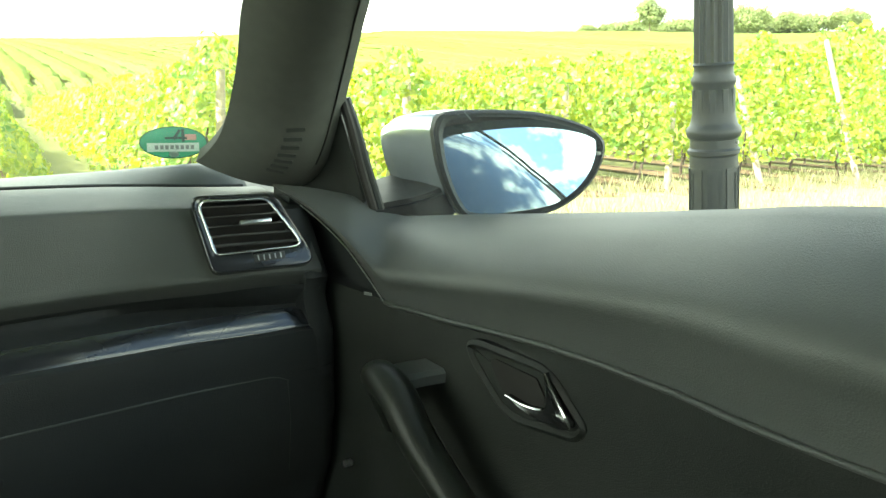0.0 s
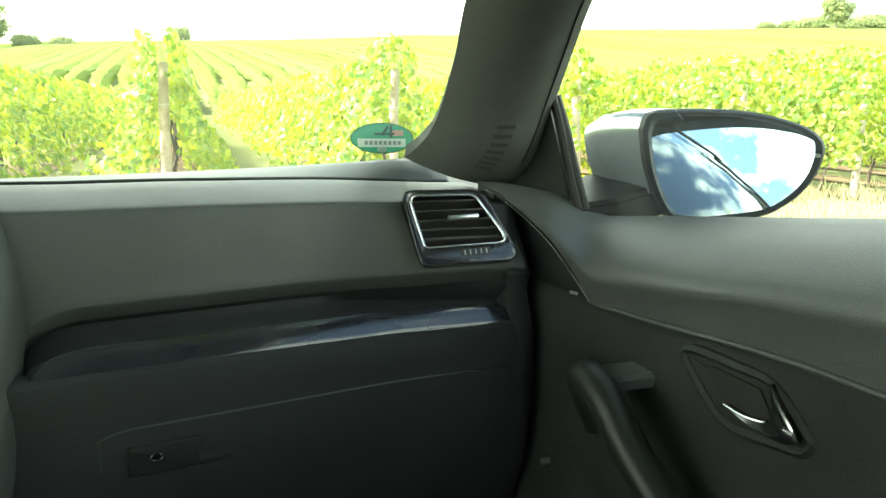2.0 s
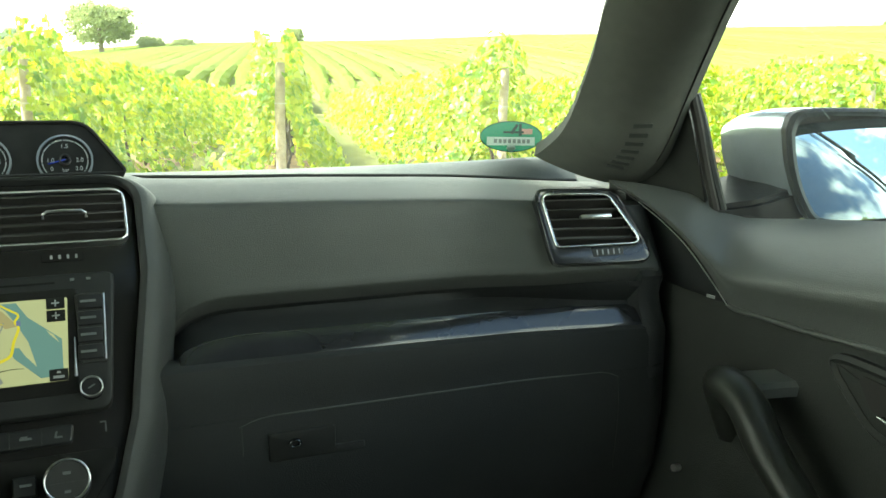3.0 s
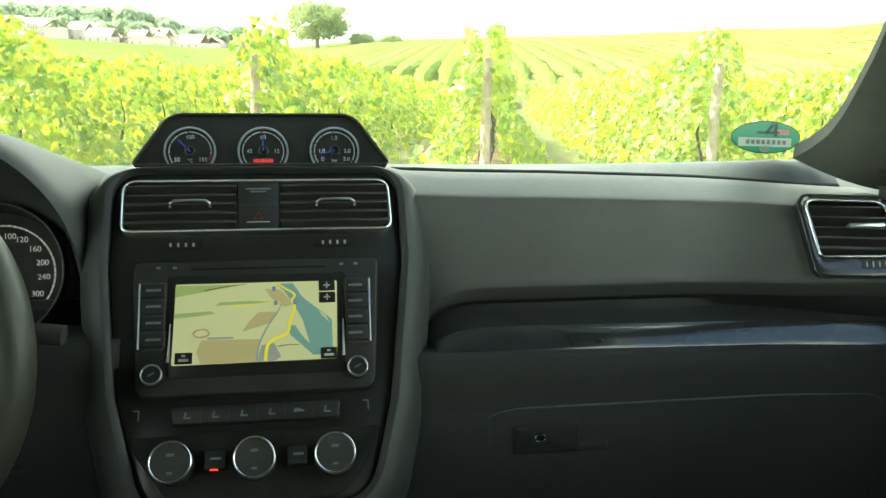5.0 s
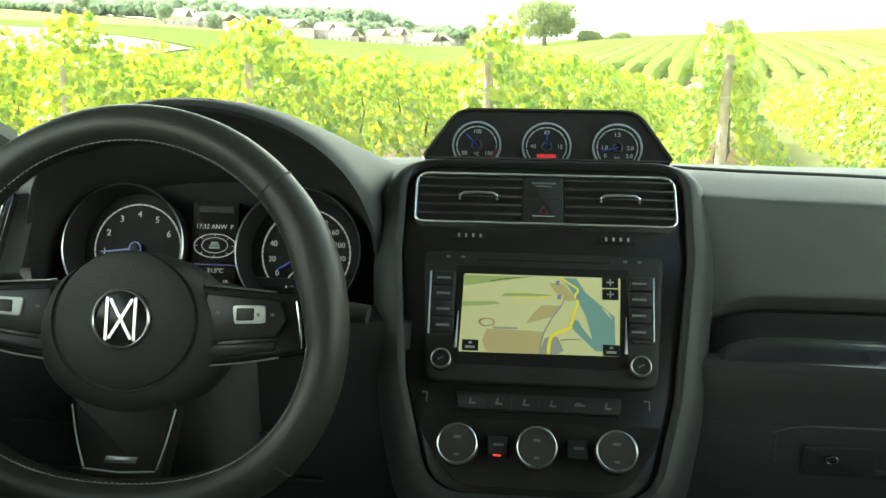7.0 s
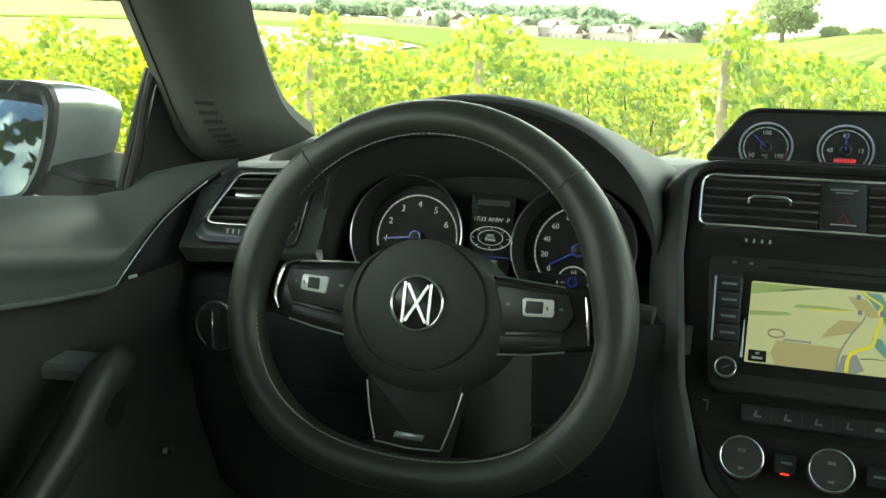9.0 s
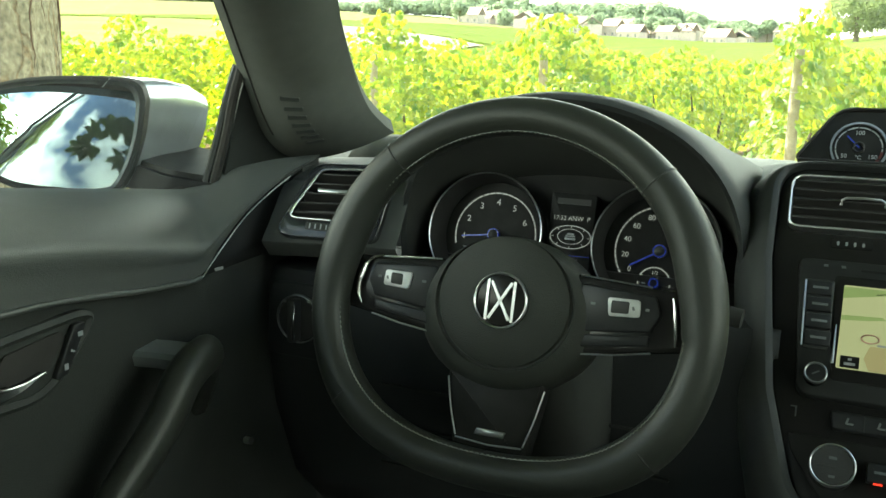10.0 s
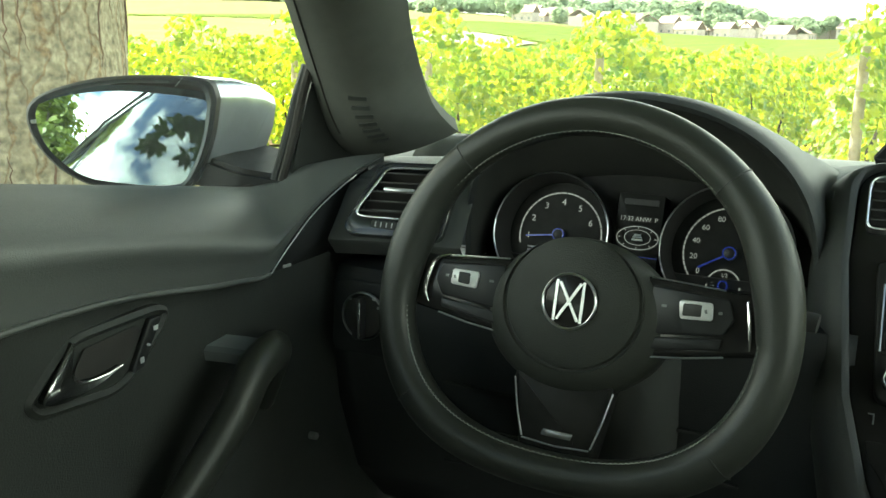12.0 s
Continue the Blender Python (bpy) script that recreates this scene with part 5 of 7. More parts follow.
        for mx, mw in ((0.0750, 0.004), (0.1185, 0.003)):
            part("pad_mark", bars([(s * mx, 0.0155, mw, 0.0022, 0)], -0.0028), GREEN_GREY, pad)
        arc = spline([(0.1370, 0.0270, -0.0050), (0.1392, 0.0180, -0.0040), (0.1408, 0.0080, -0.0035), (0.1420, -0.0020, -0.0035), (0.1425, -0.0100, -0.0045)], 16) if s > 0 else spline([(s * 0.118, 0.0345, -0.0050), (s * 0.1315, 0.0285, -0.0040), (s * 0.1370, 0.014, -0.0030), (s * 0.1385, 0.000, -0.0035), (s * 0.1345, -0.010, -0.0045)], 16)
        part("chrome_arc", tube(arc, [0.0008 + (0.0019 if s < 0 else 0.0008) * math.sin(math.pi * k / 15) for k in range(16)], 8), BRIGHT, sp, "chrome edge strip")
        part("chrome_lower_edge", tube([(s * 0.066, -0.0268, -0.0065), (s * 0.095, -0.0235, -0.0062), (s * 0.124, -0.0180, -0.0062)], 0.0008, 8), CHROME, sp)
        part("chrome_upper_edge", tube([(s * 0.062, 0.0372, -0.0062), (s * 0.095, 0.0352, -0.0060), (s * 0.120, 0.0335, -0.0062)], 0.0007, 8), CHROME, sp)
    low = part("lower_spoke", plate(rounded([(-0.033, -0.124), (0.031, -0.124), (0.043, -0.055), (-0.045, -0.055)], 0.005), -0.030, -0.0080, 0.004), DIAL, wheel, "black lower spoke")
    for s in (-1, 1):
        part("chrome_edge", tube(spline([(s * 0.043, -0.062, -0.007), (s * 0.037, -0.088, -0.006), (s * 0.030, -0.110, -0.006)], 8), 0.0008, 8), CHROME, low)
    part("chrome_edge", tube([(-0.030, -0.1115, -0.006), (0.0, -0.1135, -0.006), (0.029, -0.1115, -0.006)], 0.0008, 8), RIM_GREY, low)
    part("badge_plate", plate(rounded([(-0.014, -0.1065), (0.012, -0.1065), (0.014, -0.1010), (-0.012, -0.1010)], 0.001), -0.009, -0.0062, 0.0006), RIM_GREY, low, "small plain chrome badge")
    # column shroud and stalks
    secs = []
    for z, w, h, dy in ((-0.045, 0.050, 0.045, 0.0), (-0.070, 0.064, 0.075, -0.022), (-0.110, 0.074, 0.100, -0.045), (-0.170, 0.080, 0.110, -0.055)):
        secs.append([(w * math.copysign(abs(math.cos(t)) ** 0.6, math.cos(t)), -0.012 + dy + h * math.copysign(abs(math.sin(t)) ** 0.6, math.sin(t)), z) for t in [2 * math.pi * k / 32 for k in range(32)]])
    col = thing("steering_column", WHEEL, "dark plastic steering column shroud with stalks", "steering column")
    part("shroud", loft(secs, closed=True, caps=True), LINING, col)
    for s in (-1, 1):
        part("stalk", tube([(s * 0.06, 0.02, -0.075), (s * 0.12, 0.022, -0.062), (s * 0.165, 0.020, -0.055), (s * 0.186, 0.018, -0.053)], [0.005, 0.006, 0.007, 0.0065], 12, 1.4), BLACK, col)


build_wheel()


def build_light_switch():
    at = pose(-0.592, -0.047, 0.832, 86)
    t = thing("light_switch", at, "round black rotary light switch beside the steering wheel", "light switch")
    part("bezel", plate(rounded([(-0.045, -0.045), (0.035, -0.045), (0.035, 0.036), (-0.040, 0.036)], 0.014), -0.004, 0.004, 0.002), DASH_LOW, t)
    part("dial", tube([(0, 0, 0.003), (0, 0, 0.010), (0, 0, 0.012)], [0.0255, 0.0250, 0.0230], 36), BLACK, t)
    part("grip", block(-0.005, -0.023, 0.010, 0.005, 0.023, 0.026, 0.003), BLACK, t)
    part("grip_edge", block(0.0028, -0.020, 0.0245, 0.0052, 0.018, 0.0268, 0.0006, 1), BRIGHT, t)
    part("dial_ring", frame_plate(circle(0.0264, 40), circle(0.0250, 40), 0.008, 0.0118, 0.0004), RIM_GREY, t, "dull metal ring")
    part("marks", bars([(-0.016, 0.018, 0.004, 0.003, 0), (0.014, 0.021, 0.004, 0.003, 0), (0.020, 0.012, 0.004, 0.003, 0)], 0.0121), DIMWHITE, t)


build_light_switch()


def build_pedals():
    for x, w, nm in ((-0.285, 0.05, "accelerator_pedal"), (-0.385, 0.07, "brake_pedal")):
        p = thing(nm, pose(x, 0.10, 0.46, 60), "metal-faced foot pedal in the dark footwell", "pedal")
        part("pad", plate(box_outline(-w / 2, -0.04, w / 2, 0.04, 0.008), 0, 0.008, 0.002), CHROME, p)
        part("lever", tube([(0, 0, -0.002), (0, 0.06, -0.06), (0, 0.2, -0.12)], 0.010, 8), BLACK, p)
        for k in range(3):
            part("rubber_strip", bars([(0, -0.024 + 0.024 * k, w * 0.7, 0.010, 0)], 0.008, 0.002), RUBBER, p)


build_pedals()


# ---- doors ----
def build_door(s):
    who = "passenger" if s > 0 else "driver"
    door = thing("door_panel", pose(0, 0, 0), "dark grey moulded inner door panel with pull bar and chrome-edged release handle, " + who + "'s side", "car door", "door panels")
    n = 60
    crest = spline(CREST, n)
    lift = lambda y: (0.004 if s > 0 else 0.018) * smooth(-0.13, -0.36, y)
    seam = [Vector((p.x, p.y, p.z + lift(p.y))) for p in spline(SEAM, n)]
    secs, swell = [], []
    for i in range(n):
        c, k = crest[i], seam[i]
        # upper slope, a soft crease, then an upright band down to the seam
        up = smooth(12, 34, i)
        edge = Vector((k.x - 0.007 * up, k.y, k.z + 0.004 + (0.034 + 0.030 * smooth(-0.2, -0.6, k.y)) * up))
        mid = c.lerp(edge, 0.5) + Vector((-0.005, 0, 0.007)) * smooth(16, 48, i)
        low = edge.lerp(k, 0.55)
        swell.append([q - c.lerp(k, j / 16) for j, q in enumerate(spline([c, mid, edge, low, k], 17))])
    for i in range(n):
        c, k = crest[i], seam[i]
        w = min(1.0, i / 14)
        row = [side(s, (c.x + 0.055 * w + 0.004, c.y, c.z - 0.040)), side(s, (c.x + 0.022 * w + 0.003, c.y, c.z - 0.005)), side(s, c)]
        near = [(j, math.exp(-((j - i) / 6.0) ** 2)) for j in range(max(0, i - 12), min(n, i + 13))]
        total = sum(g for j, g in near)
        for q in range(1, 17):
            row.append(side(s, c.lerp(k, q / 16) + sum((swell[j][q] * (g / total) for j, g in near), Vector())))
        row.append(side(s, (k.x + 0.004, k.y, k.z - 0.0035)))
        row.append(side(s, (k.x + 0.014, k.y, k.z - 0.004)))
        secs.append(row)
    part("upper_pad", loft(secs), DOOR, door, "soft grey upper door pad")
    part("pad_piping", tube([side(s, (p.x - 0.0015, p.y, p.z - 0.001)) for p in seam[27:]], 0.0026, 10), DOOR, door, "rolled lower edge of the pad")
    # tweeter panel ahead of the seam
    tw = [(0.650, 0.045, 0.985), (0.651, -0.004, 0.972), (0.653, -0.041, 0.957), (0.656, -0.078, 0.938), (0.660, -0.114, 0.911), (0.663, -0.139, 0.8905)]
    secs = []
    for q in spline(tw, 16):
        secs.append([side(s, q)] + [side(s, (0.668 + 0.010 * t, q.y + 0.02 * t, q.z * (1 - t) + 0.884 * t)) for t in (0.12, 0.4, 0.7, 1.0)])
    thick(part("tweeter_cover", loft(secs), DASH_LOW, door, "black triangular tweeter cover"), 0.003)
    part("chrome_seam", tube([side(s, (p.x - 0.001, p.y, p.z - 0.003)) for p in spline(SEAM[1:6], 24)], 0.0007, 6), CHROME, door, "thin bright edge round the tweeter")
    part("speaker_badge", bars([(0, 0, 0.010, 0.0030, 0)], 0, 0.001), DIMWHITE, door, "small silver plain badge", at=Matrix.Translation(side(s, (0.648, -0.126, 0.899))) @ pose(0, 0, 0, 90, 0, -78 * s))
    # lower panel
    secs = []
    for i in range(n):
        k = seam[i]
        if i < 26:
            y, x0, z0 = k.y, 0.668, min(k.z - 0.004, 0.889)
        else:
            y, x0, z0 = k.y, k.x + 0.009, k.z - 0.004
        if i < 8:
            x0 += 0.008
        g = smooth(0.05, -0.75, y)
        a = smooth(-0.10, -0.30, y)
        rows = [(x0, z0), (x0 + 0.000, z0 - 0.012), (0.662 - 0.010 * g, 0.855), (0.664 - 0.012 * g, 0.80), (0.664 - 0.02 * g, 0.755), (0.662 - 0.007 * a - 0.03 * g, 0.735), (0.660 - 0.038 * a, 0.722), (0.658 - 0.048 * a, 0.700), (0.655 - 0.049 * a, 0.62), (0.655 - 0.03 * a, 0.48), (0.66, 0.40)]
        secs.append([side(s, (x, y, z)) for x, z in rows])
    low = part("lower_panel", loft(secs), DOOR_LOW, door, "dark hard plastic lower door panel")
    # outer skin
    secs = []
    for i in range(26, n, 2):
        c = crest[i]
        w = 1.0
        secs.append([side(s, (c.x + 0.050, c.y, c.z - 0.030)), side(s, (c.x + 0.065, c.y, c.z - 0.06)), side(s, (0.815, c.y, 0.86)), side(s, (0.835, c.y, 0.65)), side(s, (0.80, c.y, 0.32))])
    part("outer_skin", loft(secs), PAINT, door, "silver painted outer skin")
    strip = [side(s, (c.x + 0.030, c.y, c.z - 0.009)) for c in crest[18:]]
    part("window_seal", tube(strip, 0.006, 8), RUBBER, door, "black rubber window seal")
    low = [(0.760, -0.062, 0.956), (0.766, -0.12, 0.968), (0.768, -0.18, 0.978), (0.768, -0.28, 0.993), (0.766, -0.44, 1.018), (0.756, -0.7, 1.053), (0.742, -0.96, 1.082)]
    top = [(0.700, -0.035, 1.085), (0.672, -0.105, 1.152), (0.645, -0.168, 1.200), (0.605, -0.28, 1.275), (0.590, -0.44, 1.335), (0.580, -0.7, 1.352), (0.580, -0.96, 1.352)]
    # one evenly curved sheet between the sill and the roof
    secs = []
    for p, q in zip(spline(low, 60), spline(top, 60)):
        row = []
        for t in xr(0, 1, 17):
            y, up = p.y + (q.y - p.y) * t, (q.z - p.z) * t
            row.append(side(s, (0.768 - 0.055 * (y + 0.24) ** 2 - 0.406 * up - 0.47 * up * up, y, p.z + up)))
        secs.append(row)
    pane = part("window_pane", loft(secs), SIDE_GLASS, door, "clear closed side window")
    pane.visible_shadow = False
    # release handle in its recess
    m = Matrix((Vector((0, -1, 0, 0)), Vector((0, 0, 1, 0)), Vector((-s, 0, 0, 0)), Vector((CX + s * 0.6510, -0.340 if s > 0 else -0.351, 0.8605 + (0.0 if s > 0 else 0.0138), 1)))).transposed()
    out = rounded([(-0.090, 0.0305), (0.034, 0.0285), (0.078, -0.0120), (0.066, -0.0270), (-0.016, -0.0350)], [0.020, 0.048, 0.022, 0.020, 0.055], 10)
    inn = shrink(out, 0.008)
    rec = part("handle_surround", frame_plate(out, inn, -0.010, -0.0035, 0.0028), DOOR_LOW, door, "moulded handle surround", at=m)
    part("handle_plate", plate(inn, -0.012, -0.0045), DOOR_LOW, rec, "dark handle plate")
    # no hollow is cut: the bowl's shade is this plate's dark colour
    part("handle_bowl", plate(rounded([(-0.040, 0.0190), (0.020, 0.0150), (0.034, -0.0040), (0.018, -0.0100), (-0.020, -0.0080)], 0.006), -0.004, -0.0022), RUBBER, rec, "flat dark plate for the shaded finger recess")
    outer = spline([(0.0330, 0.0245, 0), (0.0480, 0.0080, 0), (0.0610, -0.0070, 0), (0.0610, -0.0150, 0), (0.0420, -0.0185, 0), (0.0150, -0.0165, 0), (-0.0080, -0.0095, 0)], 28)
    inside = spline([(0.0315, 0.0235, 0), (0.0365, 0.0080, 0), (0.0385, 0.0010, 0), (0.0360, -0.0050, 0), (0.0270, -0.0085, 0), (0.0100, -0.0095, 0), (-0.0085, -0.0072, 0)], 28)
    secs = []
    for k in range(28):
        p, q = outer[k], inside[k]
        h = 0.006 * math.sin(math.pi * min(1, (k + 2) / 30))
        secs.append([(p.x, p.y, -0.004), (p.x, p.y, 0.0005 + h * 0.5), (p.x * 0.6 + q.x * 0.4, p.y * 0.6 + q.y * 0.4, 0.002 + h), (q.x, q.y, 0.001 + h * 0.7), (q.x, q.y, -0.004)])
    part("release_lever", loft(secs), SATIN, rec, "satin metal release lever")
    part("lever_edge", tube([(p.x, p.y, 0.0018 + 0.003 * math.sin(math.pi * k / 13)) for k, p in enumerate(outer[:14])], [0.0006 + 0.0010 * math.sin(math.pi * (k + 1) / 15) for k in range(14)], 8), BRIGHT, rec, "chrome leading edge")
    part("lever_tongue", tube([(p.x, p.y + 0.0006, 0.0050) for p in inside[14:]], [0.0014 - 0.0006 * k / 13 for k in range(14)], 8), BRIGHT, rec, "chrome tongue")
    if s < 0:
        keys = part("lock_keys", plate(rounded([(-0.058, 0.0205), (-0.044, 0.0205), (-0.020, -0.020), (-0.034, -0.018)], 0.003), -0.004, 0.001, 0.001), GREYKEY, rec, "door lock switch")
        part("lock_marks", bars([(-0.049, 0.012, 0.005, 0.004, 0), (-0.040, 0.000, 0.004, 0.002, 30), (-0.032, -0.011, 0.004, 0.005, 0)], 0.0012), DIMWHITE, keys)
    # pull bar: up from the arm rest, over and down towards the seat
    path = spline([side(s, p) for p in ((0.668, -0.150, 0.760), (0.650, -0.157, 0.795), (0.628, -0.175, 0.825), (0.606, -0.206, 0.8415), (0.600, -0.240, 0.834), (0.600, -0.270, 0.803), (0.602, -0.322, 0.763), (0.606, -0.385, 0.715), (0.612, -0.430, 0.69))], 40)
    part("pull_bar", tube(path, [0.013 + 0.0035 * math.sin(math.pi * k / 39) for k in range(40)], 16, 1.15), LEATHER, door, "curved padded pull bar")
    bm = loft([[side(s, (x, y0, z)) for y0, z in ((-0.196 - t, 0.8455), (-0.198 - t, 0.8490), (-0.226 - t, 0.8470), (-0.230 - t, 0.8430), (-0.228 - t, 0.8330), (-0.198 - t, 0.8340))] for x, t in ((0.602, 0.0), (0.640, 0.004), (0.668, 0.010))], closed=True, caps=True)
    part("pull_bracket", bm, GREYPLATE, door, "flat satin bracket of the pull bar")
    # map pocket
    secs = [[side(s, p) for p in ((0.600, y, 0.715), (0.585, y, 0.708), (0.578, y, 0.69), (0.580, y, 0.60), (0.61, y, 0.50))] for y in xr(-0.45, -0.95, 10)]
    thick(part("arm_rest", loft(secs), DOOR_LOW, door, "dark arm rest and map pocket"), 0.006)
    part("screw_cap", tube([side(s, (0.630, -0.120, 0.715)), side(s, (0.622, -0.121, 0.716))], 0.004, 10), CHROME, door)


for s in (1, -1):
    build_door(s)


# ---- windscreen pillars ----
SCREEN_EDGE = [(0.582, 0.130, 1.014), (0.5815, 0.110, 1.022), (0.580, 0.085, 1.034), (0.578, 0.058, 1.050), (0.574, 0.028, 1.078), (0.557, -0.030, 1.132), (0.536, -0.085, 1.184), (0.505, -0.20, 1.262), (0.46, -0.38, 1.345)]
SIDE_EDGE = [(0.664, 0.080, 0.984), (0.678, 0.045, 0.990), (0.683, 0.014, 1.012), (0.682, -0.012, 1.045), (0.675, -0.043, 1.088), (0.648, -0.108, 1.146), (0.620, -0.168, 1.187), (0.575, -0.28, 1.26), (0.53, -0.44, 1.335)]


def build_pillar(s):
    who = "passenger" if s > 0 else "driver"
    pil = thing("pillar_trim", pose(0, 0, 0), "dark grey cloth-covered windscreen pillar with small vent slots, " + who + "'s side", "car pillar", "windscreen pillars")
    n = 40
    a, b = spline(SCREEN_EDGE, n), spline(SIDE_EDGE, n)
    secs = []
    for i in range(n):
        p, q = a[i], b[i]
        up = Vector((-0.25, -0.75, -0.15)).normalized()
        row = [side(s, (p.x + 0.02, p.y + 0.03, p.z + 0.012)), side(s, p)]
        for t in xr(0.12, 0.88, 9):
            m = p.lerp(q, t)
            h = (0.020 + 0.014 * smooth(0, 14, i)) * math.sin(math.pi * t) ** 0.8
            row.append(side(s, m + up * h))
        row += [side(s, q), side(s, (q.x + 0.012, q.y + 0.02, q.z + 0.006)), side(s, (q.x + 0.03, q.y + 0.06, q.z + 0.01))]
        secs.append(row)
    part("cover", loft([r[:11] for r in secs]), PILLAR, pil, "grey woven pillar cover")
    part("side_trim", loft([r[10:] for r in secs]), PILLAR, pil, "narrow strip along the door side")
    part("cover_seam", tube([Vector(r[10]) + Vector((0, -0.0003, 0)) for r in secs[11:]], 0.0011, 6), RUBBER, pil, "dark seam beside the door opening")
    # vent slots down the inner flank
    def flank(f, c):
        i, g = int(f), f - int(f)
        j, h = int(c), c - int(c)
        at = lambda m: Vector(secs[m][j]).lerp(Vector(secs[m][j + 1]), h)
        return at(i).lerp(at(i + 1), g)

    for k in range(7):
        f, c = 8.5 + 1.5 * k, 6.6
        eu, ev = (flank(f, c + 0.5) - flank(f, c - 0.5)).normalized(), (flank(f + 0.5, c) - flank(f - 0.5, c)).normalized()
        en = eu.cross(ev).normalized()
        if en.y > 0:
            en = -en
        ev = en.cross(eu)
        m = Matrix((eu.to_4d(), ev.to_4d(), en.to_4d(), (flank(f, c) + en * 0.0004).to_4d())).transposed()
        m[3] = (0, 0, 0, 1)
        part("vent_slot", plate(box_outline(-0.0100, -0.0026, 0.0100, 0.0026, 0.001), -0.002, 0.0003), FLANK, pil, at=m)
    # triangle behind the mirror and the rubber edge of the window opening
    tri = [(0.671, -0.032, 1.096), (0.676, 0.030, 1.04), (0.680, 0.060, 0.980), (0.704, -0.042, 0.968), (0.693, -0.040, 1.010), (0.681, -0.038, 1.055)]
    bm = bmesh.new()
    f0 = [bm.verts.new(side(s, p)) for p in tri]
    f1 = [bm.verts.new(side(s, (p[0] + 0.02, p[1] + 0.015, p[2]))) for p in tri]
    bm.faces.new(f0)
    bm.faces.new(f1)
    for i in range(6):
        j = (i + 1) % 6
        bm.faces.new((f0[i], f0[j], f1[j], f1[i]))
    part("mirror_triangle", bm, DOOR_LOW, pil, "dark triangular cover behind the mirror", smooth=False)
    part("window_rubber", tube(spline([side(s, p) for p in ((0.673, -0.041, 1.094), (0.684, -0.043, 1.060), (0.697, -0.044, 1.015), (0.712, -0.048, 0.966))], 12), 0.0050, 8), RUBBER, pil, "black rubber window seal")
    part("door_frame_edge", tube(spline([side(s, p) for p in ((0.679, -0.040, 1.094), (0.691, -0.043, 1.060), (0.705, -0.045, 1.015), (0.722, -0.050, 0.962))], 12), 0.0050, 8), HOOD, pil, "dark front edge of the door's window frame")
    return pil


for s in (1, -1):
    build_pillar(s)


# ---- windscreen and sticker ----
def screen_point(xs, t):
    """t 0 at the dashboard, 1 at the roof."""
    y0, z0 = cowl_edge(xs)
    w = xs / 0.60
    return Vector((CX + xs * (1 - 0.22 * t), y0 + (-0.44 + 0.05 * w * w - y0) * t, z0 + (1.350 - 0.015 * w * w - z0) * t + 0.035 * math.sin(math.pi * t)))


def sheet(outline, z):
    """A printed film, one face thick."""
    bm = bmesh.new()
    bm.faces.new([bm.verts.new((x, y, z)) for x, y in outline])
    return bm


def build_screen():
    secs = [[screen_point(xs, t) for xs in xr(-0.66, 0.66, 31)] for t in xr(0.0, 1.0, 15)]
    g = part("windscreen", loft(secs), GLASS)
    g.visible_shadow = False
    tagged(g, "clear laminated windscreen", "window", kind="structure")
    st = thing("windscreen_sticker", look((0.593, 0.194, 1.0315), (0.25, -0.78, 1.14)) @ pose(0, 0, 0, 0, 180, 0), "oval green environmental badge stuck inside the windscreen corner", "sticker")
    # green film round a pale field
    bm = bmesh.new()
    edge, hole = [], []
    for k in range(64):
        dx, dy = math.cos(2 * math.pi * k / 64), 0.4 * math.sin(2 * math.pi * k / 64)
        r = min(0.0300 / max(abs(dx), 1e-6), 0.0048 / max(abs(dy), 1e-6))
        hole.append(bm.verts.new((dx * r - 0.0005, dy * r - 0.0058, 0)))
        edge.append(bm.verts.new((0.0400 * dx, 0.0195 * dy / 0.4, 0)))
    for k in range(64):
        bm.faces.new((edge[k], edge[(k + 1) % 64], hole[(k + 1) % 64], hole[k]))
    part("disc", bm, GREEN, st, "translucent green disc")
    part("rim_line", frame_plate(circle(0.0400, 48, 0, 0, 0.0195), circle(0.0388, 48, 0, 0, 0.0184), 0.0002, 0.0006), STICKER_INK, st)
    part("figure_bars", bars([(0.004, 0.0095, 0.0036, 0.0140, -34), (0.0115, 0.0085, 0.0036, 0.0155, 0), (0.003, 0.0055, 0.026, 0.0028, 0)], 0.0003, 0.0004), STICKER_INK, st, "dark figure")
    part("plate_field", sheet(box_outline(-0.0312, -0.0112, 0.0302, -0.0004), 0.0004), STICKER_WHITE, st, "pale field with blurred print")
    part("blurred_print", bars([(-0.020 + 0.006 * k, -0.0058, 0.0040, 0.0050, 0) for k in range(8)], 0.0006, 0.0003), GREEN_GREY, st)
    part("red_mark", plate(box_outline(0.0135, 0.0030, 0.0270, 0.0100, 0.001), 0.0003, 0.0006), STICKER_RED, st)
    part("lower_seal", plate(circle(0.0060, 20, 0, -0.0142, 0.0040), 0.0003, 0.0006), STICKER_WHITE, st)


build_screen()


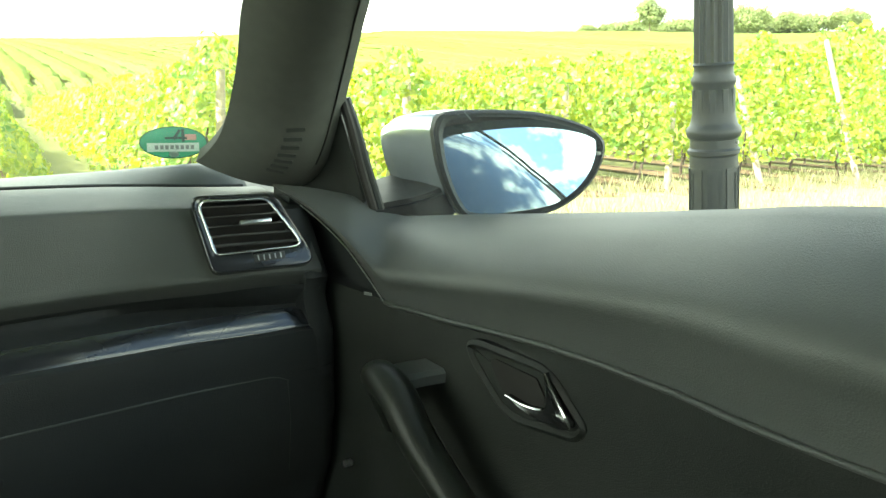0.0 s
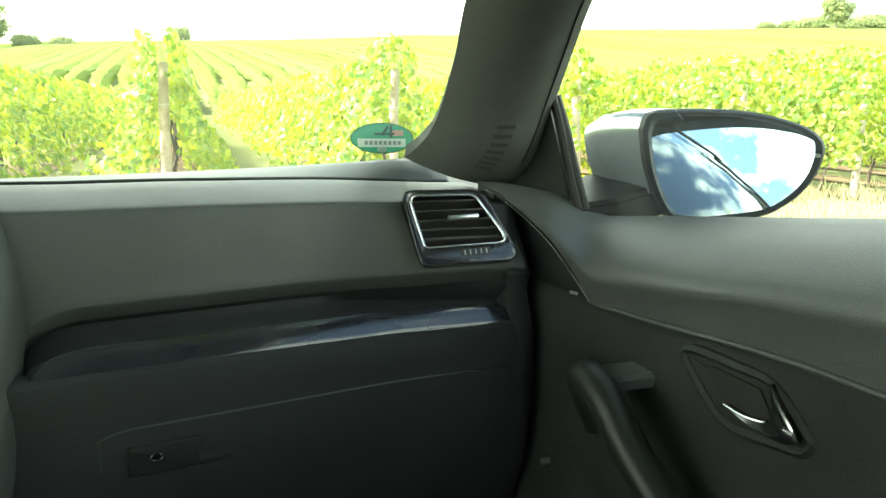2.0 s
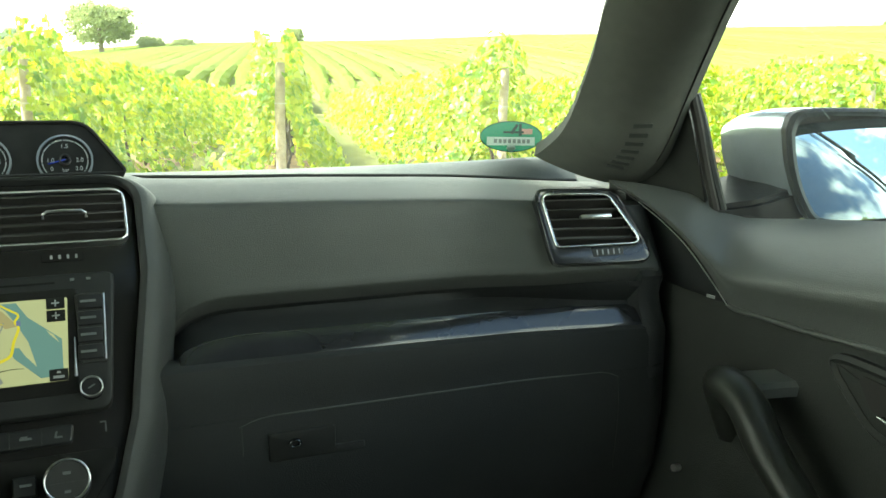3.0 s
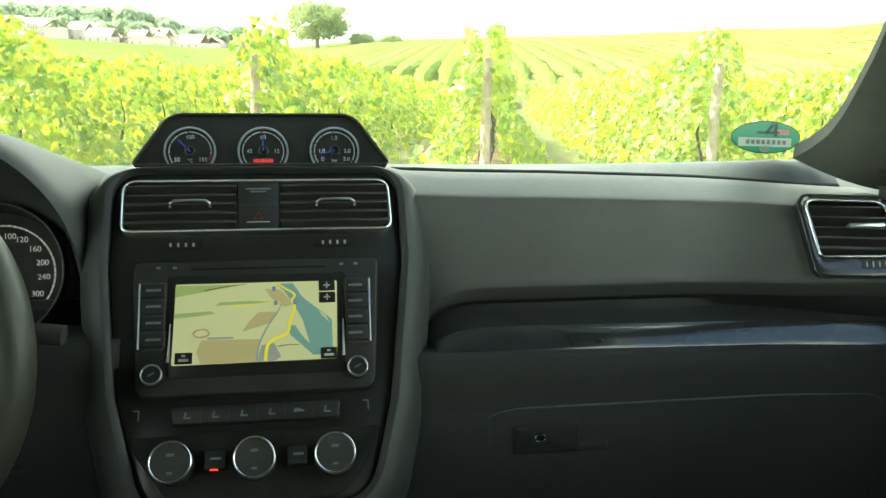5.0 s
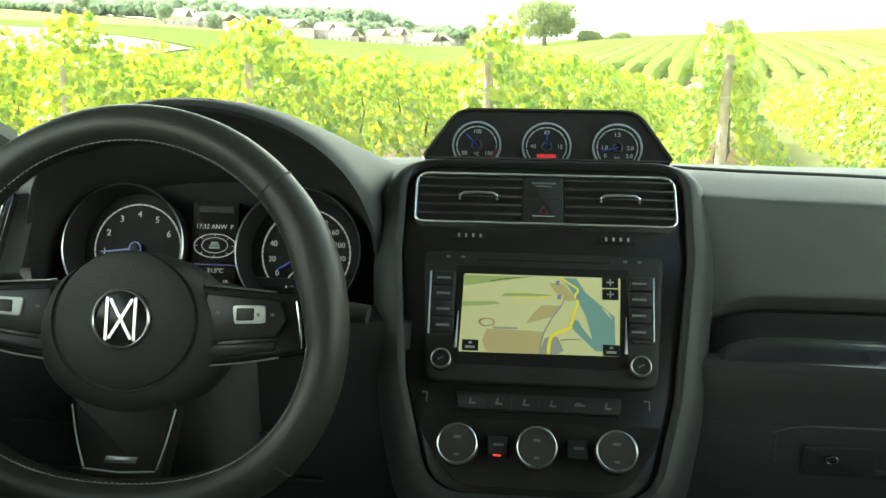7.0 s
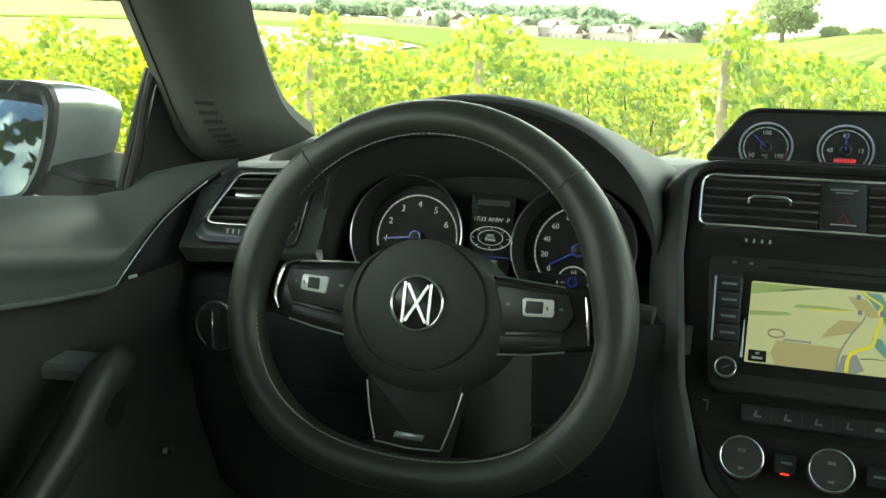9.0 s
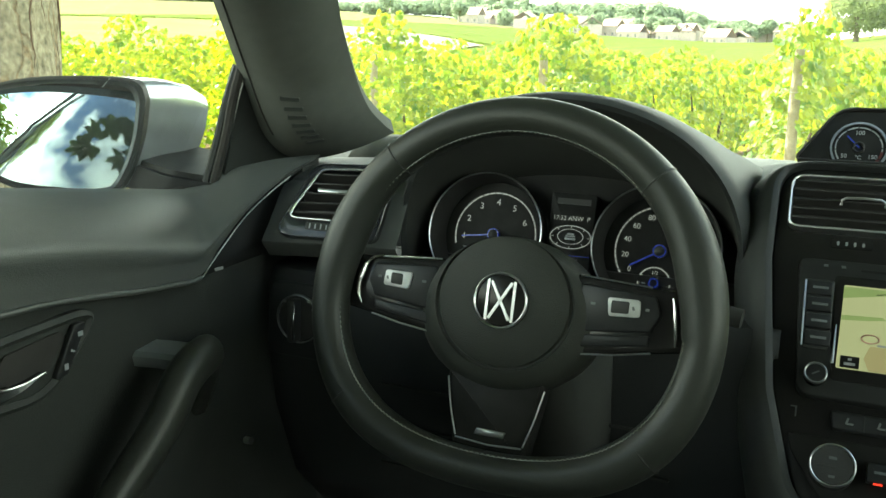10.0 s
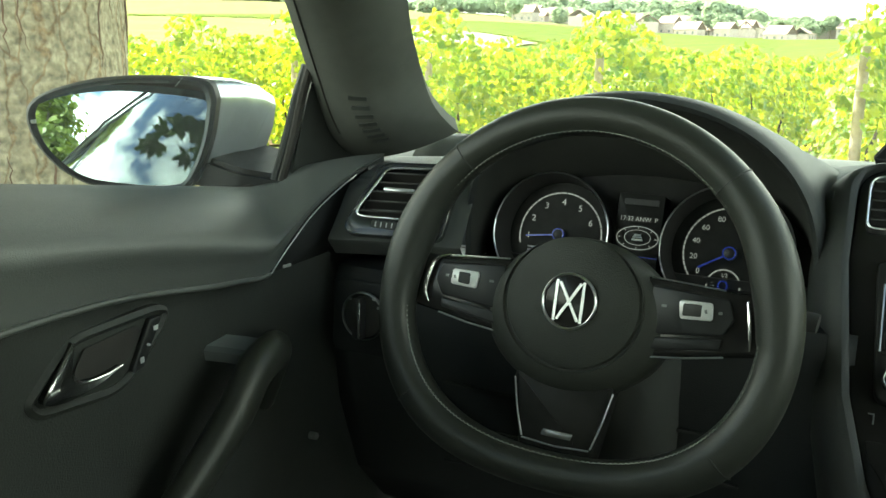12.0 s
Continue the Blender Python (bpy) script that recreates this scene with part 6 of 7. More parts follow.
# ---- wing mirrors ----
def build_mirror(s):
    who = "passenger" if s > 0 else "driver"
    mir = thing("wing_mirror", pose(0, 0, 0), "silver wing mirror with black surround reflecting the sky, " + who + "'s side", "wing mirror", "wing mirrors")
    n = Vector((-0.37, -0.93, 0.0)).normalized()
    u = Vector((0.93, -0.37, 0.0)).normalized()
    o = Vector((0.780, -0.065, 1.020))
    # outlines in (outwards, up)
    edge = [(0.000, 0.036), (0.004, 0.051), (0.016, 0.058), (0.050, 0.0605), (0.106, 0.0600), (0.150, 0.0550), (0.190, 0.0445), (0.212, 0.0330), (0.221, 0.0190), (0.218, -0.0020), (0.204, -0.0270), (0.180, -0.0480), (0.148, -0.0620), (0.095, -0.0655), (0.045, -0.0640), (0.024, -0.0420), (0.008, -0.0040)]
    ring = [Vector((p.x, p.y)) for p in spline([(a, b, 0) for a, b in edge + edge[:1]], 69)][:68]
    P = lambda q, d: side(s, o + u * q[0] + Vector((0, 0, q[1])) + n * d)
    c = Vector((0.112, -0.002))
    sc = lambda q, k: c + (q - c) * k
    inner = [sc(q, 0.905) + Vector((0.001, -0.0015)) for q in ring]
    secs = [[P(q, -0.050) for q in inner], [P(q, 0.002) for q in inner], [P(sc(q, 0.955), 0.008) for q in ring], [P(q, 0.004) for q in ring], [P(sc(q, 1.01), -0.008) for q in ring]]
    part("surround", loft(secs, closed=True), BODY, mir, "black plastic surround")
    shell_secs = [[P(sc(q, 1.012), -0.006) for q in ring]]
    for d, k, sh in ((0.025, 1.0, 0.0), (0.050, 0.97, -0.004), (0.078, 0.86, -0.022), (0.100, 0.66, -0.045), (0.114, 0.38, -0.065), (0.118, 0.10, -0.075)):
        shell_secs.append([side(s, o + u * (sc(q, k).x + sh) + Vector((0, 0, sc(q, k).y)) + Vector((0.08, 0.995, 0)) * d) for q in ring])
    shell_secs.append([tuple(sum((Vector(p) for p in shell_secs[-1]), Vector()) / 68)] * 68)
    part("housing", loft(shell_secs, closed=True), PAINT, mir, "silver painted housing")
    # the glass: a curved mirror plate, turned a little towards the seat
    tilt = Matrix.Rotation(radians(GLASS_TURN[s]), 3, "Z") @ Matrix.Rotation(radians(GLASS_TIP[s]), 3, Vector((1, 0, 0)))
    cc = Vector(P(c, -0.009))
    bm = bmesh.new()
    rows = []
    for k in (1.0, 0.75, 0.5, 0.25):
        row = []
        for q in inner:
            w = sc(q, 0.985 * k) - c
            v = Vector((s * (u * w.x).x, (u * w.x).y, w.y)) + Vector((s * n.x, n.y, 0)) * (-(w.length ** 2) / (2 * 1.9))
            row.append(bm.verts.new(cc + tilt @ v))
        rows.append(row)
    top = bm.verts.new(cc)
    for a, b in zip(rows, rows[1:]):
        for j in range(len(a)):
            k2 = (j + 1) % len(a)
            bm.faces.new((a[j], a[k2], b[k2], b[j]))
    for j in range(len(rows[-1])):
        bm.faces.new((rows[-1][j], rows[-1][(j + 1) % len(rows[-1])], top))
    part("mirror_glass", bm, MIRROR, mir, "curved mirror glass")
    back = [[P(sc(q, 1.02), -0.046) for q in inner], [P(sc(q, 0.02), -0.052) for q in inner]]
    part("glass_backing", loft(back, closed=True), RUBBER, mir)
    part("side_lamp", block(-0.003, -0.004, -0.002, 0.003, 0.004, 0.002, 0.001, 1), THREAD, mir, "tiny white lamp", at=Matrix.Translation(P(Vector((0.2095, 0.010)), 0.0072)))
    part("surround_seam", tube([P(Vector((0.036, 0.0595)), 0.006), P(Vector((0.044, 0.0500)), 0.0085)], 0.0005, 6), GREYPLATE, mir)
    # arm to the door
    arm = [[side(s, p) for p in ring2] for ring2 in (
        [(0.700, 0.050, 0.945), (0.700, -0.050, 0.945), (0.705, -0.055, 0.975), (0.705, 0.040, 0.988)],
        [(0.760, 0.045, 0.945), (0.760, -0.055, 0.945), (0.765, -0.060, 0.980), (0.765, 0.040, 0.990)],
        [(0.830, 0.030, 0.950), (0.822, -0.072, 0.955), (0.815, -0.070, 0.995), (0.815, 0.035, 1.000)])]
    bm = loft(arm, closed=True, caps=True)
    bmesh.ops.bevel(bm, geom=bm.edges[:], offset=0.006, segments=2, affect="EDGES")
    part("arm", bm, BODY, mir, "black mirror arm")


GLASS_TURN = {1: -13.0, -1: 13.0}
GLASS_TIP = {1: -17.0, -1: -13.5}
for s in (1, -1):
    build_mirror(s)


# ---- landscape ----
# how steeply the land seems to rise at each bearing (degrees), seen from the car
RISE_AZ = (-60, -47, -38, -28, -24.7, -21, -15, -10.5, -6.5, -1.3, 2, 4.5, 14, 21, 28, 33, 37, 52, 70)
RISE_EL = (2.2, 2.2, 2.15, 1.62, 1.44, 1.18, 0.60, 0.33, 0.13, 0.18, 0.55, 0.80, 1.14, 1.34, 1.70, 1.80, 2.15, 2.34, 2.4)
RIDGE = 470.0


def height(x, y):
    d = math.hypot(x, y)
    h = float(np.interp(d, (0, 3, 7, 20, 45, 70), (0.0, 0.0, -0.15, -0.80, -2.1, -2.0)))
    if d > 70:
        az = math.degrees(math.atan2(x, y))
        slope = math.tan(radians(float(np.interp(az, RISE_AZ, RISE_EL))))
        crest = 1.12 + RIDGE * slope
        bow = 0.6 + 0.4 * smooth(-8, -18, az)
        h = -2.0 + (crest + 2.0) * min(1.0, (d - 70) / (RIDGE - 70)) ** bow
        if d > RIDGE:
            village = smooth(2, -5, az)
            h += (min(d, 900) - RIDGE) * (0.5 * slope * (1 - village) + (slope + 0.010) * village)
            h -= max(0.0, d - 900) * 0.03
        h += 0.3 * noise.noise((x * 0.02, y * 0.02, 0)) * smooth(80, 160, d)
    front = smooth(-2.0, 2.5, y)
    return h * front + 0.02 * noise.noise((x * 0.7, y * 0.7, 3)) * smooth(3, 6, d) * smooth(1.4, 3.0, y)


def stubble_edge(d):
    """Bearing of the pale field's edge at a distance."""
    return float(np.interp(d, (110, 150, 228), (-24.4, -21.4, -29.0)))


def build_ground():
    xs = sorted(set([round(v, 2) for v in xr(-30, 30, 61)] + [s * v for s in (-1, 1) for v in (34, 40, 48, 58, 70, 85, 100, 120, 145, 175, 210, 250, 300, 360, 430, 520, 640, 800, 1000, 1400, 2200, 3000)]))
    ys = sorted(set([round(v, 2) for v in xr(-20, 40, 61)] + [-3000, -1500, -600, -250, -100, -50, -30] + [46, 54, 62, 70, 80, 92, 106, 122, 140, 160, 185, 210, 240, 275, 310, 350, 390, 430, 480, 540, 580, 620, 660, 700, 750, 800, 900, 1100, 1700, 3000]))
    secs = [[(x, y, height(x, y)) for x in xs] for y in ys]
    tagged(part("ground", loft(secs), FIELD), "green and dry-grass vineyard ground rising to a far hill", "ground", kind="structure")
    secs = [[(x, y, height(x, y) + 0.012) for x in (-40, -20, -8, -3, 0, 3, 8, 20, 40)] for y in (-9, -6, -3, -1, 1.2)]
    tagged(part("road", loft(secs), material("asphalt", (0.05, 0.05, 0.052), 0.9, vary=0.25, vary_scale=3, bump=0.6, bump_scale=120)), "grey asphalt road shoulder under the car", "road", kind="structure")
    secs = [[(x, y, height(x, y) + 0.015) for x in xr(-30, 34, 65)] for y in xr(1.4, 6.4, 9)]
    tagged(part("grass_verge", loft(secs), GRASS), "sunlit dry grass verge before the vines", "grass", kind="structure")
    secs = []
    for d in xr(110, 228, 25):
        secs.append([(d * math.sin(radians(a)), d * math.cos(radians(a)), height(d * math.sin(radians(a)), d * math.cos(radians(a))) + 0.25) for a in xr(-35, stubble_edge(d), 16)])
    tagged(part("stubble_field", loft(secs), PALE), "pale harvested field beyond the vines", "field", kind="structure")


build_ground()
ROW_DIR = Vector((math.sin(radians(13.5)), math.cos(radians(13.5)), 0))
ROW_X = [-17.0, -14.6, -12.6, -10.7, -8.78, -6.7, -4.65, -2.62, -0.31, 1.69, 3.71, 5.67, 7.70, 9.4, 11.25, 13.5, 15.4, 17.4, 19.6, 22.0]


def row_start(x):
    return Vector((x, 7.1 - 0.15 * x, 0))


def build_soil():
    """Bare strips of earth under the vine rows."""
    bm = bmesh.new()
    for x in ROW_X:
        o = row_start(x)
        prev = None
        for k in range(15):
            c = o + ROW_DIR * (k - 0.8)
            cut = [c + Vector((ROW_DIR.y, -ROW_DIR.x, 0)) * (h + 0.07 * noise.noise((k * 0.9, x, h))) for h in (-0.42, 0.0, 0.42)]
            row = [bm.verts.new((p.x, p.y, height(p.x, p.y) + 0.030)) for p in cut]
            if prev:
                for i in range(2):
                    bm.faces.new((prev[i], prev[i + 1], row[i + 1], row[i]))
            prev = row
    tagged(part("soil", bm, SOIL), "brown bare earth strips under the vines", "soil", kind="structure")


build_soil()

LEAF = np.array([(0, -0.5, 0), (-0.56, -0.24, 0.12), (-0.42, 0.30, 0.10), (0, 0.62, -0.06), (0.42, 0.30, 0.10), (0.56, -0.24, 0.12)])
# a lobed vine leaf: stalk, three lobes a side, tip
LOBED = np.array([(0, -0.34, 0), (-0.22, -0.52, 0.05), (-0.56, -0.22, 0.13), (-0.40, -0.02, 0.06), (-0.50, 0.30, 0.10), (-0.18, 0.30, 0.02), (0, 0.64, -0.08), (0.18, 0.30, 0.02), (0.50, 0.30, 0.10), (0.40, -0.02, 0.06), (0.56, -0.22, 0.13), (0.22, -0.52, 0.05)])


def leaf_cloud(name, centres, normals, sizes, mat, rng, long=1.0, outline=LEAF):
    """Many folded leaves, each two faces that meet along the midrib, in one mesh."""
    n, k = len(centres), len(outline)
    nrm = normals / np.maximum(1e-6, np.linalg.norm(normals, axis=1))[:, None]
    r = rng.normal(size=(n, 3))
    r[:, 2] -= 0.8
    v = r - nrm * np.sum(r * nrm, axis=1)[:, None]
    v /= np.maximum(1e-6, np.linalg.norm(v, axis=1))[:, None]
    u = np.cross(v, nrm)
    shape = outline * np.array([1, long, 1])
    pts = centres[:, None, :] + sizes[:, None, None] * (shape[None, :, 0, None] * u[:, None, :] + shape[None, :, 1, None] * v[:, None, :] + shape[None, :, 2, None] * nrm[:, None, :])
    base = (np.arange(n) * k)[:, None]
    faces = np.concatenate([base + np.arange(k // 2 + 1), base + np.append(np.arange(k // 2, k), 0)])
    me = bpy.data.meshes.new(name)
    me.from_pydata(pts.reshape(-1, 3).tolist(), [], faces.tolist())
    me.materials.append(mat)
    return new(name, me)


def build_stem():
    bm = tube(spline([(0, 0, -0.05), (0.03, 0.02, 0.18), (-0.02, 0.04, 0.36), (0.04, 0.0, 0.62), (0.02, 0.05, 0.90)], 9), [0.030, 0.026, 0.022, 0.022, 0.018, 0.016, 0.014, 0.011, 0.008], 7)
    me = bpy.data.meshes.new("stem")
    bm.to_mesh(me)
    bm.free()
    me.materials.append(STEM)
    return me


def build_vines():
    stem = build_stem()
    rng = np.random.default_rng(5)
    side_v = np.array([ROW_DIR.y, -ROW_DIR.x, 0])
    for k, x in enumerate(ROW_X):
        o = row_start(x)
        row = thing("vine_row", Matrix.Translation((o.x, o.y, height(o.x, o.y))), "row of leafy sunlit green grapevines tied to wires", "grapevine", "vine rows")
        z0 = height(o.x, o.y)
        cs, ns, ss = [], [], []
        for a, b, dens, size in ((-0.35, 1.2, 900, 0.074), (1.2, 5, 620, 0.082), (5, 12, 360, 0.095), (12, 22, 140, 0.115), (22, 44, 60, 0.17)):
            m = int((b - a) * dens)
            s = rng.uniform(a, b, m)
            bushy = np.array([0.5 + 0.5 * noise.noise((q * 0.9, k * 7.3, 0)) for q in s])
            tall = np.array([noise.noise((q * 1.7, k * 3.1, 5)) for q in s])
            top = 1.32 + 0.90 * smooth(8, 14, x) + 0.26 * smooth(-3.5, -7, x) + 0.16 * tall + 0.24 * np.exp(-((s - 0.15) / 0.45) ** 2)
            low = (0.32 if x > 6 else 0.03) + 0.10 * bushy
            h = low + (top - low) * rng.beta(1.05, 1.0, m)
            half = (0.18 + 0.16 * bushy) * (1 - 0.55 * np.clip((h - 1.0) / 0.6, 0, 1))
            if x < 6:
                half = half * (1 + 2.4 * np.clip((0.75 - h) / 0.75, 0, 1))
            t = rng.choice([-1, 1], m) * np.sqrt(rng.uniform(0.05, 1.0, m)) * half
            c = np.stack([ROW_DIR.x * s + side_v[0] * t, ROW_DIR.y * s + side_v[1] * t, h], axis=1)
            c[:, 2] += np.array([height(o.x + q[0], o.y + q[1]) - z0 for q in c])
            nv = side_v[None, :] * (np.sign(t) * 0.9)[:, None] + np.array([0, 0, 0.55]) + rng.normal(scale=0.5, size=(m, 3))
            if a < 0:
                nv[:, 1] -= 0.5
            cs.append(c)
            ns.append(nv)
            ss.append(size * rng.uniform(0.55, 1.30, m))
        for q, form in ((slice(0, 2), LOBED), (slice(2, 5), LEAF)):
            ob = leaf_cloud("foliage", np.concatenate(cs[q]), np.concatenate(ns[q]), np.concatenate(ss[q]), VINE_LEAF, rng, 1.0, form)
            ob.parent = row
            tagged(ob, "dense bright green vine leaves", kind="stuff")
        for i in range(9):
            s = 0.35 + 1.15 * i + rng.uniform(-0.15, 0.15)
            p = ROW_DIR * s
            st = new("stem", stem)
            st.parent = row
            st.matrix_basis = pose(p.x, p.y, height(o.x + p.x, o.y + p.y) - z0, rng.uniform(-6, 6), rng.uniform(-6, 6), rng.uniform(0, 360))
        for h in (0.55, 0.95):
            e = ROW_DIR * 20
            part("wire", tube([(0, 0, h), (e.x, e.y, h + height(o.x + e.x, o.y + e.y) - z0)], 0.002, 5), WIRE, row)


build_vines()


def build_posts():
    lean = {5.67: (0, -5), 7.70: (0, -4), 11.25: (-19, 0), 13.5: (-19, 0), 1.69: (0, 1), 3.71: (0, 1)}
    first = None
    for x in ROW_X:
        o = row_start(x)
        rx, ry = lean.get(x, (0.0, 0.0))
        at = pose(o.x - 0.02, o.y - 0.10, height(o.x, o.y) - 0.05, rx, ry, 25 if ry else 0)
        if first is None:
            pts = [(0, 0, 0), (0.004, 0, 0.4), (-0.004, 0.003, 0.9), (0.003, 0, 1.27), (0.003, 0, 1.30)]
            p = thing("vineyard_post", at, "weathered round wooden post at the end of a vine row", "post", "vineyard posts")
            part("shaft", tube(pts, [0.047, 0.046, 0.044, 0.042, 0.034], 14), WOOD, p)
            part("wire_tie", closed_tube([(0.048 * math.cos(t), 0.048 * math.sin(t), 0.95) for t in [2 * math.pi * k / 16 for k in range(16)]], 0.003, 6), WIRE, p)
            first = p
        else:
            copy_thing(first, at @ Matrix.Diagonal((1, 1, 1.0 + 0.85 * smooth(9.5, 14, x), 1)))


build_posts()


def build_lamp_post():
    at = pose(3.500, 1.195, 0.0, -3.4, -4.4, 12)
    lp = thing("street_lamp", at, "dark grey cast iron street lamp with fluted column and panelled base", "street lamp")
    flute = lambda r, d: [((r - (d if k % 2 else 0)) * math.cos(2 * math.pi * k / 32), (r - (d if k % 2 else 0)) * math.sin(2 * math.pi * k / 32)) for k in range(32)]
    secs = []
    for z, r, d in ((-0.02, 0.125, 0), (0.05, 0.125, 0), (0.07, 0.106, 0), (0.79, 0.100, 0)):
        secs.append([(x, y, z) for x, y in flute(r, d)])
    part("base", loft(secs, closed=True, caps=True), IRON, lp, "panelled octagonal base")
    for k in range(8):
        t = pose(0, 0, 0, 0, 0, 45 * k + 22.5)
        part("base_panel", frame_plate(box_outline(-0.030, 0.15, 0.030, 0.74), box_outline(-0.020, 0.17, 0.020, 0.72), 0.0, 0.005, 0.001), IRON, lp, at=t @ Matrix(((1, 0, 0, 0), (0, 0, -1, -0.098), (0, 1, 0, 0), (0, 0, 0, 1))))
    prof = [(0.79, 0.100), (0.800, 0.108), (0.815, 0.108), (0.825, 0.099), (0.86, 0.098), (0.870, 0.110), (0.89, 0.115), (0.905, 0.113), (0.920, 0.100), (0.935, 0.094), (0.965, 0.089), (1.08, 0.083), (1.095, 0.092), (1.110, 0.093), (1.130, 0.081), (1.160, 0.080), (1.170, 0.087), (1.18, 0.079)]
    secs = [[(r * math.cos(t), r * math.sin(t), z) for t in [2 * math.pi * k / 32 for k in range(32)]] for z, r in prof]
    part("collar", loft(secs, closed=True, caps=True), IRON, lp, "moulded collars")
    for k in range(10):
        t = 2 * math.pi * k / 10
        part("leaf_moulding", block(-0.014, -0.006, 0.97, 0.014, 0.004, 1.07, 0.003, 1), IRON, lp, at=Matrix.Rotation(t, 4, "Z") @ Matrix.Translation((0, -0.0825, 0)))
    secs = [[(x, y, z) for x, y in flute(r, 0.010)] for z, r in ((1.17, 0.081), (2.0, 0.073), (3.2, 0.062), (3.4, 0.060))]
    part("column", loft(secs, closed=True, caps=True), IRON, lp, "fluted column")
    part("bolt", tube([(0.0, -0.098, 0.845), (0.0, -0.106, 0.845)], 0.008, 10), CHROME, lp)
    secs = [[(r * math.cos(2 * math.pi * k / 16), r * math.sin(2 * math.pi * k / 16), z) for k in range(16)] for z, r in ((3.4, 0.09), (3.45, 0.13), (3.85, 0.20), (3.90, 0.23), (4.05, 0.06), (4.12, 0.02))]
    part("lantern", loft(secs, closed=True, caps=True), IRON, lp)


build_lamp_post()


def crown_points(rng, centre, radii, clumps, per, spread):
    """Leaves gathered in clumps on an uneven crown."""
    d = rng.normal(size=(clumps, 3))
    d /= np.linalg.norm(d, axis=1)[:, None]
    rad = rng.uniform(0.45, 1.0, clumps) ** 0.6
    cc = np.array(centre) + d * rad[:, None] * np.array(radii)
    pts = cc.repeat(per, axis=0) + rng.normal(scale=spread, size=(clumps * per, 3)) * np.array([1, 1, 0.7])
    nrm = (pts - np.array(centre)) / np.array(radii) + rng.normal(scale=0.6, size=pts.shape) + np.array([0, 0, 0.5])
    return pts, nrm


def build_tree(name, label, x, y, h, trunk_r, crown_r, crown_h, seed, leaf, clumps=70, per=45, spread=0.5, mat=None, lean=(0, 0)):
    rng = np.random.default_rng(seed)
    z = height(x, y)
    t = thing(name, Matrix.Translation((x, y, z)), label, "tree")
    fork = h - crown_h * 0.85
    part("trunk", tube([(0, 0, -0.1), (lean[0] * 0.3, lean[1] * 0.3, fork * 0.5), (lean[0], lean[1], fork), (lean[0] * 1.2, lean[1] * 1.2, h * 0.8)], [trunk_r * 1.15, trunk_r, trunk_r * 0.8, trunk_r * 0.3], 14), BARK, t)
    for _ in range(6):
        a = rng.uniform(0, 6.28)
        r = crown_r * rng.uniform(0.5, 0.8)
        part("limb", tube(spline([(lean[0], lean[1], fork), (lean[0] + r * 0.4 * math.cos(a), lean[1] + r * 0.4 * math.sin(a), fork + crown_h * 0.3), (lean[0] + r * math.cos(a), lean[1] + r * math.sin(a), fork + crown_h * rng.uniform(0.45, 0.7))], 8), [trunk_r * 0.4 * (1 - q / 9) for q in range(8)], 8), BARK, t)
    pts, nrm = crown_points(rng, (lean[0] * 1.2, lean[1] * 1.2, h - crown_h * 0.5), (crown_r, crown_r, crown_h * 0.5), clumps, per, spread)
    ob = leaf_cloud("crown", pts, nrm, rng.uniform(0.6, 1.2, len(pts)) * leaf, mat or TREE_LEAF, rng, 1.3)
    ob.parent = t
    tagged(ob, kind="stuff")
    return t


def place(az, d):
    return d * math.sin(radians(az)), d * math.cos(radians(az))


def up_to(az, d, el):
    """Height of a thing at that bearing and distance whose top stands el degrees above the eye."""
    x, y = place(az, d)
    return 1.12 + d * math.tan(radians(el)) - height(x, y)


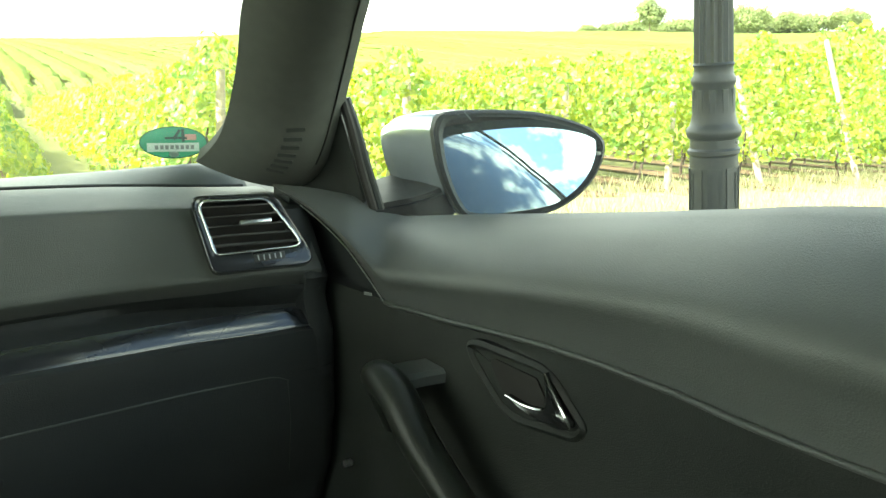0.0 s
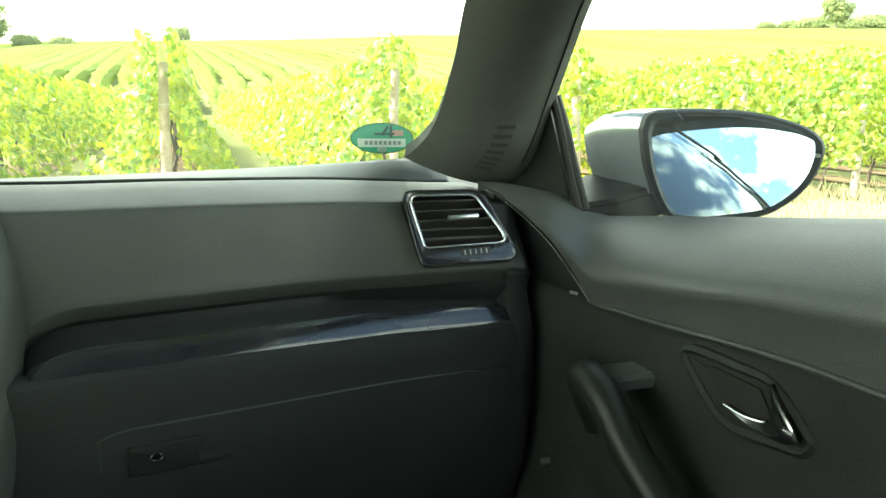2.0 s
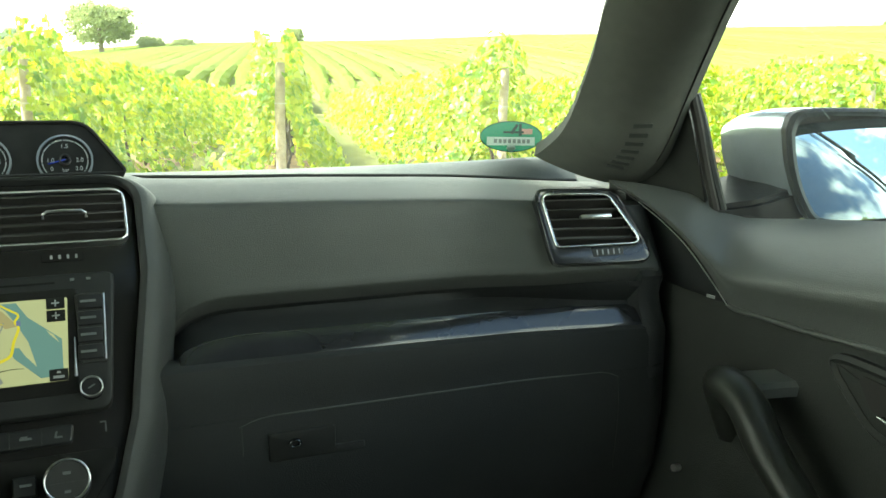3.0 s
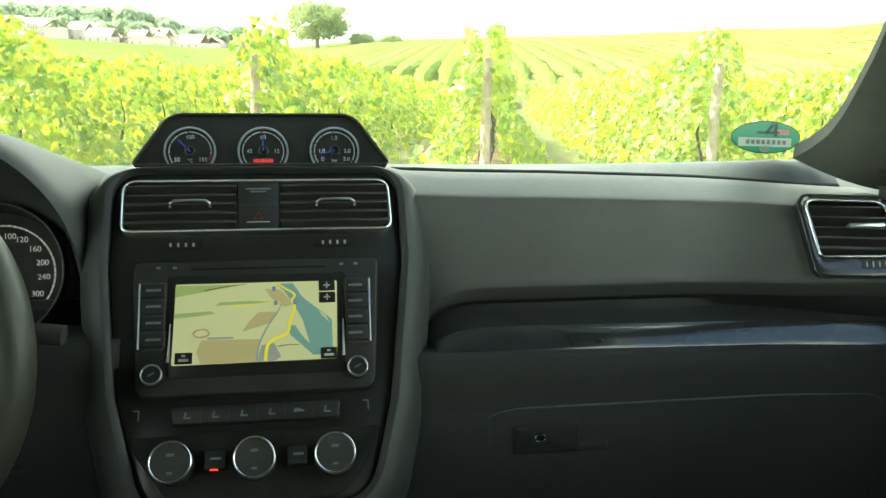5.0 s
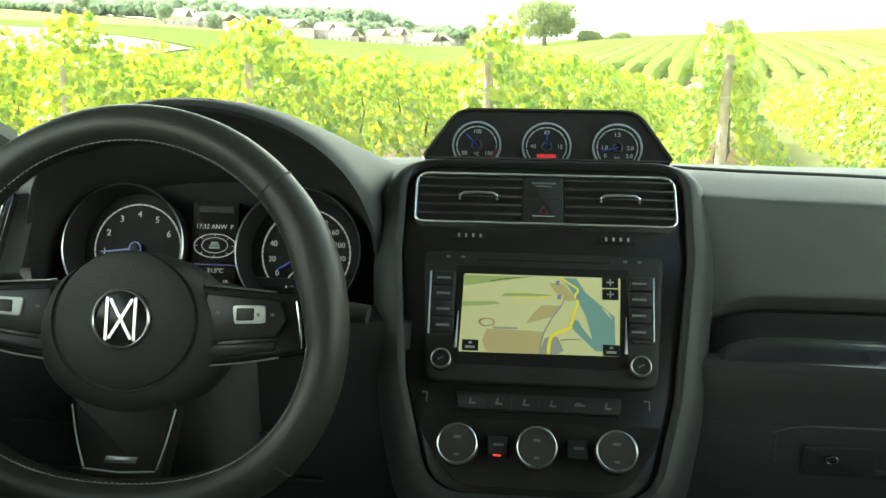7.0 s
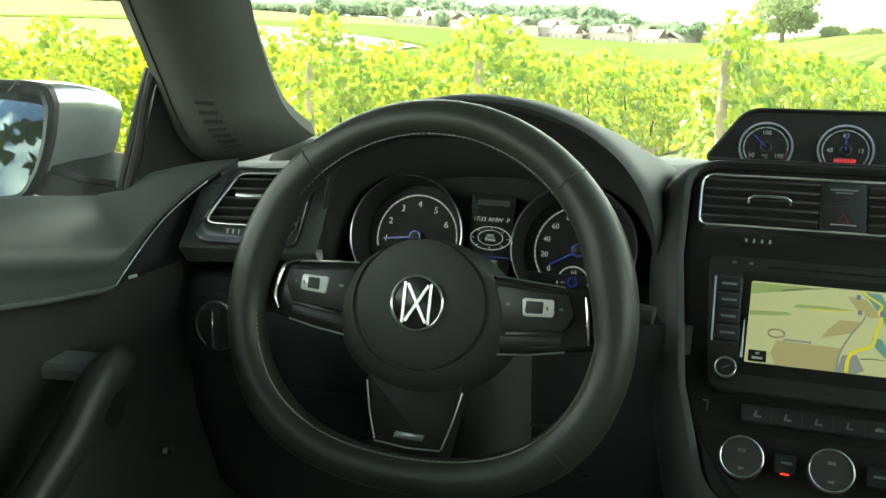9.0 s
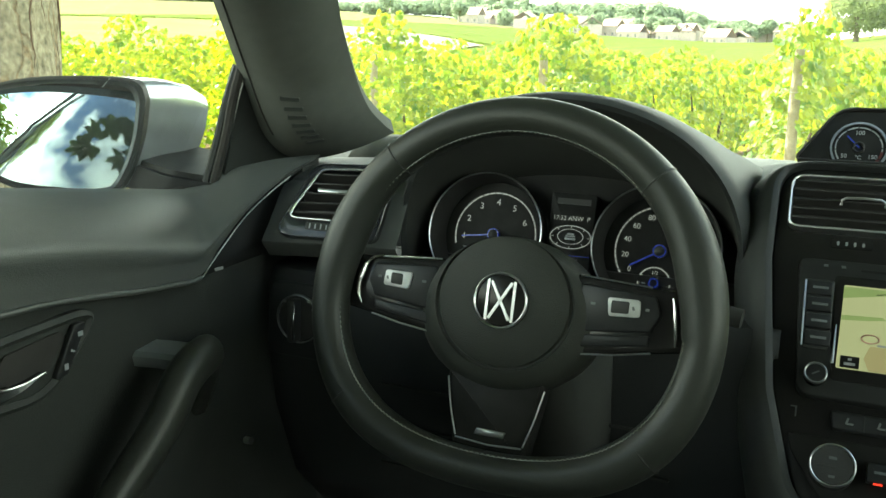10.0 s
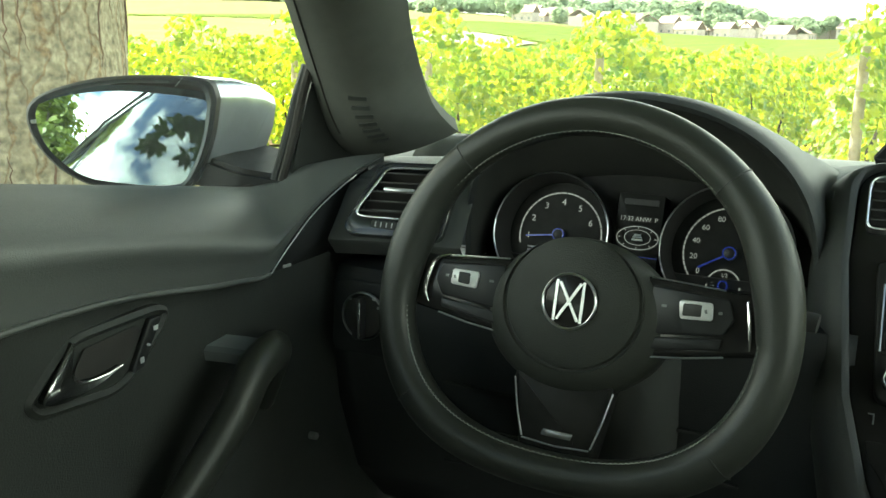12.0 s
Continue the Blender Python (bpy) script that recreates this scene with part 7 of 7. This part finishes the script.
def build_far_trees():
    x, y = place(1.3, 230)
    h = up_to(1.3, 230, 3.35)
    build_tree("broad_tree", "broad round-crowned tree standing alone among the vineyards", x, y, h, 0.6, 8.3, h * 0.86, 11, 0.42, 80, 130, 0.95, HAZY_TREE)
    for k, (az, d, el, r) in enumerate(((6.0, 230, 1.0, 2.4), (4.2, 228, 1.15, 2.6), (12.9, 300, 1.95, 3.6), (49.7, 230, 2.7, 1.6), (51.4, 230, 2.9, 3.4), (52.5, 225, 3.1, 3.6), (53.6, 200, 4.5, 2.8), (54.4, 215, 2.9, 3.6), (55.4, 210, 3.2, 4.0), (57.0, 215, 2.8, 4.0), (58.4, 200, 3.0, 3.4), (59.6, 190, 4.1, 4.0), (60.6, 200, 3.4, 4.0), (61.8, 200, 3.6, 4.2), (63.2, 210, 3.5, 4.5), (65.0, 210, 3.8, 4.8))):
        x, y = place(az, d)
        h = up_to(az, d, el)
        build_tree("hedge_tree", "leafy tree on the hill's edge", x, y, h, 0.22, r, h * (0.98 if el < 3.5 else 0.80), 30 + k, 0.32, 42, 100, 0.75, HAZY_TREE)
    # wooded hill behind the village, in clumps
    rng = np.random.default_rng(9)
    pts, nrm, size = [], [], []
    for k in range(330):
        az = -50 + 48.5 * rng.random()
        d = rng.uniform(690, 860)
        top = float(np.interp(az, (-50, -30, -24.6, -19, -17.8, -16.6, -12.3, -10.4, -8.3, -6.5, -4.7, -2.5, -1.0), (3.0, 2.5, 2.9, 3.0, 2.35, 2.7, 2.6, 2.8, 2.16, 1.62, 1.40, 0.92, 0.60)))
        x, y = place(az, d)
        hgt = max(5.0, up_to(az, d, top - 0.25 * rng.random()))
        c = np.array([x, y, height(x, y) + hgt * 0.55])
        m = 330
        dd = rng.normal(size=(m, 3))
        dd /= np.linalg.norm(dd, axis=1)[:, None]
        core = np.arange(m) < 90
        pts.append(c + dd * np.array([9.0, 9.0, hgt * 0.45]) * np.where(core, rng.uniform(0.3, 0.72, m), rng.uniform(0.75, 1.05, m))[:, None])
        size.append(np.where(core, rng.uniform(4.5, 7.0, m), rng.uniform(1.8, 3.2, m)))
        nrm.append(dd + np.array([0, 0, 0.3]))
    pts, nrm = np.concatenate(pts), np.concatenate(nrm)
    ob = leaf_cloud("hill_wood", pts, nrm, np.concatenate(size), HAZY_LEAF, rng)
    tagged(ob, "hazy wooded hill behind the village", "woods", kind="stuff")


build_far_trees()


def build_house(az, d, w, dep, h, rh, turn, light):
    x, y = place(az, d)
    z = height(x, y) - 0.5
    hs = thing("village_house", pose(x, y, z, 0, 0, turn - az), light, "house", "village houses")
    part("wall", block(-w / 2, -dep / 2, 0, w / 2, dep / 2, h), WALL_W, hs, smooth=False)
    e = 0.5
    bm = loft([[(-w / 2 - e, -dep / 2 - e, h - 0.1), (-w / 2 - e, 0, h + rh), (-w / 2 - e, dep / 2 + e, h - 0.1)], [(w / 2 + e, -dep / 2 - e, h - 0.1), (w / 2 + e, 0, h + rh), (w / 2 + e, dep / 2 + e, h - 0.1)]])
    roof = part("roof", bm, ROOF_T, hs, "red-brown tiled pitched roof", smooth=False)
    thick(roof, 0.25, 1.0)
    part("gable", loft([[(-w / 2, -dep / 2, h), (-w / 2, 0, h + rh - 0.2), (-w / 2, dep / 2, h)], [(w / 2, -dep / 2, h), (w / 2, 0, h + rh - 0.2), (w / 2, dep / 2, h)]]), WALL_W, hs, smooth=False)
    part("chimney", block(w * 0.2, -0.4, h + rh * 0.5, w * 0.2 + 0.7, 0.4, h + rh + 0.9), WALL_W, roof, smooth=False)
    n = max(2, int(w / 3.2))
    for f in range(max(1, int(h / 2.9))):
        for i in range(n):
            wx = -w / 2 + w * (i + 0.5) / n
            win = part("window", block(wx - 0.55, -dep / 2 - 0.06, 1.0 + 2.8 * f, wx + 0.55, -dep / 2 + 0.05, 2.3 + 2.8 * f), PANE, hs, smooth=False)
            part("sill", block(wx - 0.65, -dep / 2 - 0.16, 0.9 + 2.8 * f, wx + 0.65, -dep / 2, 1.0 + 2.8 * f), WALL_W, win, smooth=False)


def build_village():
    rng = np.random.default_rng(21)
    for dist, start, stop in ((488, -22.0, -2.0), (540, -21.0, -3.0), (600, -21.5, -4.0), (655, -18.0, -6.0)):
        az = start
        while az < stop:
            w = rng.uniform(7, 14)
            d = dist + rng.uniform(-22, 22)
            h = rng.choice([3.2, 4.6, 5.6, 5.8])
            build_house(az, d, w, rng.uniform(9, 12), h, rng.uniform(3.0, 4.6), rng.choice([0, 20, 90, -25, 70]), "pale rendered village house with red tiled roof")
            az += rng.uniform(1.0, 2.9) * w / 10
    for i in range(60):
        a, d = -30 + 28.5 * rng.random(), rng.uniform(474, 660)
        x, y = place(a, d)
        build_tree("garden_tree", "leafy garden tree among the village houses", x, y, rng.uniform(7.5, 13), 0.3, rng.uniform(3.5, 5.5), 7.0, 60 + i, 0.9, 34, 40, 0.9, HAZY_LEAF)


build_village()


def build_far_rows():
    """Vine rows on the far slopes, too many to count."""
    rng = np.random.default_rng(3)
    verts, faces, tufts = [], [], []
    run = Vector((math.sin(radians(11.5)), math.cos(radians(11.5)), 0))
    sv = Vector((run.y, -run.x, 0))
    prof = [(-0.34, 0.10), (-0.32, 0.60), (-0.14, 1.00), (0.15, 0.98), (0.32, 0.60), (0.34, 0.10)]
    for k in range(-95, 150):
        off = k * 2.15
        s, prev = 44.0 + 3 * rng.random(), None
        while s < 430:
            c = run * s + sv * off
            d = math.hypot(c.x, c.y)
            az = math.degrees(math.atan2(c.x, c.y))
            ok = -60 < az < 72 and not (108 < d < 230 and az < stubble_edge(d) + 0.4) and 52 < d < 440
            if ok:
                z = height(c.x, c.y)
                j = noise.noise((s * 0.6, k * 2.1, 1)) * 0.5
                if d < 66 and az < 22:
                    for _ in range(9):
                        q = c + run * rng.uniform(-0.5, 0.5) + sv * rng.normal(scale=0.26)
                        tufts.append((q.x, q.y, z + rng.uniform(0.35, 1.35)))
                ring = []
                for a, h in prof:
                    p = c + sv * (a * (1 + j + rng.uniform(-0.2, 0.2)) * (1 + 2.2 * smooth(58, 95, d)))
                    ring.append(len(verts))
                    verts.append((p.x, p.y, z + h * (1 + j * 0.6 + rng.uniform(-0.12, 0.12)) * (1 - 0.70 * smooth(62, 110, d))))
                if prev:
                    for q in range(5):
                        faces.append((prev[q], prev[q + 1], ring[q + 1], ring[q]))
                else:
                    faces.append(tuple(ring))
                prev = ring
            else:
                if prev:
                    faces.append(tuple(reversed(prev)))
                prev = None
            s += 1.0 if d < 110 else 2.2 if d < 200 else 6.0
    me = bpy.data.meshes.new("far_vine_rows")
    me.from_pydata(verts, [], faces)
    me.materials.append(FAR_LEAF)
    ob = new("far_vine_rows", me)
    tagged(ob, "rows of vines on the far sunlit slope", "vineyard", kind="stuff")
    tufts = np.array(tufts)
    up = np.array([0, -0.3, 0.7]) + rng.normal(scale=0.6, size=tufts.shape)
    ob = leaf_cloud("far_vine_leaves", tufts, up, rng.uniform(0.20, 0.42, len(tufts)), FAR_LEAF, rng)
    tagged(ob, "leafy tops of the farther vine rows", "vineyard", kind="stuff")


build_far_rows()


# ---- the roadside tree and its shade ----
def build_roadside_tree():
    rng = np.random.default_rng(14)
    t = thing("roadside_tree", pose(-2.60, 0.955, 0.0, -3.5, 0, 0), "thick-trunked chestnut tree with pale cracked bark beside the car", "tree")
    secs = []
    for z in xr(-0.1, 3.2, 45):
        r = 0.375 - 0.02 * z + 0.14 * math.exp(-((z + 0.1) / 0.3) ** 2)
        secs.append([((r * (1 + 0.05 * noise.noise((math.cos(a) * 2, math.sin(a) * 2, z * 0.8)) + 0.018 * noise.noise((math.cos(a) * 9, math.sin(a) * 9, z * 2.2)))) * math.cos(a), (r * (1 + 0.05 * noise.noise((math.cos(a) * 2, math.sin(a) * 2, z * 0.8)) + 0.018 * noise.noise((math.cos(a) * 9, math.sin(a) * 9, z * 2.2)))) * math.sin(a), z) for a in [2 * math.pi * k / 72 for k in range(72)]])
    part("trunk", loft(secs, closed=True, caps=True), BARK, t, "pale grey-brown bark")
    for k in range(120):
        a = rng.uniform(0, 2 * math.pi)
        z0 = rng.uniform(0.2, 2.4)
        pts, n = [], int(rng.integers(10, 26))
        for q in range(n):
            z = z0 + q * 0.020
            a += rng.uniform(-0.030, 0.030)
            r = 0.375 - 0.02 * z + 0.0008
            w = 1 + 0.05 * noise.noise((math.cos(a) * 2, math.sin(a) * 2, z * 0.8)) + 0.018 * noise.noise((math.cos(a) * 9, math.sin(a) * 9, z * 2.2))
            pts.append((r * w * math.cos(a), r * w * math.sin(a), z))
        fat = rng.uniform(0.0012, 0.0040)
        part("bark_crack", tube(pts, [0.0006 + fat * math.sin(math.pi * (q + 0.5) / n) * rng.uniform(0.5, 1.2) for q in range(n)], 6), BARK_DARK, t)
    for k in range(9):
        a = 2 * math.pi * k / 9 + rng.uniform(-0.2, 0.2)
        r = rng.uniform(2.2, 3.4)
        part("limb", tube(spline([(0, 0, 2.9), (r * 0.35 * math.cos(a), r * 0.35 * math.sin(a), 3.9), (r * math.cos(a), r * math.sin(a), 4.6 + rng.uniform(0, 1.6))], 9), [0.16 * (1 - q / 10) for q in range(9)], 8), BARK, t)
    pts, nrm = crown_points(rng, (0.4, -0.4, 5.6), (4.5, 4.6, 2.7), 250, 58, 0.43)
    keep = pts[:, 2] > 2.5
    ob = leaf_cloud("crown", pts[keep], nrm[keep], rng.uniform(0.7, 1.25, int(keep.sum())) * 0.20, TREE_LEAF, rng, 1.7)
    ob.parent = t
    tagged(ob, "dark green drooping chestnut leaves", kind="stuff")
    # low branch over the car's roof, with large fingered leaves
    twig = spline([(0.3, -0.3, 3.0), (1.0, -1.4, 2.6), (1.42, -2.08, 2.2), (1.74, -2.60, 1.94)], 12)
    branch = part("low_branch", tube(twig, [0.030 - 0.0022 * k for k in range(12)], 7), BARK, t)
    for k in range(24):
        q = twig[11 - k % 5] + Vector((rng.uniform(-0.22, 0.10), rng.uniform(-0.18, 0.18), rng.uniform(-0.20, 0.02)))
        turn = Matrix.Translation(q) @ Matrix.Rotation(rng.uniform(0, 6.28), 4, "Z") @ Matrix.Rotation(rng.uniform(-0.5, 0.5), 4, "X")
        bm = bmesh.new()
        for a in (-110, -70, -33, 0, 33, 70, 110):
            ln = 0.17 * (1 - abs(a) / 300)
            ca, sa = math.cos(radians(a)), math.sin(radians(a))
            pts = [(0, 0, 0), (-0.020, ln * 0.45, 0.004), (-0.028, ln * 0.75, -0.006), (0, ln, -0.030), (0.028, ln * 0.75, -0.006), (0.020, ln * 0.45, 0.004)]
            v = [bm.verts.new(turn @ Vector((x * ca + y * sa, y * ca - x * sa, z))) for x, y, z in pts]
            bm.faces.new((v[0], v[1], v[2], v[3]))
            bm.faces.new((v[0], v[3], v[4], v[5]))
        part("leaf", bm, TREE_LEAF, branch)


build_roadside_tree()
# brighter, yellower copy of TREE_LEAF, with sunshine put into its colours
TREE_SUN = leaf_material("sunlit_tree_leaf", (0.08, 0.13, 0.02), (0.15, 0.19, 0.03), (0.40, 0.48, 0.05), 0.4)
x0, y0 = 1.95, -15.1
build_tree("roadside_tree", "sunlit leafy tree behind the car", x0, y0, 9.5, 0.2, 1.25, 8.3, 77, 0.15, 150, 110, 0.28, TREE_SUN)


def build_grass():
    rng = np.random.default_rng(8)
    n = 16000
    x = rng.uniform(2.5, 22, n)
    y = rng.uniform(1.6, 6.0, n)
    verts, faces = [], []
    for i in range(n):
        z = height(x[i], y[i]) + 0.01
        h, a, w = rng.uniform(0.07, 0.16) + 0.16 * rng.random() ** 3, rng.uniform(0, 6.28), rng.uniform(0.002, 0.005)
        dx, dy = math.cos(a) * h * 0.35, math.sin(a) * h * 0.35
        b = len(verts)
        verts += [(x[i] - w * math.sin(a), y[i] + w * math.cos(a), z), (x[i] + w * math.sin(a), y[i] - w * math.cos(a), z), (x[i] + dx * 0.5, y[i] + dy * 0.5, z + h * 0.6), (x[i] + dx, y[i] + dy, z + h)]
        faces += [(b, b + 1, b + 2), (b, b + 2, b + 3)]
    me = bpy.data.meshes.new("tall_grass")
    me.from_pydata(verts, [], faces)
    me.materials.append(leaf_material("dry_blade", (0.46, 0.42, 0.25), (0.34, 0.35, 0.17), (0.50, 0.47, 0.25), 0.35))
    tagged(new("tall_grass", me), "tall dry straw-coloured grass on the verge", "grass", kind="stuff")


build_grass()
